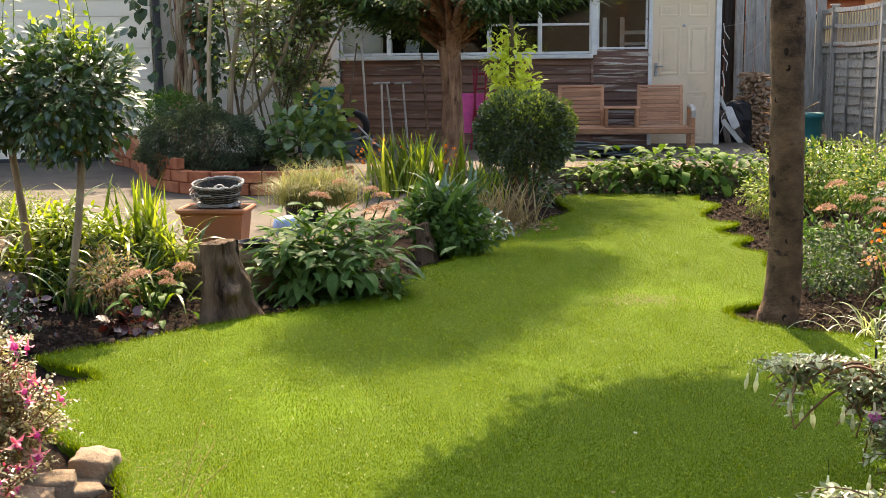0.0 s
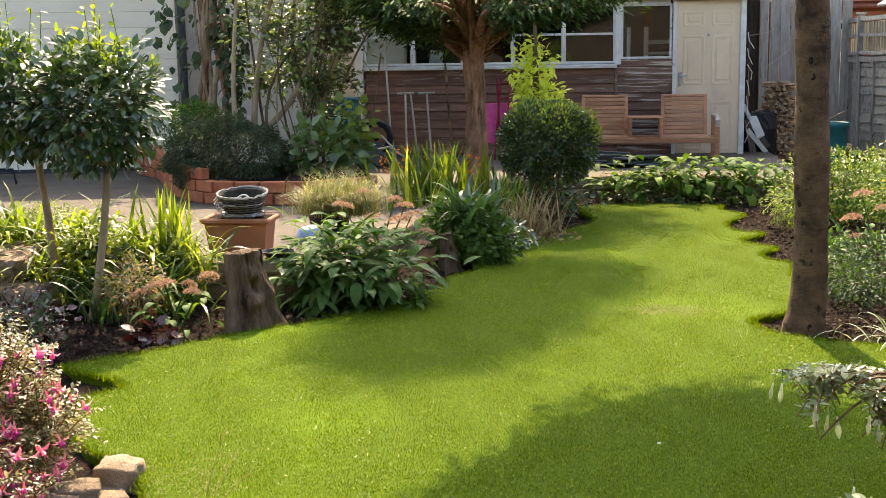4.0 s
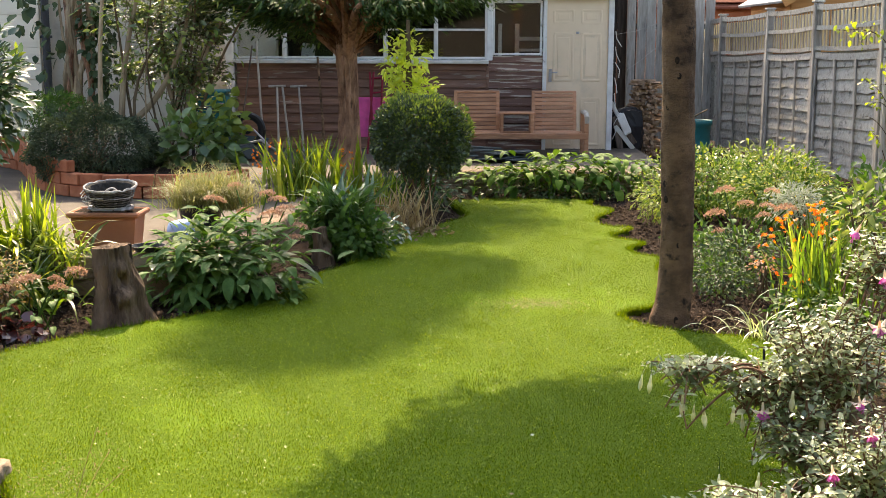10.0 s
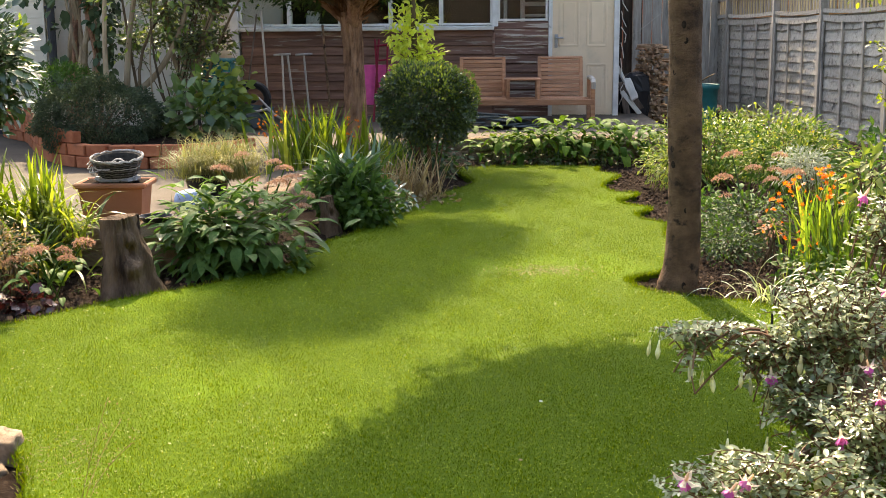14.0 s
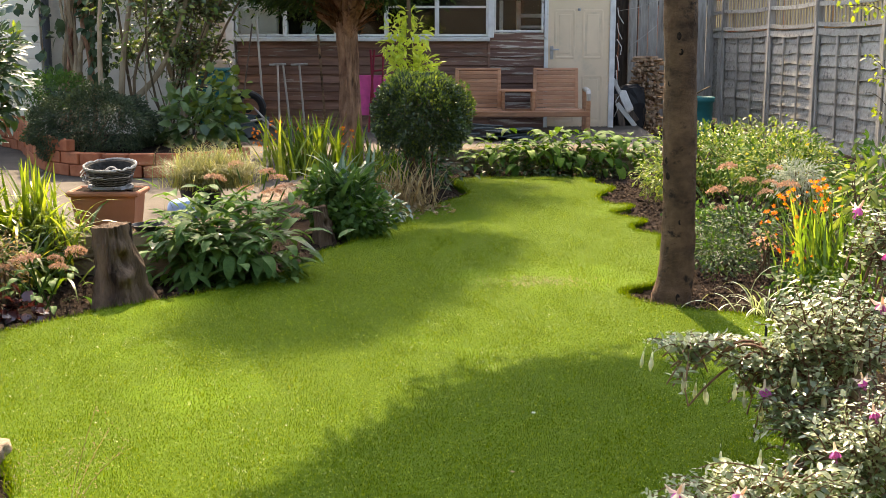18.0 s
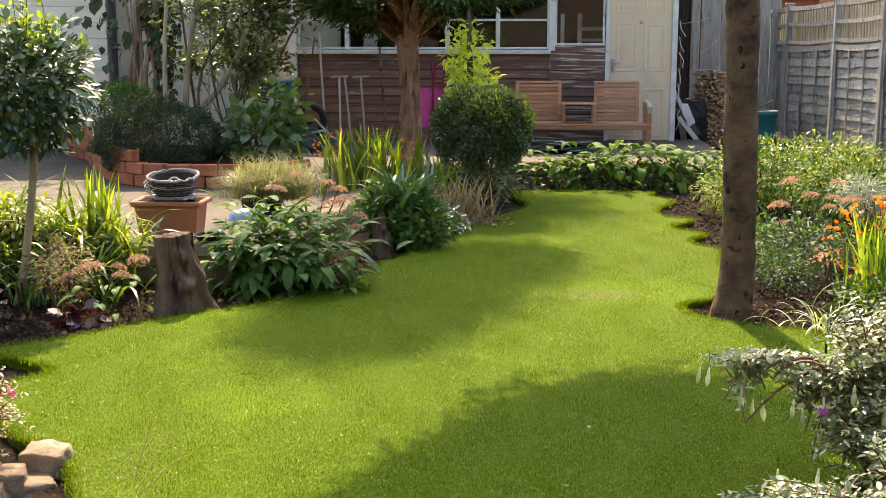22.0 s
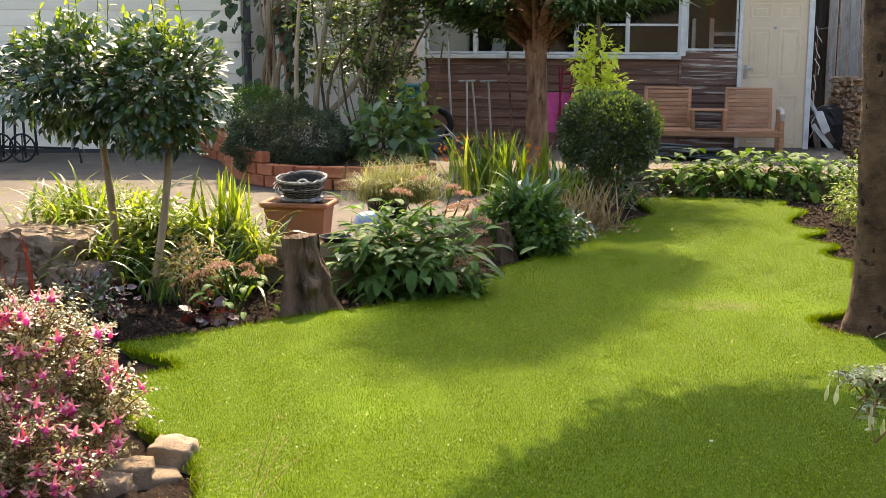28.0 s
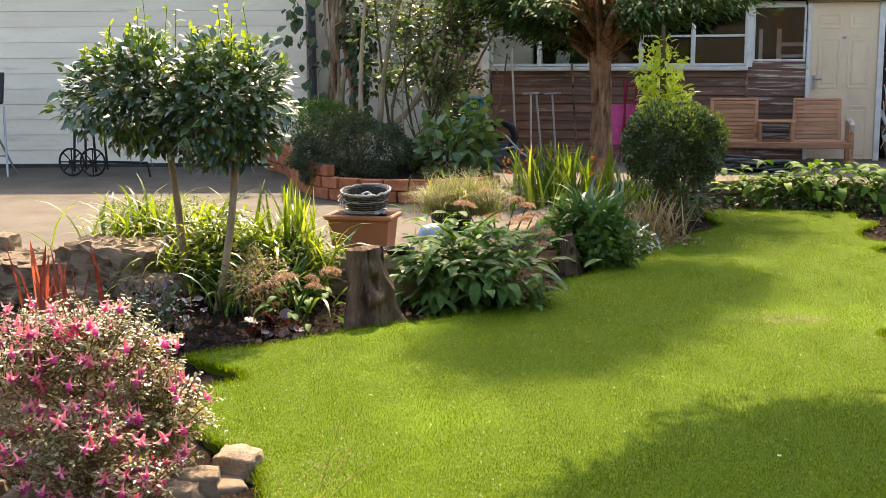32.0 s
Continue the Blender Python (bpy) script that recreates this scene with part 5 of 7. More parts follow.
standard_shrub(-3.27, 7.12, -.05, (-3.38, 7.15, 1.02), ((-3.52, 7.15, 1.28), (.50, .44, .34)), 31, "standard shrub with a rounded head of glossy dark leaves")
standard_shrub(-2.95, 6.85, -.05, (-2.84, 6.95, .86), ((-2.92, 6.98, 1.24), (.43, .42, .36)), 32, "standard shrub with glossy dark leaves and a pale slanting stem")


def big_back_shrub():
    ob = thing("tall_shrub", (-3.6, 12.4, PZ), "tall loose shrub with many pale brown stems behind the planter", "shrub")
    nr, rng = np.random.RandomState(41), random.Random(41)
    ps, ds = [], []
    for k in range(9):
        bx = -3.75 + 1.15 * rng.random()
        e = Vector((bx + rng.uniform(-.5, .9), 12.4 + rng.uniform(-.3, .3), rng.uniform(1.5, 2.9)))
        b = Vector((bx + rng.uniform(-.1, .1), 12.3 + rng.uniform(-.2, .2), PZ + .3))
        path = bez(b, (b + e) / 2 + Vector((rng.uniform(-.75, .55), 0, rng.uniform(-.3, .4))), e, 8)
        r0 = rng.uniform(.009, .022)
        part("stem", Geo().tube(path, [r0 * (1 - .08 * j) for j in range(9)], 6, True, .08, k), M_STEM if k % 2 else M_TWIG, ob)
    for k, (p0, p1, p2, r0) in enumerate((((-3.43, 12.3, .5), (-3.4, 12.3, 1.6), (-3.1, 12.3, 2.3), .034), ((-3.4, 12.25, .7), (-2.85, 12.3, .95), (-2.65, 12.3, 2.1), .036),
                                         ((-2.83, 12.4, .3), (-2.8, 12.35, 1.05), (-2.4, 12.35, 1.75), .058), ((-3.58, 12.2, .5), (-3.66, 12.3, 1.5), (-3.5, 12.3, 2.4), .03),
                                         ((-2.85, 12.4, .8), (-3.1, 12.4, 1.3), (-2.95, 12.4, 2.2), .028))):
        part("limb", Geo().tube(bez(p0, p1, p2, 10), [r0 * (1 - .05 * j) for j in range(11)], 9, True, .09, k), M_STEM, ob)
    blobs = [((x, 12.4, z), (r, r * .7, r), n) for x, z, r, n in ((-2.95, 1.5, .45, 64), (-2.75, 1.25, .36, 58), (-3.25, 1.85, .45, 52), (-2.65, 1.85, .42, 60), (-3.0, 2.5, .6, 60), (-2.5, 1.7, .32, 44),
                                                                     (-3.35, 1.3, .3, 24), (-2.48, 1.3, .26, 16), (-2.8, .92, .25, 14), (-2.6, 2.3, .35, 24))]
    shoots(ob, nr, rng, (-2.95, 12.35, .5), blobs, L_SHADY, .085, .48, M_TWIG, .34, .6, .45, .25, "foliage", 1)
    # lime leaves, some the shrub's own, most painting in sunlit specks
    p, d = cloud(nr, 330, (-2.85, 12.2, 1.75), (.85, .5, .75), .3)
    put("young_leaves", leaf_mesh("young_leaves", nr, p, d, 0.07, 0.5, L_LIME, LEAF, .25), ob, None, "yellow-green leaves coloured to look sunlit")


big_back_shrub()


def wall_climber():
    ob = thing("wall_climber", (-4.3, 13.2, PZ), "climber with tangled brown stems and heart-shaped leaves by the white wall", "climber")
    nr, rng = np.random.RandomState(43), random.Random(43)
    for k in range(16):
        x = -4.12 + rng.gauss(0, .09)
        part("stem", Geo().tube([(x + .07 * math.sin(z * 2.3 + k * 1.7) + .02 * z, 13.0 + rng.uniform(-.06, .06), z) for z in np.linspace(PZ, 2.9, 14)], rng.uniform(.012, .032), 7, True, .12, k), M_STEM if k % 3 else M_CBARK, ob)
    p = np.stack([nr.uniform(-4.75, -4.2, 110), nr.uniform(12.85, 13.1, 110), nr.uniform(.9, 2.8, 110)], 1)
    put("foliage", leaf_mesh("foliage", nr, p, unit(nr.randn(110, 3) + [0, -1, 0]), 0.12, 0.85, L_DARK, LEAF, .9, .4), ob)
    p, d = cloud(nr, 700, (-3.82, 13.0, 1.85), (.2, .2, 1.0), .4)
    put("ivy", leaf_mesh("ivy", nr, p, d, 0.085, 0.75, L_DARK, LEAF, .5), ob, None, "dark ivy leaves")


wall_climber()

# ---------------------------------------------------------------- patio things
def brick_planter():
    ob = thing("brick_planter", (-3.4, 11.0, PZ), "low curved raised bed of loose orange bricks", "planter")
    rng = random.Random(51)
    brick = Geo().box((0, 0, 0), (0.222, 0.09, 0.104), None, 0.007).mesh("brick", M_BRICK)
    path = rounded([(-5.0, 13.6), (-4.65, 12.9), (-4.2, 11.9), (-3.75, 11.1), (-3.3, 10.75), (-2.8, 10.7), (-2.3, 10.85), (-1.95, 11.4), (-2.2, 12.4)], 12)
    pts = [Vector((*p, 0)) for p in path[: len(path) * 6 // 8]]
    for row in range(5):
        dist, nxt = 0.0, (0.11 if row % 2 else 0.0)
        for a, b in zip(pts, pts[1:]):
            L = (b - a).length
            while nxt <= dist + L:
                q = a.lerp(b, (nxt - dist) / L)
                ang = math.degrees(math.atan2(b.y - a.y, b.x - a.x))
                if row < (2 if q.x > -3.45 else 3):
                    put("brick", brick, ob, pose(q.x + rng.uniform(-.006, .006), q.y + rng.uniform(-.01, .01), PZ + .054 + row * .109, rng.uniform(-2, 2), rng.uniform(-1.5, 1.5), ang + rng.uniform(-3, 3)))
                nxt += 0.233
            dist += L
    part("soil", Geo().poly([(-4.55, 12.9), (-4.1, 11.9), (-3.68, 11.2), (-3.25, 10.87), (-2.8, 10.82), (-2.35, 10.95), (-2.05, 11.4), (-2.3, 12.5)], PZ, PZ + .2), M_SOIL, ob)


brick_planter()
bush("low_hebe", (-3.5, 11.4, PZ + .2), [((-3.42, 11.3, .57), (.58, .42, .36), 22000, .034, .34, L_HEBE, KITE, .8), ((-4.05, 12.2, .86), (.34, .35, .2), 4000, .03, .5, L_MID, KITE, .5)],
     "wide dense dark grey-green shrub in the brick bed", "shrub", 52, 8)
bush("fig_like_shrub", (-2.6, 11.6, PZ), [((-2.52, 11.6, .52), (.44, .35, .33), 420, .12, .8, L_FIG, LEAF, .4), ((-2.35, 11.8, .8), (.3, .3, .25), 110, .12, .75, L_LIME, LEAF, .3)],
     "shrub with large soft lobed green leaves", "shrub", 53, 6)


def trough():
    ob = thing("trough_planter", (-2.36, 8.02, PZ), "rectangular terracotta-coloured plastic trough", "planter")
    g = Geo()
    cx, cy = -2.36, 8.05
    lv = [(.19, .11, PZ), (.215, .13, .40)]
    v = []
    for hx, hy, z in lv:
        v += [(cx - hx, cy - hy, z), (cx + hx, cy - hy, z), (cx + hx, cy + hy, z), (cx - hx, cy + hy, z)]
    g.add(v, [(3, 2, 1, 0), (0, 1, 5, 4), (1, 2, 6, 5), (2, 3, 7, 6), (3, 0, 4, 7)])
    part("body", g, M_TERRA, ob)
    part("rim", Geo().box((cx, cy - .145, .418), (.485, .03, .036), None, .01).box((cx, cy + .145, .418), (.485, .03, .036), None, .01)
         .box((cx - .2275, cy, .418), (.03, .262, .036), None, .01).box((cx + .2275, cy, .418), (.03, .262, .036), None, .01), M_TERRA, ob)
    part("compost", Geo().box((cx, cy, .418), (.425, .26, .02)), M_SOIL, ob)


trough()


def hanging_basket():
    c = (-2.33, 8.02, .435)
    ob = thing("hanging_basket", c, "old dark woven basket with a pale rim lying on the trough", "basket")
    rng = random.Random(61)
    prof = [(.10, 0), (.122, .04), (.14, .085), (.154, .125), (.17, .16)]
    part("lining", Geo().lathe(c, [(.001, .01)] + [(r - .010, h + .004) for r, h in prof] + [(r - .022, h - .004) for r, h in prof[:0:-1]] + [(.09, .02), (.001, .02)], 28), M_MOSS, ob)
    for k in range(11):
        t = k / 10
        j = min(3, int(t * 4))
        u = t * 4 - j
        r, h = prof[j][0] * (1 - u) + prof[j + 1][0] * u, prof[j][1] * (1 - u) + prof[j + 1][1] * u
        pts = [(c[0] + (r + .005 * (-1) ** i) * math.cos(a), c[1] + (r + .005 * (-1) ** i) * math.sin(a), c[2] + h + rng.uniform(-.003, .003)) for i, a in enumerate(np.linspace(0, 2 * math.pi, 33))]
        part("hoop", Geo().tube(pts, .0042, 5, False), M_PALERIM if k % 4 == 2 else M_WICKER, ob)
    for k in range(4):
        pts = [(c[0] + (.170 + .004 * math.sin((13 + 2 * k) * a + k * 1.6)) * math.cos(a), c[1] + (.170 + .004 * math.sin((13 + 2 * k) * a + k * 1.6)) * math.sin(a), c[2] + .165 + .006 * math.cos((11 + 2 * k) * a + k * 1.6)) for a in np.linspace(0, 2 * math.pi, 61)]
        part("rim_cane", Geo().tube(pts, .0045, 5, False), M_PALERIM, ob)
    g = Geo()
    for k in range(5):
        a0 = rng.uniform(2.2, 3.4)
        g.tube([(c[0] + (.176 + .02 * math.sin(3 * a + k)) * math.cos(a), c[1] + .18 * math.sin(a), c[2] + .06 + .02 * k + .02 * math.sin(4 * a + k)) for a in np.linspace(a0, a0 + 1.4, 12)], .004, 5)
    part("loose_cane", g, M_PALERIM, ob)
    sheet, n = Geo(), 40
    v = []
    for r0, h0 in ((.105, .004), (.13, .002), (.15, .012), (.14, .03), (.12, .026)):
        for k in range(n):
            a = 2 * math.pi * k / n
            q = r0 * (1 + .24 * noise.noise((3 * math.cos(a), 3 * math.sin(a), r0 * 20)))
            v.append((c[0] + q * math.cos(a), c[1] + .8 * q * math.sin(a), c[2] + h0 + .012 * abs(noise.noise((6 * math.cos(a), 6 * math.sin(a), 5 + h0 * 60)))))
    sheet.add(v, [(i * n + k, i * n + (k + 1) % n, (i + 1) * n + (k + 1) % n, (i + 1) * n + k) for i in range(4) for k in range(n)])
    part("torn_wrap", sheet, M_CLEAR, ob, "crumpled pale wrapping under the basket")
    ring = [(c[0] + .01 + .05 * math.cos(a), c[1] - .05 + .05 * math.sin(a), c[2] + .10 + .05 * math.sin(a)) for a in np.linspace(0, 6.28, 22)]
    part("pale_hook", Geo().tube(ring, .007, 6), M_PALERIM, ob, "pale round hook ring")
    for ch in ob.children:   # slumped forwards
        for w in ch.data.vertices:
            w.co.z += .13 * (w.co.y - c[1]) * max(0, min(1, (w.co.z - c[2]) / .16))


hanging_basket()


def stump(at, r, h, seed, label):
    """A gnarled stump: ribbed sides, spreading foot, a hollow knot with a bulge under it, a sawn top."""
    ob = thing("tree_stump", at, label, "stump")
    rng = random.Random(seed)
    n, lv = 110, 56
    v, f = [], []
    for i in range(lv):
        t = i / (lv - 1)
        z = at[2] + h * t
        for k in range(n):
            a = 2 * math.pi * k / n
            ca, sa = math.cos(a), math.sin(a)
            rib = noise.noise((2.6 * ca + seed, 2.6 * sa, z * 1.5)) + .5 * noise.noise((7 * ca, 7 * sa + seed, z * 3))
            q = r * (0.66 + .62 * (1 - t) ** 2.2 + .26 * math.exp(-((t - .52) / .2) ** 2) * max(0, math.cos(a + .35)) ** 2)
            q *= 1 + .36 * rib + .10 * noise.noise((13 * ca, 13 * sa, z * 5)) + .05 * noise.noise((26 * ca, 26 * sa, z * 22))
            q *= 1 - .6 * math.exp(-((a - 5.35) / .22) ** 2 - ((t - .60) / .07) ** 2) + .36 * math.exp(-((a - 5.3) / .45) ** 2 - ((t - .44) / .09) ** 2) + .24 * math.exp(-((a - 5.3) / .4) ** 2 - ((t - .76) / .08) ** 2)
            q *= 1 + .12 * noise.noise((1.3 * ca, 1.3 * sa + 4, z * 9 + seed)) - .30 * max(0, .22 - abs(noise.noise((3.4 * ca + seed, 3.4 * sa, z * 2.2))))
            q += .016 * max(0, noise.noise((4 * ca, 4 * sa, z * 14 + 3)))
            v.append((at[0] + q * ca - .09 * t * h, at[1] + q * sa, z + .008 * t * ca))
    f = [(i * n + k, i * n + (k + 1) % n, (i + 1) * n + (k + 1) % n, (i + 1) * n + k) for i in range(lv - 1) for k in range(n)]
    part("trunk", Geo().add(v, f), M_STUMP, ob, smooth=True)
    rim = v[-n:]
    mx, my = sum(p[0] for p in rim) / n, sum(p[1] for p in rim) / n
    tv = [(mx + (p[0] - mx) * s, my + (p[1] - my) * s, p[2] + dz + .006 * noise.noise((p[0] * 40 * s, p[1] * 40 * s, 2))) for s, dz in ((1, 0), (.93, .003), (.7, -.004), (.4, -.008), (.02, -.010)) for p in rim]
    part("sawn_top", Geo().add(tv, [(i * n + k, i * n + (k + 1) % n, (i + 1) * n + (k + 1) % n, (i + 1) * n + k) for i in range(4) for k in range(n)]), M_STUMP, ob, smooth=True)


stump((-1.92, 6.74, -.07), .14, .48, 1, "weathered grey-brown tree stump with a knot hole")
stump((-.98, 8.62, -.07), .075, .30, 2, "small split brown tree stump")

sc = thing("plant_saucer", (-1.97, 7.55, .25), "shallow black plastic plant saucer", "saucer")
part("dish", Geo().lathe((-1.97, 7.55, .245), [(.001, 0), (.08, 0), (.105, .035), (.112, .035), (.108, .03), (.085, .008), (.001, .008)], 24), M_BLACK, sc)
st = thing("stone_block", (-1.95, 7.6, -.05), "low lichen-covered stone beside the stump", "stone")
put("block", rock((.3, .24, .3), 12).mesh("block", M_STONE), st, pose(-1.93, 7.58, .095))


def retaining_wall():
    ob = thing("retaining_wall", (-3.0, 7.4, 0), "rough sandstone blocks edging the raised patio", "wall")
    rng = random.Random(71)
    kinds = [rock((1, 1, 1), 20 + k, .36).mesh("stone", M_STONE, True) for k in range(5)]
    rugged = [rock((1, 1, 1), 40 + k, .22, 15, 2.0).mesh("boulder", M_STONE) for k in range(3)]
    line = [(-6.2, 6.0), (-5.3, 6.45), (-4.6, 6.8), (-4.1, 7.3), (-3.5, 7.35), (-2.9, 7.5), (-2.3, 7.6), (-1.85, 7.7), (-1.6, 8.3), (-1.5, 9.0), (-1.45, 9.7), (-1.3, 10.5), (-1.15, 11.4), (-1.0, 12.3), (-.6, 12.85), (0, 12.98), (.6, 13.0), (1.2, 13.0), (1.8, 13.0), (2.3, 13.0)]
    for (x0, y0), (x1, y1) in zip(line, line[1:]):
        a = math.degrees(math.atan2(y1 - y0, x1 - x0))
        L = math.hypot(x1 - x0, y1 - y0)
        n = max(1, round(L / .34))
        for k in range(n):
            t = (k + .5) / n
            for row in range(2):
                put("stone", rng.choice(kinds), ob, pose(x0 + (x1 - x0) * t + rng.uniform(-.03, .03), y0 + (y1 - y0) * t + rng.uniform(-.03, .03), .0 + row * .13, rng.uniform(-6, 6), rng.uniform(-6, 6), a + rng.uniform(-8, 8))
                    @ Matrix.Diagonal((L / n * 1.02, .24, .15, 1)))
    for x, y, z, s, rz in ((-3.82, 7.3, .09, (.62, .62, .46), 8), (-4.36, 7.1, .05, (.66, .6, .36), 24), (-3.45, 7.0, .0, (.36, .3, .3), -20), (-3.95, 6.85, -.02, (.4, .3, .2), 40)):
        put("boulder", rng.choice(rugged), ob, pose(x, y, z, 0, 0, rz) @ Matrix.Diagonal((*s, 1)))


retaining_wall()


def grass_pot():
    ob = thing("grass_pot", (-1.93, 8.95, PZ), "straw-coloured ornamental grass in a dark pot", "potted plant")
    part("pot", Geo().lathe((-1.93, 8.95, PZ), [(.001, 0), (.13, 0), (.165, .18), (.175, .18), (.175, .2), (.155, .2), (.15, .16), (.001, .16)], 22), M_BLACK, ob)
    nr = np.random.RandomState(66)
    n = 2600
    a, t = nr.rand(n) * 6.28, nr.rand(n) ** .7
    d = np.stack([np.cos(a) * t * 1.1, np.sin(a) * t * .9, np.full(n, .62)], 1)
    ax, ay, az = frames_of(d, np.array([0, 0, 1.0]) + .1 * nr.randn(n, 3))
    p = np.stack([-1.84 + .19 * nr.randn(n) * .6, 8.95 + .1 * nr.randn(n), np.full(n, .33)], 1)
    L = .18 + .22 * nr.rand(n)
    droop = ([(0, -.5, 0), (0, .5, 0), (.4, .4, .06), (.4, -.4, .06), (.75, .3, .02), (.75, -.3, .02), (1, 0, -.16)], [(0, 1, 2, 3), (3, 2, 4, 5), (5, 4, 6)])
    put("grass", scattered("grass", droop, p, ax, ay, az, np.stack([L, np.full(n, .0055), L * 1.6], 1), L_STRAW), ob)


grass_pot()
bagob = thing("plastic_bag", (-1.93, 8.6, PZ), "crumpled pale blue plastic bag", "bag")
put("bag", rock((.2, .16, .15), 33, .95).mesh("bag", M_BLUEBAG, True), bagob, pose(-1.93, 8.35, .245))

# ---------------------------------------------------------------- left border plants
def strap_plant(name, at, n, L, W, mat, label, seed, **kw):
    ob = thing(name, at, label, "plant")
    straps(ob, "leaf", at, n, L, W, mat, seed, **kw)
    return ob


strap_plant("daylily_clump", (-3.75, 7.75, PZ - .02), 290, .62, .026, L_STRAP, "arching yellow-green strap-leaved clump over the wall", 81, spread=.26, arch=(1.2, 2.5), lean=55, sy=.1)
strap_plant("daylily_clump", (-3.0, 7.5, .1), 295, .66, .028, L_STRAP, "arching yellow-green strap-leaved clump among the standard shrubs", 82, spread=.22, arch=(1.1, 2.5), lean=55, sy=.12)
strap_plant("upright_iris", (-2.62, 7.45, .05), 46, .66, .034, L_STRAP, "upright sword-leaved clump beside the trough", 83, spread=.06, arch=(.05, .6), lean=12)
strap_plant("dark_strap_plant", (-2.78, 6.9, -.05), 80, .46, .022, L_DSTRAP, "dark drooping strap leaves below the standard shrubs", 84, spread=.1, arch=(1.2, 2.4), lean=25)
strap_plant("daylily_clump", (-3.3, 7.25, .0), 230, .56, .026, L_STRAP, "arching strap-leaved clump in front of the stone edging", 281, spread=.2, arch=(1.3, 2.6), lean=60, sy=.1)
strap_plant("daylily_clump", (-2.72, 7.2, -.02), 230, .56, .026, L_STRAP, "arching strap-leaved clump beside the stump", 282, spread=.17, arch=(1.3, 2.6), lean=60, sy=.1)
bush("shady_undergrowth", (-2.95, 7.2, -.05), [((-2.95, 7.25, .12), (.5, .16, .22), 1500, .06, .6, L_DARK, LEAF, .2), ((-2.85, 7.1, .1), (.45, .14, .18), 420, .06, .6, L_MID, LEAF, .2)], "dark leafy undergrowth in front of the stone edging", "plant", 283, 5)
bush("small_yellow_shrub", (-3.1, 7.3, .0), [((-3.12, 7.3, .42), (.22, .18, .2), 260, .055, .5, L_YOUNG, LEAF, .2)], "small shrub with yellow-green leaves", "shrub", 85, 6)
bush("fine_leaved_shrub", (-3.95, 7.85, PZ), [((-3.95, 7.9, .36), (.36, .2, .17), 1500, .032, .35, L_LIME, LEAF, .2), ((-3.6, 7.8, .42), (.25, .2, .16), 700, .03, .35, L_LIME, LEAF, .2)], "fine-leaved light green shrub on the patio edge", "shrub", 185, 10)
bush("white_flowered_plant", (-3.15, 7.2, -.05), [((-3.1, 7.2, .3), (.18, .14, .24), 300, .05, .5, L_LIME, LEAF, .2), ((-3.1, 7.12, .36), (.18, .1, .2), 26, .03, .8, P_WHITE, KITE, .5), ((-3.05, 7.1, .2), (.2, .1, .2), 22, .045, .6, P_YELLOW, LEAF, .5)], "leafy plant with small white flowers and yellowing leaves", "plant", 186, 6)
bush("edging_lavender", (-2.45, 7.35, -.05), [((-2.5, 7.35, .27), (.2, .15, .14), 420, .045, .4, L_LIME, LEAF, .2)], "low lime-green leafy plant by the stump", "plant", 86, 5)
sedum((-2.35, 6.62, -.05), [(-2.12, 6.55, .29), (-2.25, 6.6, .24), (-2.45, 6.62, .22), (-2.38, 6.55, .25), (-2.2, 6.5, .21), (-2.55, 6.6, .18)], "sedum with faded pink flower heads beside the stump", 87, group="sedums")
bush("astilbe", (-2.65, 6.7, -.05), [((-2.62, 6.68, .2), (.2, .14, .2), 800, .035, .35, L_DRY, LEAF, .2)], "faded feathery brown seed heads", "plant", 88, 8)
bush("heuchera", (-2.33, 6.35, -.05), [((-2.4, 6.36, .02), (.16, .07, .06), 60, .07, .85, L_PURPLE, LEAF, .2)], "low dark red heuchera at the lawn's edge", "plant", 89, 0)
bush("dark_ajuga", (-2.85, 6.0, -.05), [((-2.95, 6.0, .10), (.22, .18, .2), 200, .05, .7, L_DARK, LEAF, .2), ((-2.88, 5.98, .12), (.22, .17, .2), 200, .05, .7, L_PURPLE, LEAF, .2)], "dark purple-leaved low plant", "plant", 90, 4)
spear = strap_plant("red_spear_plant", (-3.72, 6.25, -.02), 22, .50, .046, L_REDSPEAR, "upright red-bronze spear-leaved plant", 91, spread=.09, arch=(.02, .3), lean=9)


def comfrey():
    ob = thing("comfrey_plant", (-1.4, 7.25, -.05), "large clump of broad dull green leaves at the lawn's edge", "plant")
    leaf_clump(ob, (-1.46, 7.38, .02), 210, .19, .068, L_BROAD, 92, .17, .13, (10, 70), .7, .4, .38)
    leaf_clump(ob, (-1.42, 7.25, -.02), 210, .17, .064, L_BROAD, 93, .19, .08, (30, 85), .5, .45, .27)
    leaf_clump(ob, (-1.68, 7.4, .0), 130, .15, .06, L_BROAD, 95, .09, .06, (10, 75), .6, .4, .30)
    leaf_clump(ob, (-1.4, 7.22, -.04), 150, .14, .058, L_BROAD, 96, .18, .06, (20, 85), .4, .4, .14)
    leaf_clump(ob, (-1.5, 7.5, .1), 20, .3, .075, L_BED, 94, .12, .08, (0, 25), .5, .25, .1)
    leaf_clump(ob, (-1.45, 7.3, .12), 60, .19, .07, L_FIG, 97, .2, .08, (20, 70), .4, .35, .12)


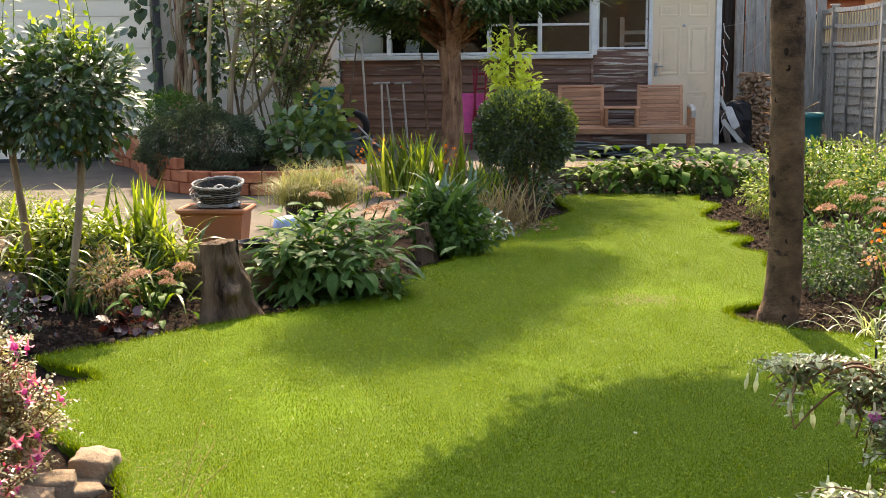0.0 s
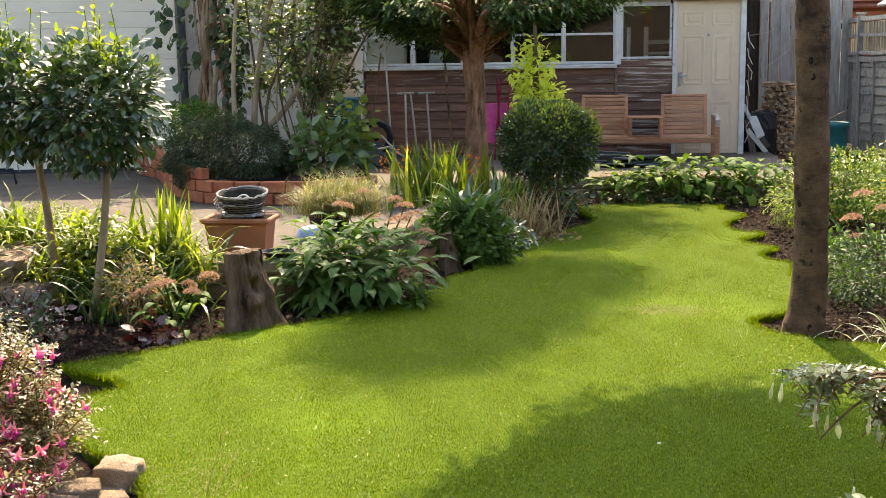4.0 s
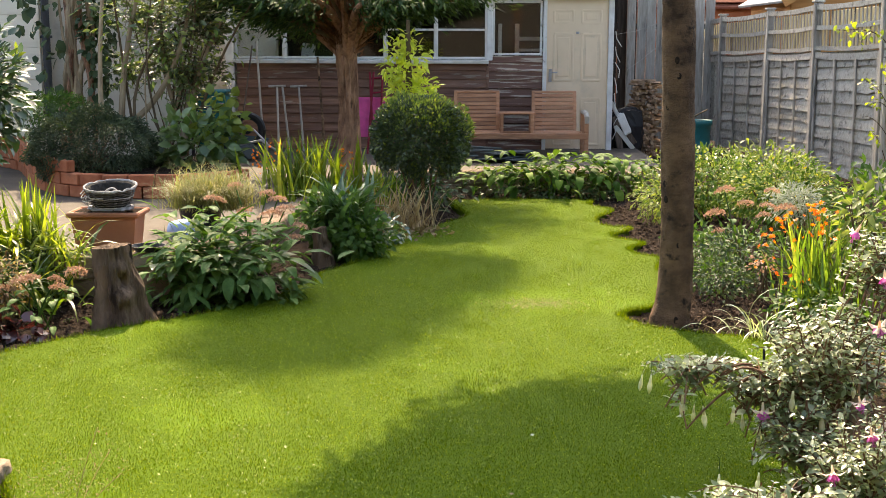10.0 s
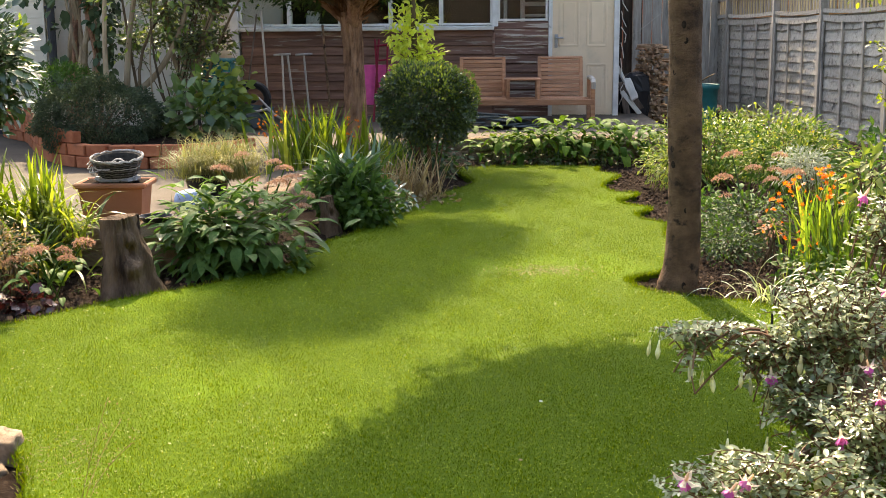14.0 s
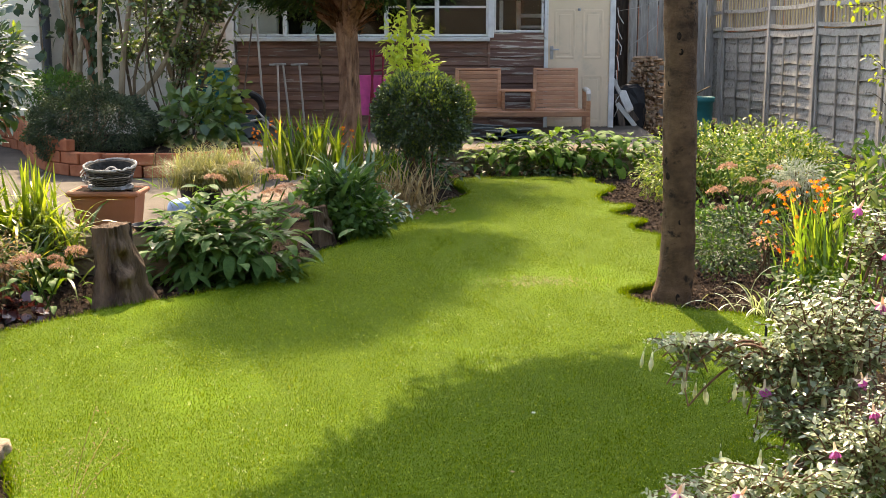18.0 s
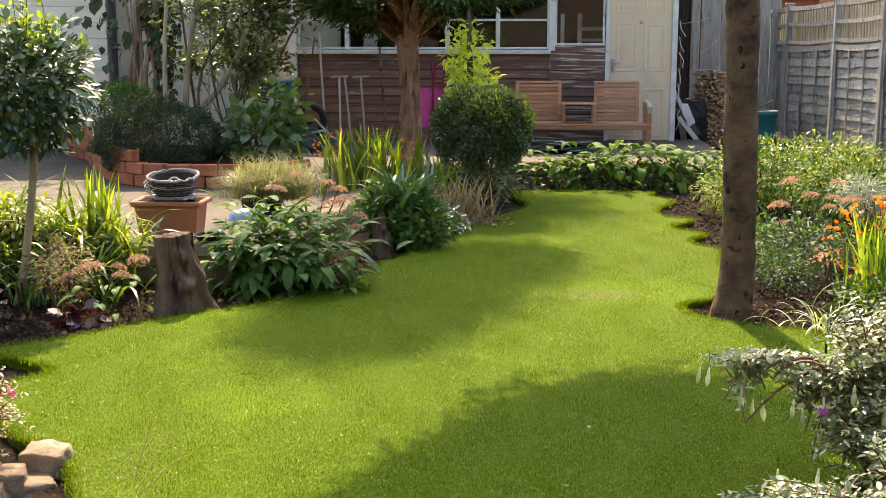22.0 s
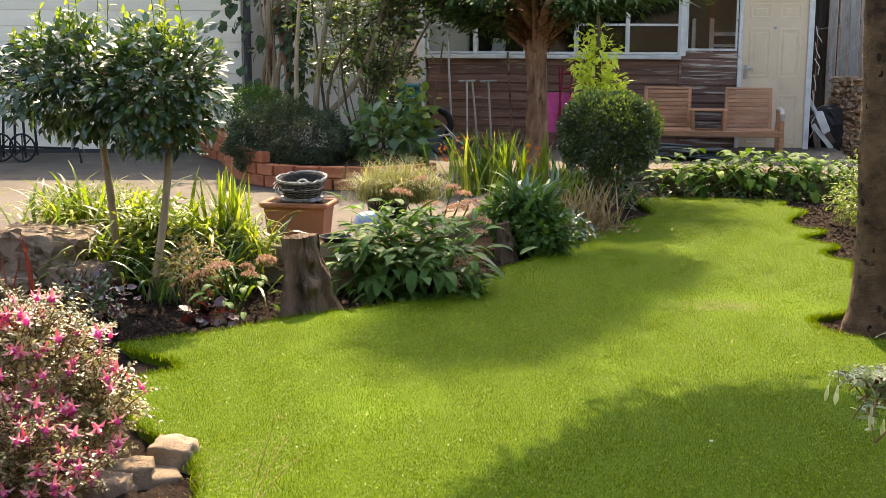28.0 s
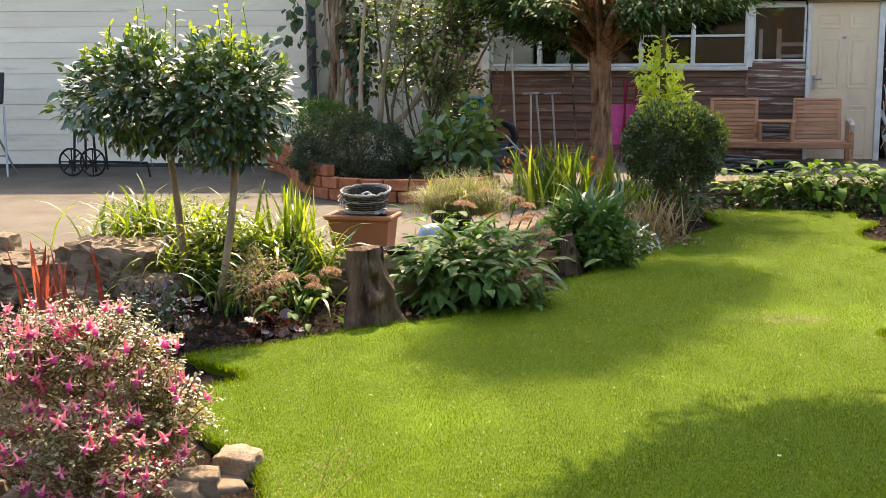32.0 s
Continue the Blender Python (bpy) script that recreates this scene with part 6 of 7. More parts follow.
comfrey()
sedum((-1.45, 8.35, -.05), [(-1.73, 8.5, .44), (-1.36, 8.5, .49), (-1.21, 8.3, .40), (-1.5, 8.4, .38), (-1.28, 8.45, .45), (-1.1, 8.2, .30), (-1.12, 8.15, .22), (-1.6, 8.6, .53), (-1.3, 8.35, .36)],
      "tall sedum with faded pink-brown flower heads", 95, .07, 40, group="sedums")
bush("leafy_clump", (-.9, 8.9, -.05), [((-.9, 8.95, .22), (.30, .2, .24), 1300, .062, .7, L_BROAD, LEAF, .3), ((-.75, 8.75, .12), (.26, .18, .17), 700, .055, .7, L_MID, LEAF, .3), ((-.6, 9.3, .1), (.2, .25, .13), 420, .05, .7, L_GLOSSY, LEAF, .3)], "dense low clump of rounded green leaves", "plant", 96, 6)
strap_plant("dark_iris", (-.86, 8.95, .1), 84, .62, .044, L_DSTRAP, "blue-green sword leaves bending over the lawn's edge", 97, spread=.09, arch=(.6, 2.2), lean=26)


def crocosmia(at, n, L, tops, seed, label, W=.022, sp=.12):
    ob = thing("crocosmia_clump", at, label, "plant", "crocosmias")
    straps(ob, "leaf", at, n, L, W, L_CROCO if at[0] > 0 else L_STRAP, seed, spread=sp, arch=(.15, 1.0), lean=14)
    rng = random.Random(seed)
    petal = Geo()
    for k in range(6):
        q = Matrix.Rotation(k * math.pi / 3, 3, "Z")
        petal.add([q @ Vector(p) for p in ((0, 0, 0), (.008, .004, .010), (.019, 0, .010), (.008, -.004, .010))], [(0, 3, 2, 1)])
    fm = petal.mesh("flower", P_ORANGE)
    for x, y, z in tops:
        e = Vector((x, y, z))
        b = Vector((at[0] + rng.gauss(0, .05), at[1] + rng.gauss(0, .05), at[2]))
        part("flower_stem", Geo().tube(bez(b, b.lerp(e, .6) + Vector((0, 0, .1)), e, 6), .0035, 4), L_STRAP, ob)
        for j in range(rng.randint(5, 8)):
            put("flower", fm, ob, pose(x + rng.uniform(-.06, .06), y + rng.uniform(-.04, .04), z + rng.uniform(-.06, .03), rng.uniform(-70, 70), rng.uniform(-70, 70), rng.uniform(0, 360)))
    return ob


crocosmia((-1.33, 10.7, .08), 160, .68, [(-1.75, 10.6, .62), (-1.68, 10.7, .55), (-1.8, 10.8, .5), (-1.6, 10.6, .66), (-1.45, 10.75, .6), (-1.0, 10.8, .58), (-1.02, 10.75, .45), (-1.7, 10.6, .45)], 101,
          "upright yellow-green crocosmia with orange flowers by the conifer", .034, .17)
strap_plant("yellow_iris", (-.8, 10.9, .0), 95, .58, .028, L_STRAP, "yellowing sword leaves behind the clipped ball", 102, spread=.12, arch=(.3, 1.4), lean=20)
strap_plant("dry_stalks", (-.47, 10.08, -.03), 190, .48, .013, L_STALK, "dry straw-coloured dead stalks under the clipped ball", 103, spread=.13, arch=(.3, 2.0), lean=42, sy=.08)
bush("mulch_weeds", (-.25, 9.9, -.05), [((-.35, 9.9, -.01), (.34, .42, .05), 520, .045, .6, L_DRY, LEAF, .1)], "dry leaf litter round the clipped ball", "litter", 104, 0)

# dark plants added to darken the bright patio strip behind the ball
bush("dark_filler_plants", (-.4, 11.5, -.05), [((-.45, 11.55, .12), (.5, .28, .2), 900, .06, .6, L_DARK, LEAF, .2), ((-.5, 11.4, .2), (.4, .2, .16), 260, .06, .5, L_MID, LEAF, .2)], "dark leafy filler plants added behind the clipped ball", "plant", 105, 4)

# ---------------------------------------------------------------- far border


def far_border():
    for i, (x, y, n, L) in enumerate(((.55, 12.5, 34, .22), (.95, 12.55, 40, .24), (1.35, 12.5, 40, .24), (1.75, 12.6, 30, .22), (.3, 12.45, 14, .16))):
        ob = thing("broad_leaf_plant", (x, y, -.05), "low broad-leaved light green plant beyond the lawn", "plant", "broad-leaved border plants")
        leaf_clump(ob, (x, y, .0), n + 34, L, L * .40, L_BED, 110 + i, .16, .11, (8, 66), .85, .75, .2)
    bush("ground_cover", (1.1, 12.35, -.05), [((1.0, 12.4, .03), (.9, .2, .1), 700, .05, .6, L_DARK, LEAF, .2)], "dark low ground cover beyond the lawn", "plant", 116, 0)


far_border()

# ---------------------------------------------------------------- right border
bush("lime_bush", (2.2, 11.2, -.05), [((2.2, 11.2, .3), (.55, .5, .33), 2300, .042, .42, L_LIME, LEAF, .3), ((1.8, 10.6, .2), (.3, .4, .22), 900, .045, .35, L_LIME, LEAF, .3), ((2.3, 11.0, .3), (.55, .5, .3), 1500, .055, .45, L_BED, LEAF, .3), ((2.3, 11.0, .42), (.5, .45, .22), 90, .028, .8, P_WHITE, KITE, .7)], "loose yellow-green leafy bush beside the path of soil", "shrub", 121, 12)
bush("lime_bush", (2.7, 10.2, -.05), [((2.75, 10.2, .3), (.5, .45, .32), 2300, .04, .42, L_LIME, LEAF, .3), ((2.7, 10.1, .34), (.5, .45, .3), 1500, .05, .45, L_BED, LEAF, .3), ((2.7, 10.0, .45), (.4, .4, .2), 70, .028, .8, P_YELLOW, KITE, .7)], "loose yellow-green leafy bush against the fence", "shrub", 122, 12)
bush("lime_bush", (3.2, 12.2, -.05), [((3.1, 12.4, .25), (.6, .6, .3), 1500, .06, .5, L_LIME, LEAF, .3)], "sunlit lime-green bush by the fence post", "shrub", 123, 10)
bush("silver_bush", (2.55, 9.0, -.05), [((2.5, 9.0, .38), (.22, .2, .16), 1100, .045, .18, L_SILVER, KITE, .1)], "small bush of feathery silver-grey foliage", "shrub", 124, 8)
sedum((2.05, 8.8, -.05), [(1.85, 8.7, .33), (2.02, 8.5, .43), (2.2, 8.6, .40), (2.12, 8.4, .36), (1.72, 9.2, .38), (1.65, 9.6, .42), (2.3, 8.9, .47), (1.8, 8.3, .26), (2.0, 9.1, .45), (2.25, 8.3, .42)], "sedum with dusty pink heads in the fence border", 125, .07, 40, group="sedums")
bush("grey_bush", (1.95, 8.2, -.05), [((1.95, 8.15, .13), (.35, .3, .2), 620, .045, .4, L_DARK, LEAF, .2), ((1.98, 8.15, .15), (.36, .3, .21), 480, .045, .4, L_MID, LEAF, .2), ((1.75, 7.6, .07), (.26, .3, .12), 600, .026, .55, L_DARK, KITE, .2)], "low small-leaved grey-green shrub by the tree", "shrub", 126, 6)
crocosmia((2.17, 7.1, -.04), 100, .62, [(1.78, 7.0, .3), (1.82, 7.1, .42), (1.95, 7.1, .54), (2.02, 7.0, .6), (2.1, 7.05, .62), (2.05, 6.95, .5), (1.9, 7.0, .22), (2.18, 7.1, .55), (1.9, 7.1, .5), (1.98, 6.9, .2), (2.15, 7.0, .45), (2.0, 7.05, .4)], 127,
          "crocosmia with bright orange flowers in the fence border", .019, .13)
bush("small_leaved_shrub", (1.6, 7.6, -.05), [((1.62, 7.6, .1), (.2, .5, .14), 700, .03, .55, L_DARK, KITE, .2), ((1.6, 7.6, .11), (.2, .5, .14), 350, .03, .55, L_MID, KITE, .2), ((1.7, 8.6, .12), (.2, .6, .15), 900, .04, .5, L_MID, LEAF, .2)], "low spreading small-leaved shrub beside the tree", "shrub", 141, 6)
bush("low_cover", (2.3, 6.0, -.05), [((2.25, 6.0, .08), (.5, .6, .16), 1100, .045, .5, L_MID, LEAF, .2), ((1.85, 5.6, .04), (.25, .5, .1), 500, .04, .4, L_DRY, LEAF, .2)], "low green ground cover in the fence border", "plant", 143, 4)
bush("small_red_plant", (1.85, 7.4, -.05), [((1.88, 7.4, .2), (.08, .08, .06), 60, .03, .7, P_SEDUM, KITE, .2)], "small reddish flowering plant", "plant", 128, 4)
strap_plant("white_edged_grass", (1.62, 6.5, -.05), 30, .36, .012, L_VARIEG, "white-edged grassy plant near the tree", 129, spread=.07, arch=(1.7, 2.7), lean=62)
bush("green_mound", (1.95, 6.75, -.05), [((1.98, 6.75, .08), (.25, .2, .14), 500, .04, .6, L_MID, LEAF, .3)], "low green mound by the crocosmia", "plant", 130, 4)
bush("pale_leaf_shrub", (2.45, 7.3, -.05), [((2.4, 7.2, .5), (.22, .25, .3), 160, .1, .35, L_LIME, LEAF, .2)], "tall pale-leaved shrub behind the fuchsia", "shrub", 131, 8)
for i, (x, y) in enumerate(((3.0, 8.4), (3.3, 7.0), (3.0, 5.8))):
    bush("border_shrub", (x, y, -.05), [((x, y, .35), (.5, .5, .38), 1200, .07, .45, L_MID, LEAF, .3)], "leafy green shrub in the fence border", "shrub", 132 + i, 8)


# ---------------------------------------------------------------- fuchsias
def fuchsia_flower(long=1.0, bud=False):
    """Hanging flower meshes: tube and sepals, skirt of petals, stamens."""
    sep, cor = Geo(), Geo()
    sep.tube([(.003, 0, .022), (.001, 0, .01), (0, 0, 0)], [.0007, .0008, .001], 4)
    sep.tube([(0, 0, 0), (0, 0, -.012), (0, 0, -.026)], [.0025, .004, .0055], 7)
    if bud:
        sep.lathe((0, 0, -.026), [(.0055, 0), (.0085, -.012), (.008, -.024), (.004, -.036), (.0005, -.042)], 8)
        return sep, None
    for k in range(4):
        q = Matrix.Rotation(k * math.pi / 2 + .4, 3, "Z")
        sep.add([q @ Vector(p) for p in ((.004, -.004, -.026), (.004, .004, -.026), (.020, .009, -.033), (.020, -.009, -.033), (.042, 0, -.020), (.020, 0, -.028))],
                [(0, 1, 5), (1, 2, 5), (0, 5, 3), (3, 5, 4), (5, 2, 4)])
    cor.lathe((0, 0, -.026), [(.005, 0), (.010, -.008), (.0125, -.016), (.0105, -.020)], 8)
    for k in range(5):
        a = k * 1.26
        cor.tube([(0, 0, -.04), (.006 * math.cos(a), .006 * math.sin(a), -.066)], .0007, 3)
    return sep, cor


def ruffled_skirt(seed):
    """The full, many-petalled skirt of a double flower."""
    rng, g = random.Random(seed), Geo()
    for k in range(22):
        q = Matrix.Rotation(k * 2.4, 3, "Z")
        o, w, h = rng.uniform(.006, .019), rng.uniform(.006, .010), rng.uniform(.018, .026)
        g.add([q @ Vector(p) for p in ((.003, -.002, -.024), (.003, .002, -.024), (o * .8, w, -.026 - h * .6), (o * .8, -w, -.026 - h * .6), (o * 1.1, w * .7, -.026 - h), (o, 0, -.024 - h * .9), (o * 1.1, -w * .7, -.026 - h))],
              [(0, 1, 2, 3), (3, 2, 4, 5), (3, 5, 6)])
    for k in range(5):
        g.tube([(0, 0, -.04), (.005 * math.cos(k * 1.26), .005 * math.sin(k * 1.26), -.066)], .0007, 3)
    return g


def fuchsia(name, at, blobs, leaf, lsize, sep_mat, cor_mat, places, buds, label, seed, wide=.5, scale=1.0, bloom=1.0, level=.28, double=False, length=.16, hang=0):
    """A fuchsia: leafy shoots, with flowers and buds at the places given and, for hang, under the outer tips."""
    ob = thing(name, at, label, "shrub")
    nr, rng = np.random.RandomState(seed), random.Random(seed)
    tips = shoots(ob, nr, rng, at, blobs, leaf, lsize, wide, M_REDTWIG, length, .62, level)
    outer = [e for e, w in tips if w.y < .35]
    rng.shuffle(outer)
    places = list(places) + [(e.x + rng.gauss(0, .012), e.y - .012, e.z - .012) for e in outer[:hang]]
    s0, c0 = fuchsia_flower()
    if double:
        c0 = ruffled_skirt(seed)
    sm, cm = s0.mesh("flower", sep_mat), c0.mesh("corolla", cor_mat)
    bm_ = fuchsia_flower(bud=True)[0].mesh("bud", P_WHITE if double else sep_mat, True)
    stalk = Geo().tube([(0, 0, 0), (.003, .002, .025), (.012, .008, .05), (.03, .02, .058)], [.0011, .001, .0009, .0008], 4).mesh("stalk", L_MID)
    for i, (x, y, z) in enumerate(places):
        s = bloom * scale * rng.uniform(.8, 1.15)
        m = pose(x, y, z, rng.uniform(-35, 35), rng.uniform(-35, 35), rng.uniform(0, 360)) @ Matrix.Diagonal((s, s, s, 1))
        f = put("flower", sm, ob, m)
        put("corolla", cm, f)
        put("stalk", stalk, f)
    for x, y, z in buds:
        s = scale * rng.uniform(.8, 1.15)
        b = put("bud", bm_, ob, pose(x, y, z, rng.uniform(-8, 8), rng.uniform(-8, 8), rng.uniform(0, 360)) @ Matrix.Diagonal((s, s, s, 1)))
        put("stalk", stalk, b)
    return ob


def pink_fuchsia():
    blobs = [((-2.25, 4.05, .42), (.36, .3, .25), 290), ((-1.96, 4.02, .22), (.23, .22, .24), 180), ((-2.5, 4.0, .32), (.35, .3, .34), 170), ((-2.18, 3.72, .17), (.38, .2, .22), 120), ((-2.05, 3.66, .12), (.36, .14, .16), 90)]
    fuchsia("pink_fuchsia", (-2.2, 4.1, -.05), blobs, L_FUCHSIA, .030, P_PINK, P_MAGENTA, [], [], "fuchsia bush covered in hanging pink and magenta flowers", 142, .5, 1.02, 1.0, .27, False, .15, 200)


pink_fuchsia()


def white_fuchsia():
    rng = random.Random(151)
    blobs = [((1.30, 4.15, .42), (.27, .25, .27), 200), ((1.46, 4.2, .78), (.12, .15, .16), 40), ((.90, 3.42, .16), (.37, .18, .11), 130), ((1.34, 3.72, .18), (.31, .23, .23), 125),
             ((.80, 4.05, .46), (.23, .08, .035), 40, (1.06, 4.08, .42)), ((1.04, 4.06, .40), (.18, .13, .08), 60, (1.2, 4.1, .34)), ((1.16, 3.98, .24), (.19, .2, .18), 80)]
    pl = [(1.02, 3.95, .36), (1.37, 3.88, .66), (1.33, 4.0, .96), (1.36, 3.8, .33), (1.31, 3.86, .41), (1.39, 3.92, .82), (.745, 3.2, .25), (.79, 3.2, .275), (1.27, 3.62, .38), (.62, 3.25, .26), (1.12, 3.5, .3)]
    buds = [(.62, 4.0, .44), (.65, 4.0, .44), (.76, 4.0, .37), (.80, 4.0, .33), (.83, 4.0, .33), (.93, 3.98, .34), (.96, 3.98, .31), (1.02, 3.98, .27), (1.12, 3.95, .4), (1.3, 3.95, .36), (1.34, 4.0, .42), (1.22, 3.95, .33),
            (1.46, 4.0, .85), (1.5, 4.02, .8), (1.42, 3.98, .92), (1.55, 4.0, .7), (1.15, 3.8, .12), (1.2, 3.8, .1), (.85, 3.8, .16), (.97, 3.76, .18), (1.4, 3.9, .25), (1.5, 3.95, .45)]
    ob = fuchsia("white_fuchsia", (1.3, 4.25, -.05), blobs, L_PALEFUCHSIA, .043, P_BLUSH, P_LILAC, pl, buds, "trailing fuchsia with white buds, purple flowers and leaves paled for sun glints", 152, .48, 1.08, 1.0, .27, True, .17)
    part("cane", Geo().tube([(1.19, 4.6, -.05), (1.185, 4.6, .38)], .005, 6), M_BLACK, ob, "thin black support cane")
    part("cane", Geo().tube([(1.33, 4.05, -.05), (1.36, 4.02, .42)], .012, 8), M_STEM, ob, "pale wooden support cane")


white_fuchsia()


def stone_ring():
    ob = thing("stone_edging", (-1.9, 4.1, -.05), "low ring of rough sandstone blocks round the fuchsia", "edging")
    for i, (x, y, z, s, rz) in enumerate(((-1.725, 4.17, -.045, (.17, .16, .18), 5), (-1.81, 3.98, -.035, (.17, .16, .12), 20), (-1.86, 3.86, -.05, (.2, .17, .13), 12), (-2.05, 3.8, -.065, (.22, .18, .14), -5),
                                          (-2.3, 3.75, -.065, (.26, .2, .14), 3), (-1.77, 4.02, -.06, (.22, .2, .08), 40), (-2.6, 3.75, -.065, (.28, .2, .15), -4))):
        put("stone", rock(s, 80 + i, .3).mesh("stone", M_STONE, True), ob, pose(x, y, z, 0, 0, rz))


stone_ring()


def thin_reed():
    ob = thing("flower_spike", (-1.2, 3.42, -.05), "thin reddish seed stems rising from the grass", "plant")
    nr = np.random.RandomState(3)
    ps = []
    for k in range(3):
        e = Vector((-1.10 + .035 * k, 3.5, .40 - .07 * k))
        path = bez((-1.2 + .01 * k, 3.42, -.03), (-1.18, 3.44, .15), e, 6)
        part("stem", Geo().tube(path, .0011, 4), L_STALK, ob)
        ps += [np.array(q) + nr.randn(9, 3) * .012 for q in path[3:]]
    p = np.concatenate(ps)
    put("seeds", leaf_mesh("seeds", nr, p, unit(nr.randn(len(p), 3)), .007, .6, P_SEDUM, KITE), ob)["kind"] = "stuff"


thin_reed()

# ---------------------------------------------------------------- by the shed
def bench():
    ob = thing("garden_bench", (.7, 15.3, PZ), "slatted orange-brown wooden twin-seat bench with a middle table", "bench")
    y0 = 15.35
    for a, b in ((-.06, .51), (.92, 1.48)):
        bk = thing("backrest", ((a + b) / 2, y0, .5))
        bk.parent, bk.matrix_parent_inverse = ob, Matrix.Translation(-Vector(ob.location))
        tilt = pose(0, 0, 0, -12)
        for k in range(9):
            z = .49 + k * .05
            part("slat", Geo().box(((a + b) / 2, y0 + (z - .45) * .2, z), (b - a - .07, .018, .046), tilt, .004), M_TEAK, bk)
        part("top_rail", Geo().box(((a + b) / 2, y0 + .10, .935), (b - a, .03, .03), tilt, .006), M_TEAK, bk)
        for x in (a + .02, b - .02):
            part("stile", Geo().box((x, y0 + .05, .70), (.045, .03, .5), tilt, .006), M_TEAK, bk)
        for k in range(6):
            part("seat_slat", Geo().box(((a + b) / 2, y0 - .08 - k * .065, .455), (b - a, .055, .02), None, .004), M_TEAK, ob)
    part("front_rail", Geo().box((.72, y0 - .47, .42), (1.72, .03, .07), None, .006), M_TEAK, ob)
    part("back_rail", Geo().box((.72, y0, .42), (1.66, .03, .06), None, .006), M_TEAK, ob)
    for k in range(5):
        part("table_slat", Geo().box((.715, y0 - .06 - k * .07, .69), (.45, .06, .02), None, .004), M_TEAK, ob)
    for x in (.53, .90):
        part("table_leg", Geo().box((x, y0 - .36, .56), (.04, .04, .26), None, .005), M_TEAK, ob)
        part("table_leg", Geo().box((x, y0 - .04, .56), (.04, .04, .26), None, .005), M_TEAK, ob)
    for x in (-.12, 1.56):
        part("leg", Geo().box((x, y0 - .45, (PZ + .66) / 2), (.055, .055, .66 - PZ), None, .006), M_TEAK, ob)
        part("leg", Geo().box((x, y0 + .02, (PZ + .7) / 2), (.055, .055, .7 - PZ), None, .006), M_TEAK, ob)
        part("armrest", Geo().tube([(x, y0 + .05, .69), (x, y0 - .2, .70), (x, y0 - .42, .69), (x, y0 - .5, .65), (x, y0 - .5, .58)], [.028, .03, .032, .032, .026], 8), M_ASH, ob, "greyed curved armrest")


bench()


def tool(name, foot, top, head, mat, label, r=.014):
    ob = thing(name, foot, label, "garden tool", "leaning garden tools")
    part("handle", Geo().tube([foot, top], r, 8), mat, ob)
    if head == "T":
        d = .11
        part("crossbar", Geo().tube([(top[0] - d, top[1], top[2]), (top[0] + d, top[1], top[2] + .01)], .015, 8), M_FPOST, ob)
    if head == "D":
        part("grip", Geo().tube([(top[0] - .05, top[1], top[2] + .08), (top[0] + .05, top[1], top[2] + .08), (top[0], top[1], top[2]), (top[0] - .05, top[1], top[2] + .08)], .012, 6), M_ASH, ob)
    if head == "rake":
        part("crossbar", Geo().box((top[0], top[1], top[2]), (.36, .03, .03), None, .005), M_STEEL, ob)
        for k in range(10):
            part("tine", Geo().tube([(top[0] - .165 + k * .0367, top[1], top[2]), (top[0] - .165 + k * .0367, top[1] - .06, top[2] - .01)], .004, 5), M_STEEL, ob)
    if head == "broom":
        part("broom_head", Geo().box((top[0], top[1], top[2] + .03), (.28, .06, .05), None, .01), M_ASH, ob)
    return ob


tool("long_pole", (-2.46, 15.3, PZ), (-2.60, 15.75, 1.55), "", M_ASH, "long pale wooden pole leaning on the shed")
tool("long_pole", (-2.82, 15.5, PZ), (-2.66, 15.78, 1.5), "", M_DKWOOD, "thin dark pole leaning on the shed", .011)
tool("garden_fork", (-2.30, 15.5, PZ), (-2.35, 15.78, .98), "T", M_ASH, "upright fork with a wide wooden crossbar")
tool("garden_spade", (-2.16, 15.5, PZ), (-2.28, 15.78, .98), "", M_ASH, "worn spade leaning against the shed")
tool("garden_hoe", (-1.98, 15.5, PZ), (-2.07, 15.78, .98), "T", M_ASH, "upright spade with a short grip leaning on the shed")
tool("broom", (-1.71, 15.5, PZ), (-1.82, 15.78, 1.36), "", M_BARK, "dark broom handle leaning on the shed", .016)


def folding_chair():
    ob = thing("folding_chair", (-1.05, 15.2, PZ), "folded garden chair with a dark red frame and bright pink fabric", "chair")
    part("fabric", Geo().box((-1.1, 15.3, .62), (.42, .015, .5), pose(0, 0, 0, -8), .005), M_PINK, ob)
    for x0, x1 in ((-1.14, -1.07), (-1.06, -1.12), (-.98, -.96)):
        part("frame_tube", Geo().tube([(x0, 15.15, PZ), (x1, 15.35, 1.18)], .014, 8), M_RED, ob)
    part("crossbar", Geo().tube([(-1.1, 15.34, 1.1), (-.78, 15.34, 1.13)], .013, 8), M_RED, ob)
    part("crossbar", Geo().tube([(-1.08, 15.3, .92), (-.72, 15.3, .96)], .012, 8), M_RED, ob)
    part("crossbar", Geo().tube([(-1.05, 15.2, .5), (-.9, 15.2, .66)], .012, 8), M_RED, ob)


folding_chair()


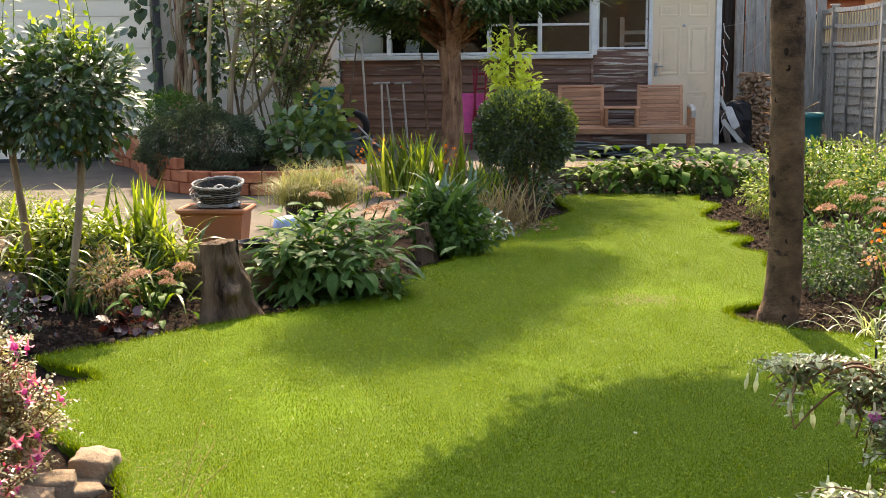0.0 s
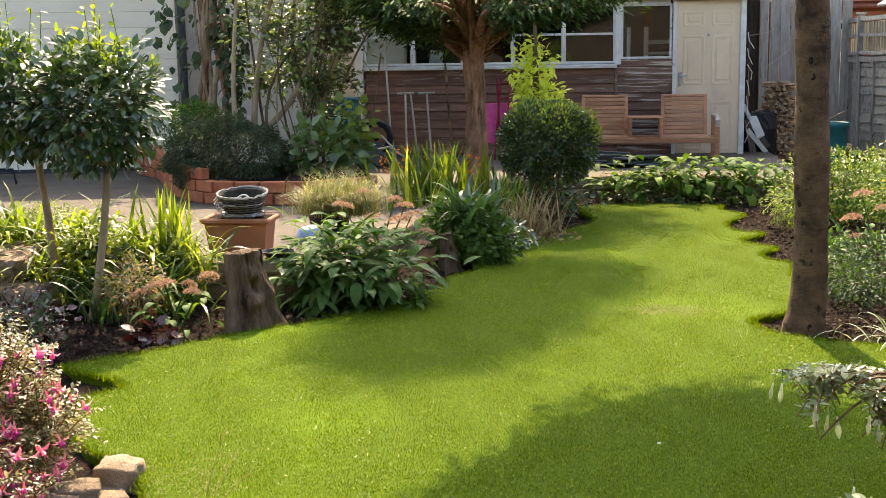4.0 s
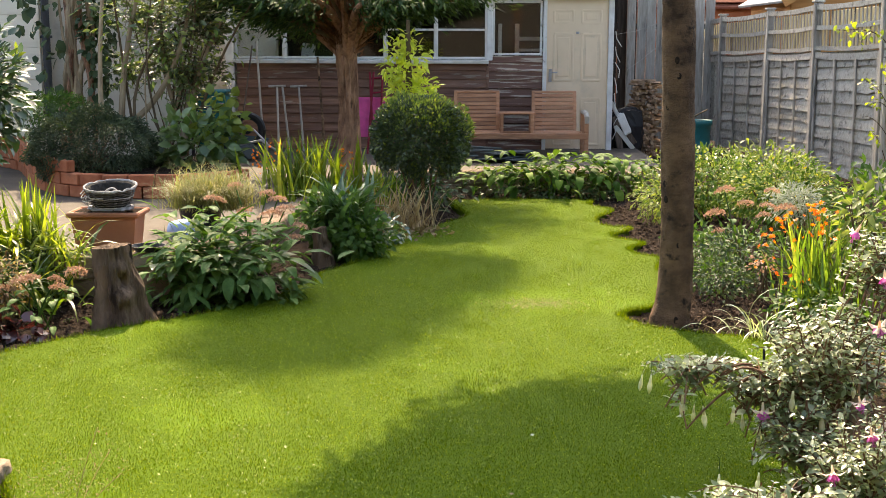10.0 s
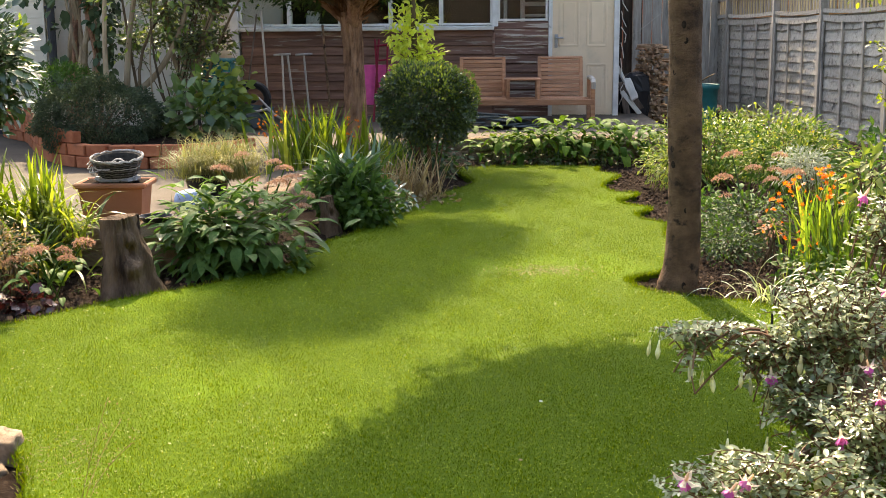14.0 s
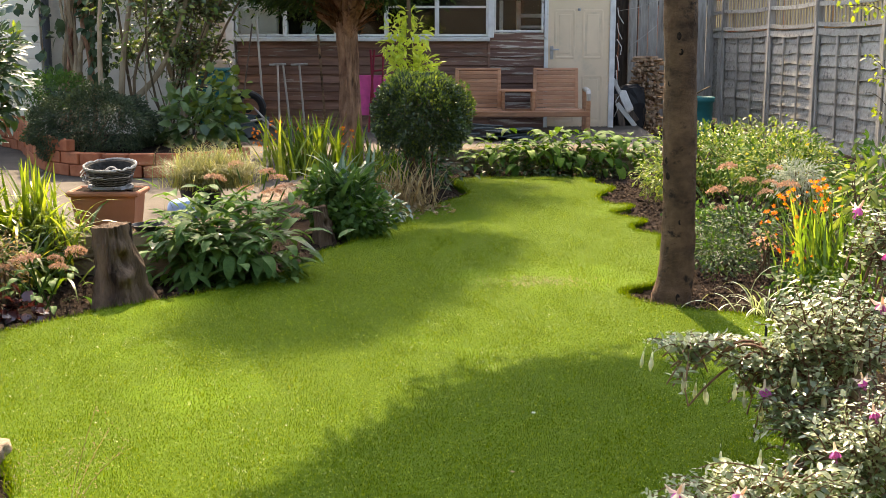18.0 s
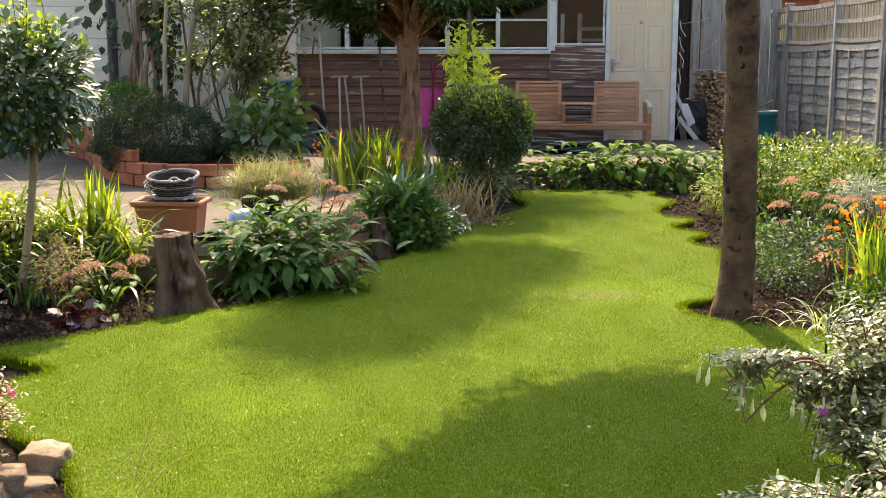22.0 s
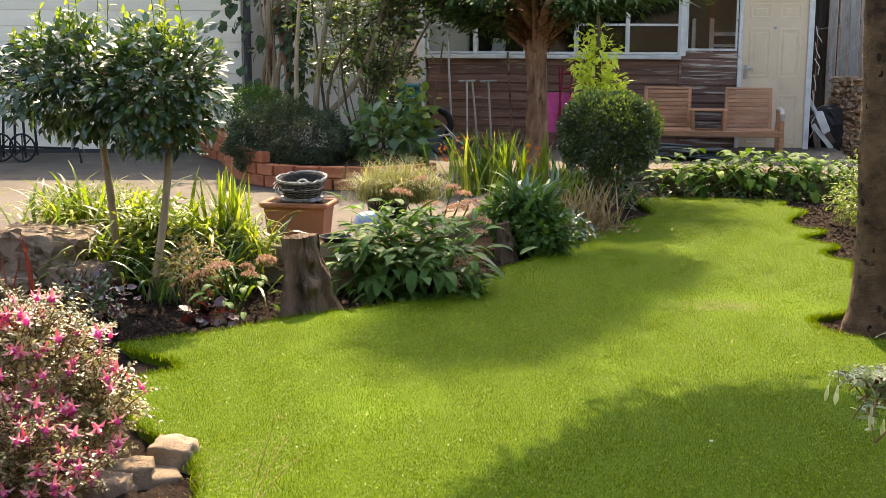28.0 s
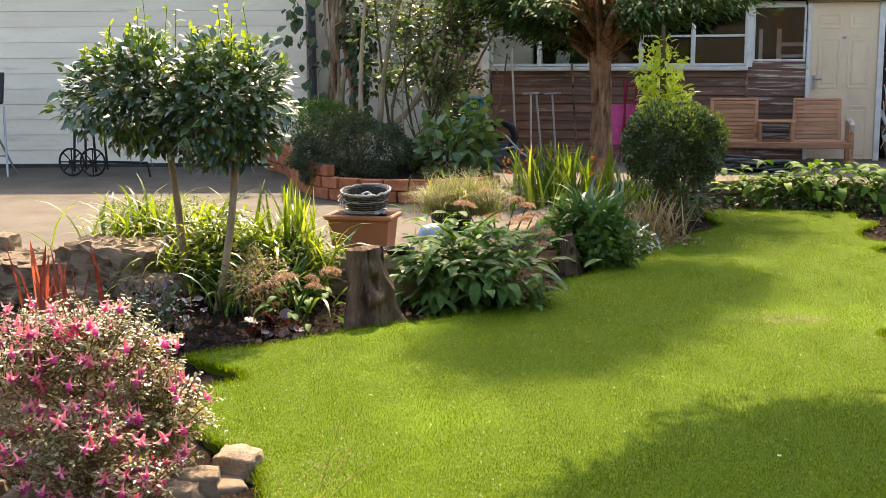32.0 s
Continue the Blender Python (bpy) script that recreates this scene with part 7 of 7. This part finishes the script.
def wheelbarrow():
    ob = thing("wheelbarrow", (-2.5, 14.3, PZ), "dark wheelbarrow tipped by the shed", "wheelbarrow")
    c = Vector((-2.5, 14.35, .52))
    part("tyre", Geo().tube([(c.x + .17 * math.cos(a), c.y + .03, c.z + .17 * math.sin(a)) for a in np.linspace(0, 2 * math.pi, 25)], .045, 10, False), M_BLACK, ob)
    part("hub", Geo().tube([(c.x, c.y - .04, c.z), (c.x, c.y + .1, c.z)], .05, 12), M_IRON, ob)
    g = Geo()
    g.add([(-2.9, 14.1, .2), (-2.45, 14.1, .2), (-2.35, 14.6, .2), (-2.95, 14.6, .2), (-2.95, 14.0, .45), (-2.6, 13.95, .42), (-2.3, 14.7, .4), (-3.0, 14.7, .48)], [(0, 1, 2, 3), (0, 4, 5, 1), (1, 5, 6, 2), (2, 6, 7, 3), (3, 7, 4, 0)])
    part("tray", g, M_HOSE, ob)
    part("handle", Geo().tube([(-2.9, 14.0, .3), (-2.3, 14.1, .42), (-2.15, 14.2, .3)], .014, 8), M_STEEL, ob)
    part("handle", Geo().tube([(-2.8, 13.9, .52), (-2.35, 13.9, .56), (-2.2, 13.9, .4), (-2.2, 13.9, .2)], .014, 8), M_STEEL, ob)


wheelbarrow()


def hose_arch():
    ob = thing("hose_loops", (-2.55, 13.4, PZ), "looped black hose standing among the leaves", "hose")
    for k, (x, h, w) in enumerate(((-2.82, .82, .12), (-2.62, .85, .12))):
        part("loop", Geo().tube([(x - w, 13.4, .3)] + [(x + w * math.cos(a), 13.4, h - .12 + .14 * math.sin(a)) for a in np.linspace(math.pi, 0, 10)] + [(x + w, 13.4, .3)], .018, 8), M_BLACK, ob)


hose_arch()
tb = thing("teal_bin", (-3.06, 14.95, PZ), "square teal plastic storage bin", "bin")
part("body", Geo().box((-3.06, 14.95, .55), (.46, .4, .76), None, .03), M_TEAL, tb)
part("lid", Geo().box((-3.06, 14.95, .95), (.5, .44, .04), None, .015), M_TEAL, tb)

wb = thing("water_butt", (3.23, 16.6, -.06), "round teal plastic water butt by the fence", "barrel")
part("drum", Geo().lathe((3.23, 16.6, -.06), [(.17, 0), (.19, .2), (.2, .24), (.19, .28), (.195, .5), (.215, .52), (.215, .58), (.18, .58), (.17, .5)], 26), M_TEAL, wb, smooth=True)
part("debris", Geo().tube([(3.1, 16.6, .5), (3.28, 16.55, .62), (3.38, 16.6, .66)], .01, 5).tube([(3.18, 16.6, .5), (3.13, 16.6, .64)], .012, 5), M_TWIG, wb)


def log_stack():
    ob = thing("log_stack", (2.55, 16.4, 0), "tall narrow stack of split firewood", "firewood")
    rng = random.Random(161)
    kinds = []
    for k in range(5):
        g = Geo()
        n = rng.choice((3, 4, 5))
        r = rng.uniform(.017, .031)
        ring = [(r * math.cos(6.28 * j / n + k) * rng.uniform(.8, 1.2), r * math.sin(6.28 * j / n + k) * rng.uniform(.7, 1.1)) for j in range(n)]
        v = [(x, -.1, z) for x, z in ring] + [(x, .1, z) for x, z in ring]
        g.add(v, [tuple(range(n)), tuple(range(n, 2 * n))[::-1]] + [(j, n + j, n + (j + 1) % n, (j + 1) % n) for j in range(n)])
        kinds.append(g.mesh("log", M_LOG))
    z = .06
    while z < 1.0:
        x = 2.36
        while x < 2.68:
            put("log", rng.choice(kinds), ob, pose(x + rng.uniform(-.01, .01), 16.4 + rng.uniform(-.05, .05), z + rng.uniform(-.012, .012), rng.uniform(-8, 8), rng.uniform(-40, 40), rng.uniform(-9, 9) if rng.random() < .45 else rng.uniform(-80, 80)))
            x += rng.uniform(.036, .054)
        z += .036
    for k in range(9):
        put("log", kinds[k % 5], ob, pose(2.5 + rng.uniform(-.12, .12), 16.35, 1.02 + rng.uniform(0, .04), 0, 20 * k, 70 + rng.uniform(-30, 30)))
    part("stake", Geo().box((2.74, 16.3, .5), (.07, .06, 1.05), None, .008), M_FPOST, ob)
    part("stake", Geo().box((2.29, 16.4, .15), (.06, .06, .4), None, .008), M_DKWOOD, ob)


log_stack()


def junk():
    ob = thing("scrap_boards", (2.15, 16.1, PZ), "broken boards and torn white sheeting beside the door", "scrap")
    for (x, z, a, L, w, mt) in ((2.12, .55, 28, .55, .05, M_WHITEP), (2.2, .42, 35, .45, .07, M_DKWOOD), (2.18, .32, 40, .4, .06, M_WHITEP), (2.1, .35, 12, .5, .08, M_DKWOOD)):
        part("scrap_board", Geo().box((x, 16.05, z), (w, .03, L), pose(0, 0, 0, 8, -a, 0), .004), mt, ob)
    for k in range(7):
        part("loose_strip", Geo().tube([(2.02 + .015 * k, 16.0, .3 + .2 * k), (2.06 + .03 * math.sin(k * 2), 15.98, .4 + .2 * k), (2.03, 16.0, .5 + .2 * k)], .006, 5), M_WHITEP, ob)
    put("dark_sheet", rock((.42, .3, .62), 91, .5).mesh("dark_sheet", M_BLACK), ob, pose(2.24, 16.3, .38), label="crumpled black sheeting")
    put("white_sheet", rock((.10, .04, .28), 92, .3, 9, 1.6).mesh("white_sheet", M_WHITEP), ob, pose(2.17, 16.0, .5, 0, -24, 0), label="torn white sheeting")
    part("loose_wire", Geo().tube([(2.05, 16.0, 1.66), (2.3, 16.1, 1.70), (2.6, 16.2, 1.80)], .0035, 5), M_FPOST, ob)
    part("loose_wire", Geo().tube([(2.2, 16.1, 1.2), (2.4, 16.2, 1.33), (2.62, 16.3, 1.5)], .0035, 5), M_FPOST, ob)
    sl = thing("slate_pile", (.3, 14.6, PZ), "flat dark slates and sheeting on the patio by the bench", "slates")
    rng = random.Random(5)
    for k in range(12):
        part("slate", Geo().box((rng.uniform(-.1, .75), 14.4 + rng.uniform(-.2, .2), PZ + .015 + .012 * k), (.4, .28, .012), pose(0, 0, 0, rng.uniform(-3, 3), rng.uniform(-4, 4), rng.uniform(0, 60)), .002), M_HOSE, sl)


junk()


# ---------------------------------------------------------------- by the white wall
def barbecue():
    ob = thing("barbecue", (-6.95, 12.55, PZ), "black iron barbecue on spoked wheels by the white wall", "barbecue")
    c = Vector((-6.90, 12.55, 0))
    part("bowl", Geo().lathe((c.x, c.y, .98), [(.001, -.02), (.1, 0), (.19, .1), (.225, .2), (.22, .3), (.17, .42), (.08, .48), (.001, .5)], 24), M_BLACK, ob, smooth=True)
    for x, y in ((-.1, -.1), (.1, -.1), (-.1, .12), (.1, .12)):
        part("leg", Geo().tube([(c.x + x, c.y + y, 1.02), (c.x + x * 1.35, c.y + y * 1.2, PZ + .05)], .014, 8), M_IRON, ob)
    part("shelf", Geo().box((c.x, c.y, 1.0), (.26, .26, .03), None, .008), M_IRON, ob)
    for dx in (-.14, .12):
        w = thing("wheel", (c.x + dx, c.y - .16, PZ + .17))
        w.parent, w.matrix_parent_inverse = ob, Matrix.Translation(-Vector(ob.location))
        o = Vector((c.x + dx, c.y - .16, PZ + .162))
        part("rim", Geo().tube([(o.x + .15 * math.cos(a), o.y, o.z + .15 * math.sin(a)) for a in np.linspace(0, 2 * math.pi, 29)], .012, 6, False), M_IRON, w)
        part("hub", Geo().tube([(o.x, o.y - .03, o.z), (o.x, o.y + .05, o.z)], .025, 8), M_IRON, w)
        for k in range(8):
            a = k * math.pi / 4
            part("spoke", Geo().tube([o, (o.x + .148 * math.cos(a), o.y, o.z + .148 * math.sin(a))], .008, 5), M_IRON, w)
    part("axle_bar", Geo().tube([(c.x - .15, c.y - .14, PZ + .17), (c.x + .75, c.y - .1, PZ + .16), (c.x + .78, c.y - .1, PZ)], .014, 6), M_IRON, ob)


barbecue()


def patio_chair():
    ob = thing("patio_chair", (-8.0, 12.4, PZ), "folding metal patio chair with a dark seat back", "chair")
    part("backrest", Geo().box((-8.08, 12.45, 1.15), (.42, .03, .36), pose(0, 0, 0, -10), .015), M_BLACK, ob)
    part("seat", Geo().box((-8.1, 12.2, .88), (.42, .38, .03), None, .012), M_BLACK, ob)
    for a, b in (((-7.87, 12.42, .95), (-7.73, 12.2, PZ)), ((-7.9, 12.1, .9), (-7.8, 12.5, PZ)), ((-8.3, 12.42, .95), (-8.36, 12.2, PZ)), ((-8.3, 12.1, .9), (-8.3, 12.5, PZ))):
        part("leg", Geo().tube([a, b], .013, 8), M_STEEL, ob)
    part("stretcher", Geo().tube([(-8.3, 12.25, .4), (-7.78, 12.25, .4)], .01, 6), M_STEEL, ob)


patio_chair()
sb = thing("side_block", (-4.85, 7.35, PZ), "small cut sandstone block on the patio", "stone")
put("block", rock((.2, .18, .16), 55).mesh("block", M_STONE), sb, pose(-4.75, 7.4, PZ + .07))

# ---------------------------------------------------------------- inside the shed
wc = thing("stored_chair", (-2.3, 16.5, .22), "white curved garden chair stored behind the window", "chair")
for dx in (0, .16):
    part("frame_tube", Geo().tube([(-2.62 + dx, 16.4, 1.9), (-2.55 + dx, 16.4, 1.75), (-2.47 + dx, 16.4, 1.5), (-2.45 + dx, 16.4, .25)], .028, 8), M_WHITEP, wc)
part("back", Geo().box((-2.02, 16.4, 1.38), (.18, .03, .3), pose(0, 0, 0, 0, 8, 0), .06), M_WHITEP, wc)
fr = thing("stored_window_frame", (.75, 16.6, .22), "white spare window frame leaning inside the shed", "window frame")
for x, z, sx, sz in ((.55, 1.45, .05, .7), (.78, 1.45, .06, .7), (1.0, 1.6, .45, .05), (1.0, 1.45, .4, .04)):
    part("bar", Geo().box((x, 16.6, z), (sx, .04, sz), None, .006), M_WHITEP, fr)
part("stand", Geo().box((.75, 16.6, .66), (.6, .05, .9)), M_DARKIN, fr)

# ---------------------------------------------------------------- small things
def fence_climber():
    ob = thing("fence_climber", (4.35, 12.6, -.06), "bare climbing stems with a few yellow-green leaves on a pale stake", "climber")
    part("stake", Geo().tube([(4.40, 12.62, -.06), (4.38, 12.6, .7), (4.385, 12.6, 1.42)], [.03, .028, .026], 10, True, .06), M_ASH, ob, "pale wooden stake")
    nr, rng = np.random.RandomState(201), random.Random(201)
    ps = []
    for k in range(16):
        b = Vector((4.40, 12.5, rng.uniform(.3, 1.4)))
        e = b + Vector((rng.uniform(-.3, .22), rng.uniform(-.4, .4), rng.uniform(-.05, .35)))
        path = bez(b, b.lerp(e, .5) + Vector((0, 0, .12)), e, 6)
        part("shoot", Geo().tube(path, [.006, .005, .0045, .004, .003, .0025, .002], 5), M_TWIG, ob)
        if k > 8:
            ps += [np.array(q) + nr.randn(4, 3) * .03 for q in path[3:]]
    p = np.concatenate(ps)
    put("foliage", leaf_mesh("foliage", nr, p, unit(nr.randn(len(p), 3)), .055, .55, L_YOUNG, LEAF, .3), ob)
    g = [(3.98, 12.4, 1.72), (4.1, 12.3, 1.66), (3.9, 12.45, 1.66), (4.2, 12.4, 1.7), (4.0, 12.35, 1.6)]
    q = np.concatenate([np.array(c) + nr.randn(9, 3) * [.09, .06, .04] for c in g])
    put("hanging_leaves", leaf_mesh("hanging_leaves", nr, q, unit(nr.randn(len(q), 3)), .06, .6, L_YOUNG, LEAF, .5), ob)
    p = np.stack([nr.uniform(4.52, 4.62, 380), nr.uniform(11.3, 12.95, 380), nr.uniform(1.52, 2.02, 380)], 1)
    p[:, 0] += .104 * (13.0 - p[:, 1])
    put("leaves_behind_trellis", leaf_mesh("leaves_behind_trellis", nr, p, unit(nr.randn(380, 3)), .07, .5, L_YOUNG, LEAF, .5), ob)["kind"] = "stuff"
    part("shoot", Geo().tube(bez((4.4, 12.5, 1.35), (4.3, 12.4, 1.75), (3.85, 12.4, 1.68), 8), .005, 5), M_TWIG, ob)


fence_climber()


def worn_patch():
    nr = np.random.RandomState(210)
    n = 700
    p = np.stack([.5 + .28 * nr.randn(n) * .6, 7.12 + .1 * nr.randn(n), np.full(n, .006)], 1)
    a = nr.rand(n) * 6.28
    d = np.stack([np.cos(a), np.sin(a), .25 + .2 * nr.rand(n)], 1)
    ax, ay, az = frames_of(d, np.array([0, 0, 1.0]) + .3 * nr.randn(n, 3))
    me = scattered("dry_grass", BLADE, p, ax, ay, az, np.stack([.012 + .014 * nr.rand(n), np.full(n, .0035), np.ones(n)], 1), L_DRY)
    tagged(put("dry_grass", me), "dry brownish blades in a worn patch of lawn", "grass", kind="stuff")
    p = np.stack([-1.42 + .1 * nr.randn(300), 4.05 + .2 * nr.randn(300), np.full(300, .006)], 1)
    me = scattered("dry_moss", BLADE, p, ax[:300], ay[:300], az[:300], np.stack([.01 + .012 * nr.rand(300), np.full(300, .003), np.ones(300)], 1), L_DRY)
    tagged(put("dry_moss", me), "thin dry patch of lawn beside the stones", "grass", kind="stuff")
    leaf = Geo().add(*LEAF).mesh("fallen_leaf", L_SILVER)
    leaf2 = Geo().add(*LEAF).mesh("fallen_leaf", L_DRY)
    for x, y, s, m in ((.28, 4.62, .02, leaf), (.17, 3.98, .018, leaf2), (1.28, 6.42, .03, leaf2)):
        ob = put("fallen_leaf", m, None, pose(x, y, .016, 8, -6, 60 * x) @ Matrix.Diagonal((s, s, s, 1)))
        tagged(ob, "small fallen leaf lying on the lawn", "leaf", "fallen leaves")


worn_patch()
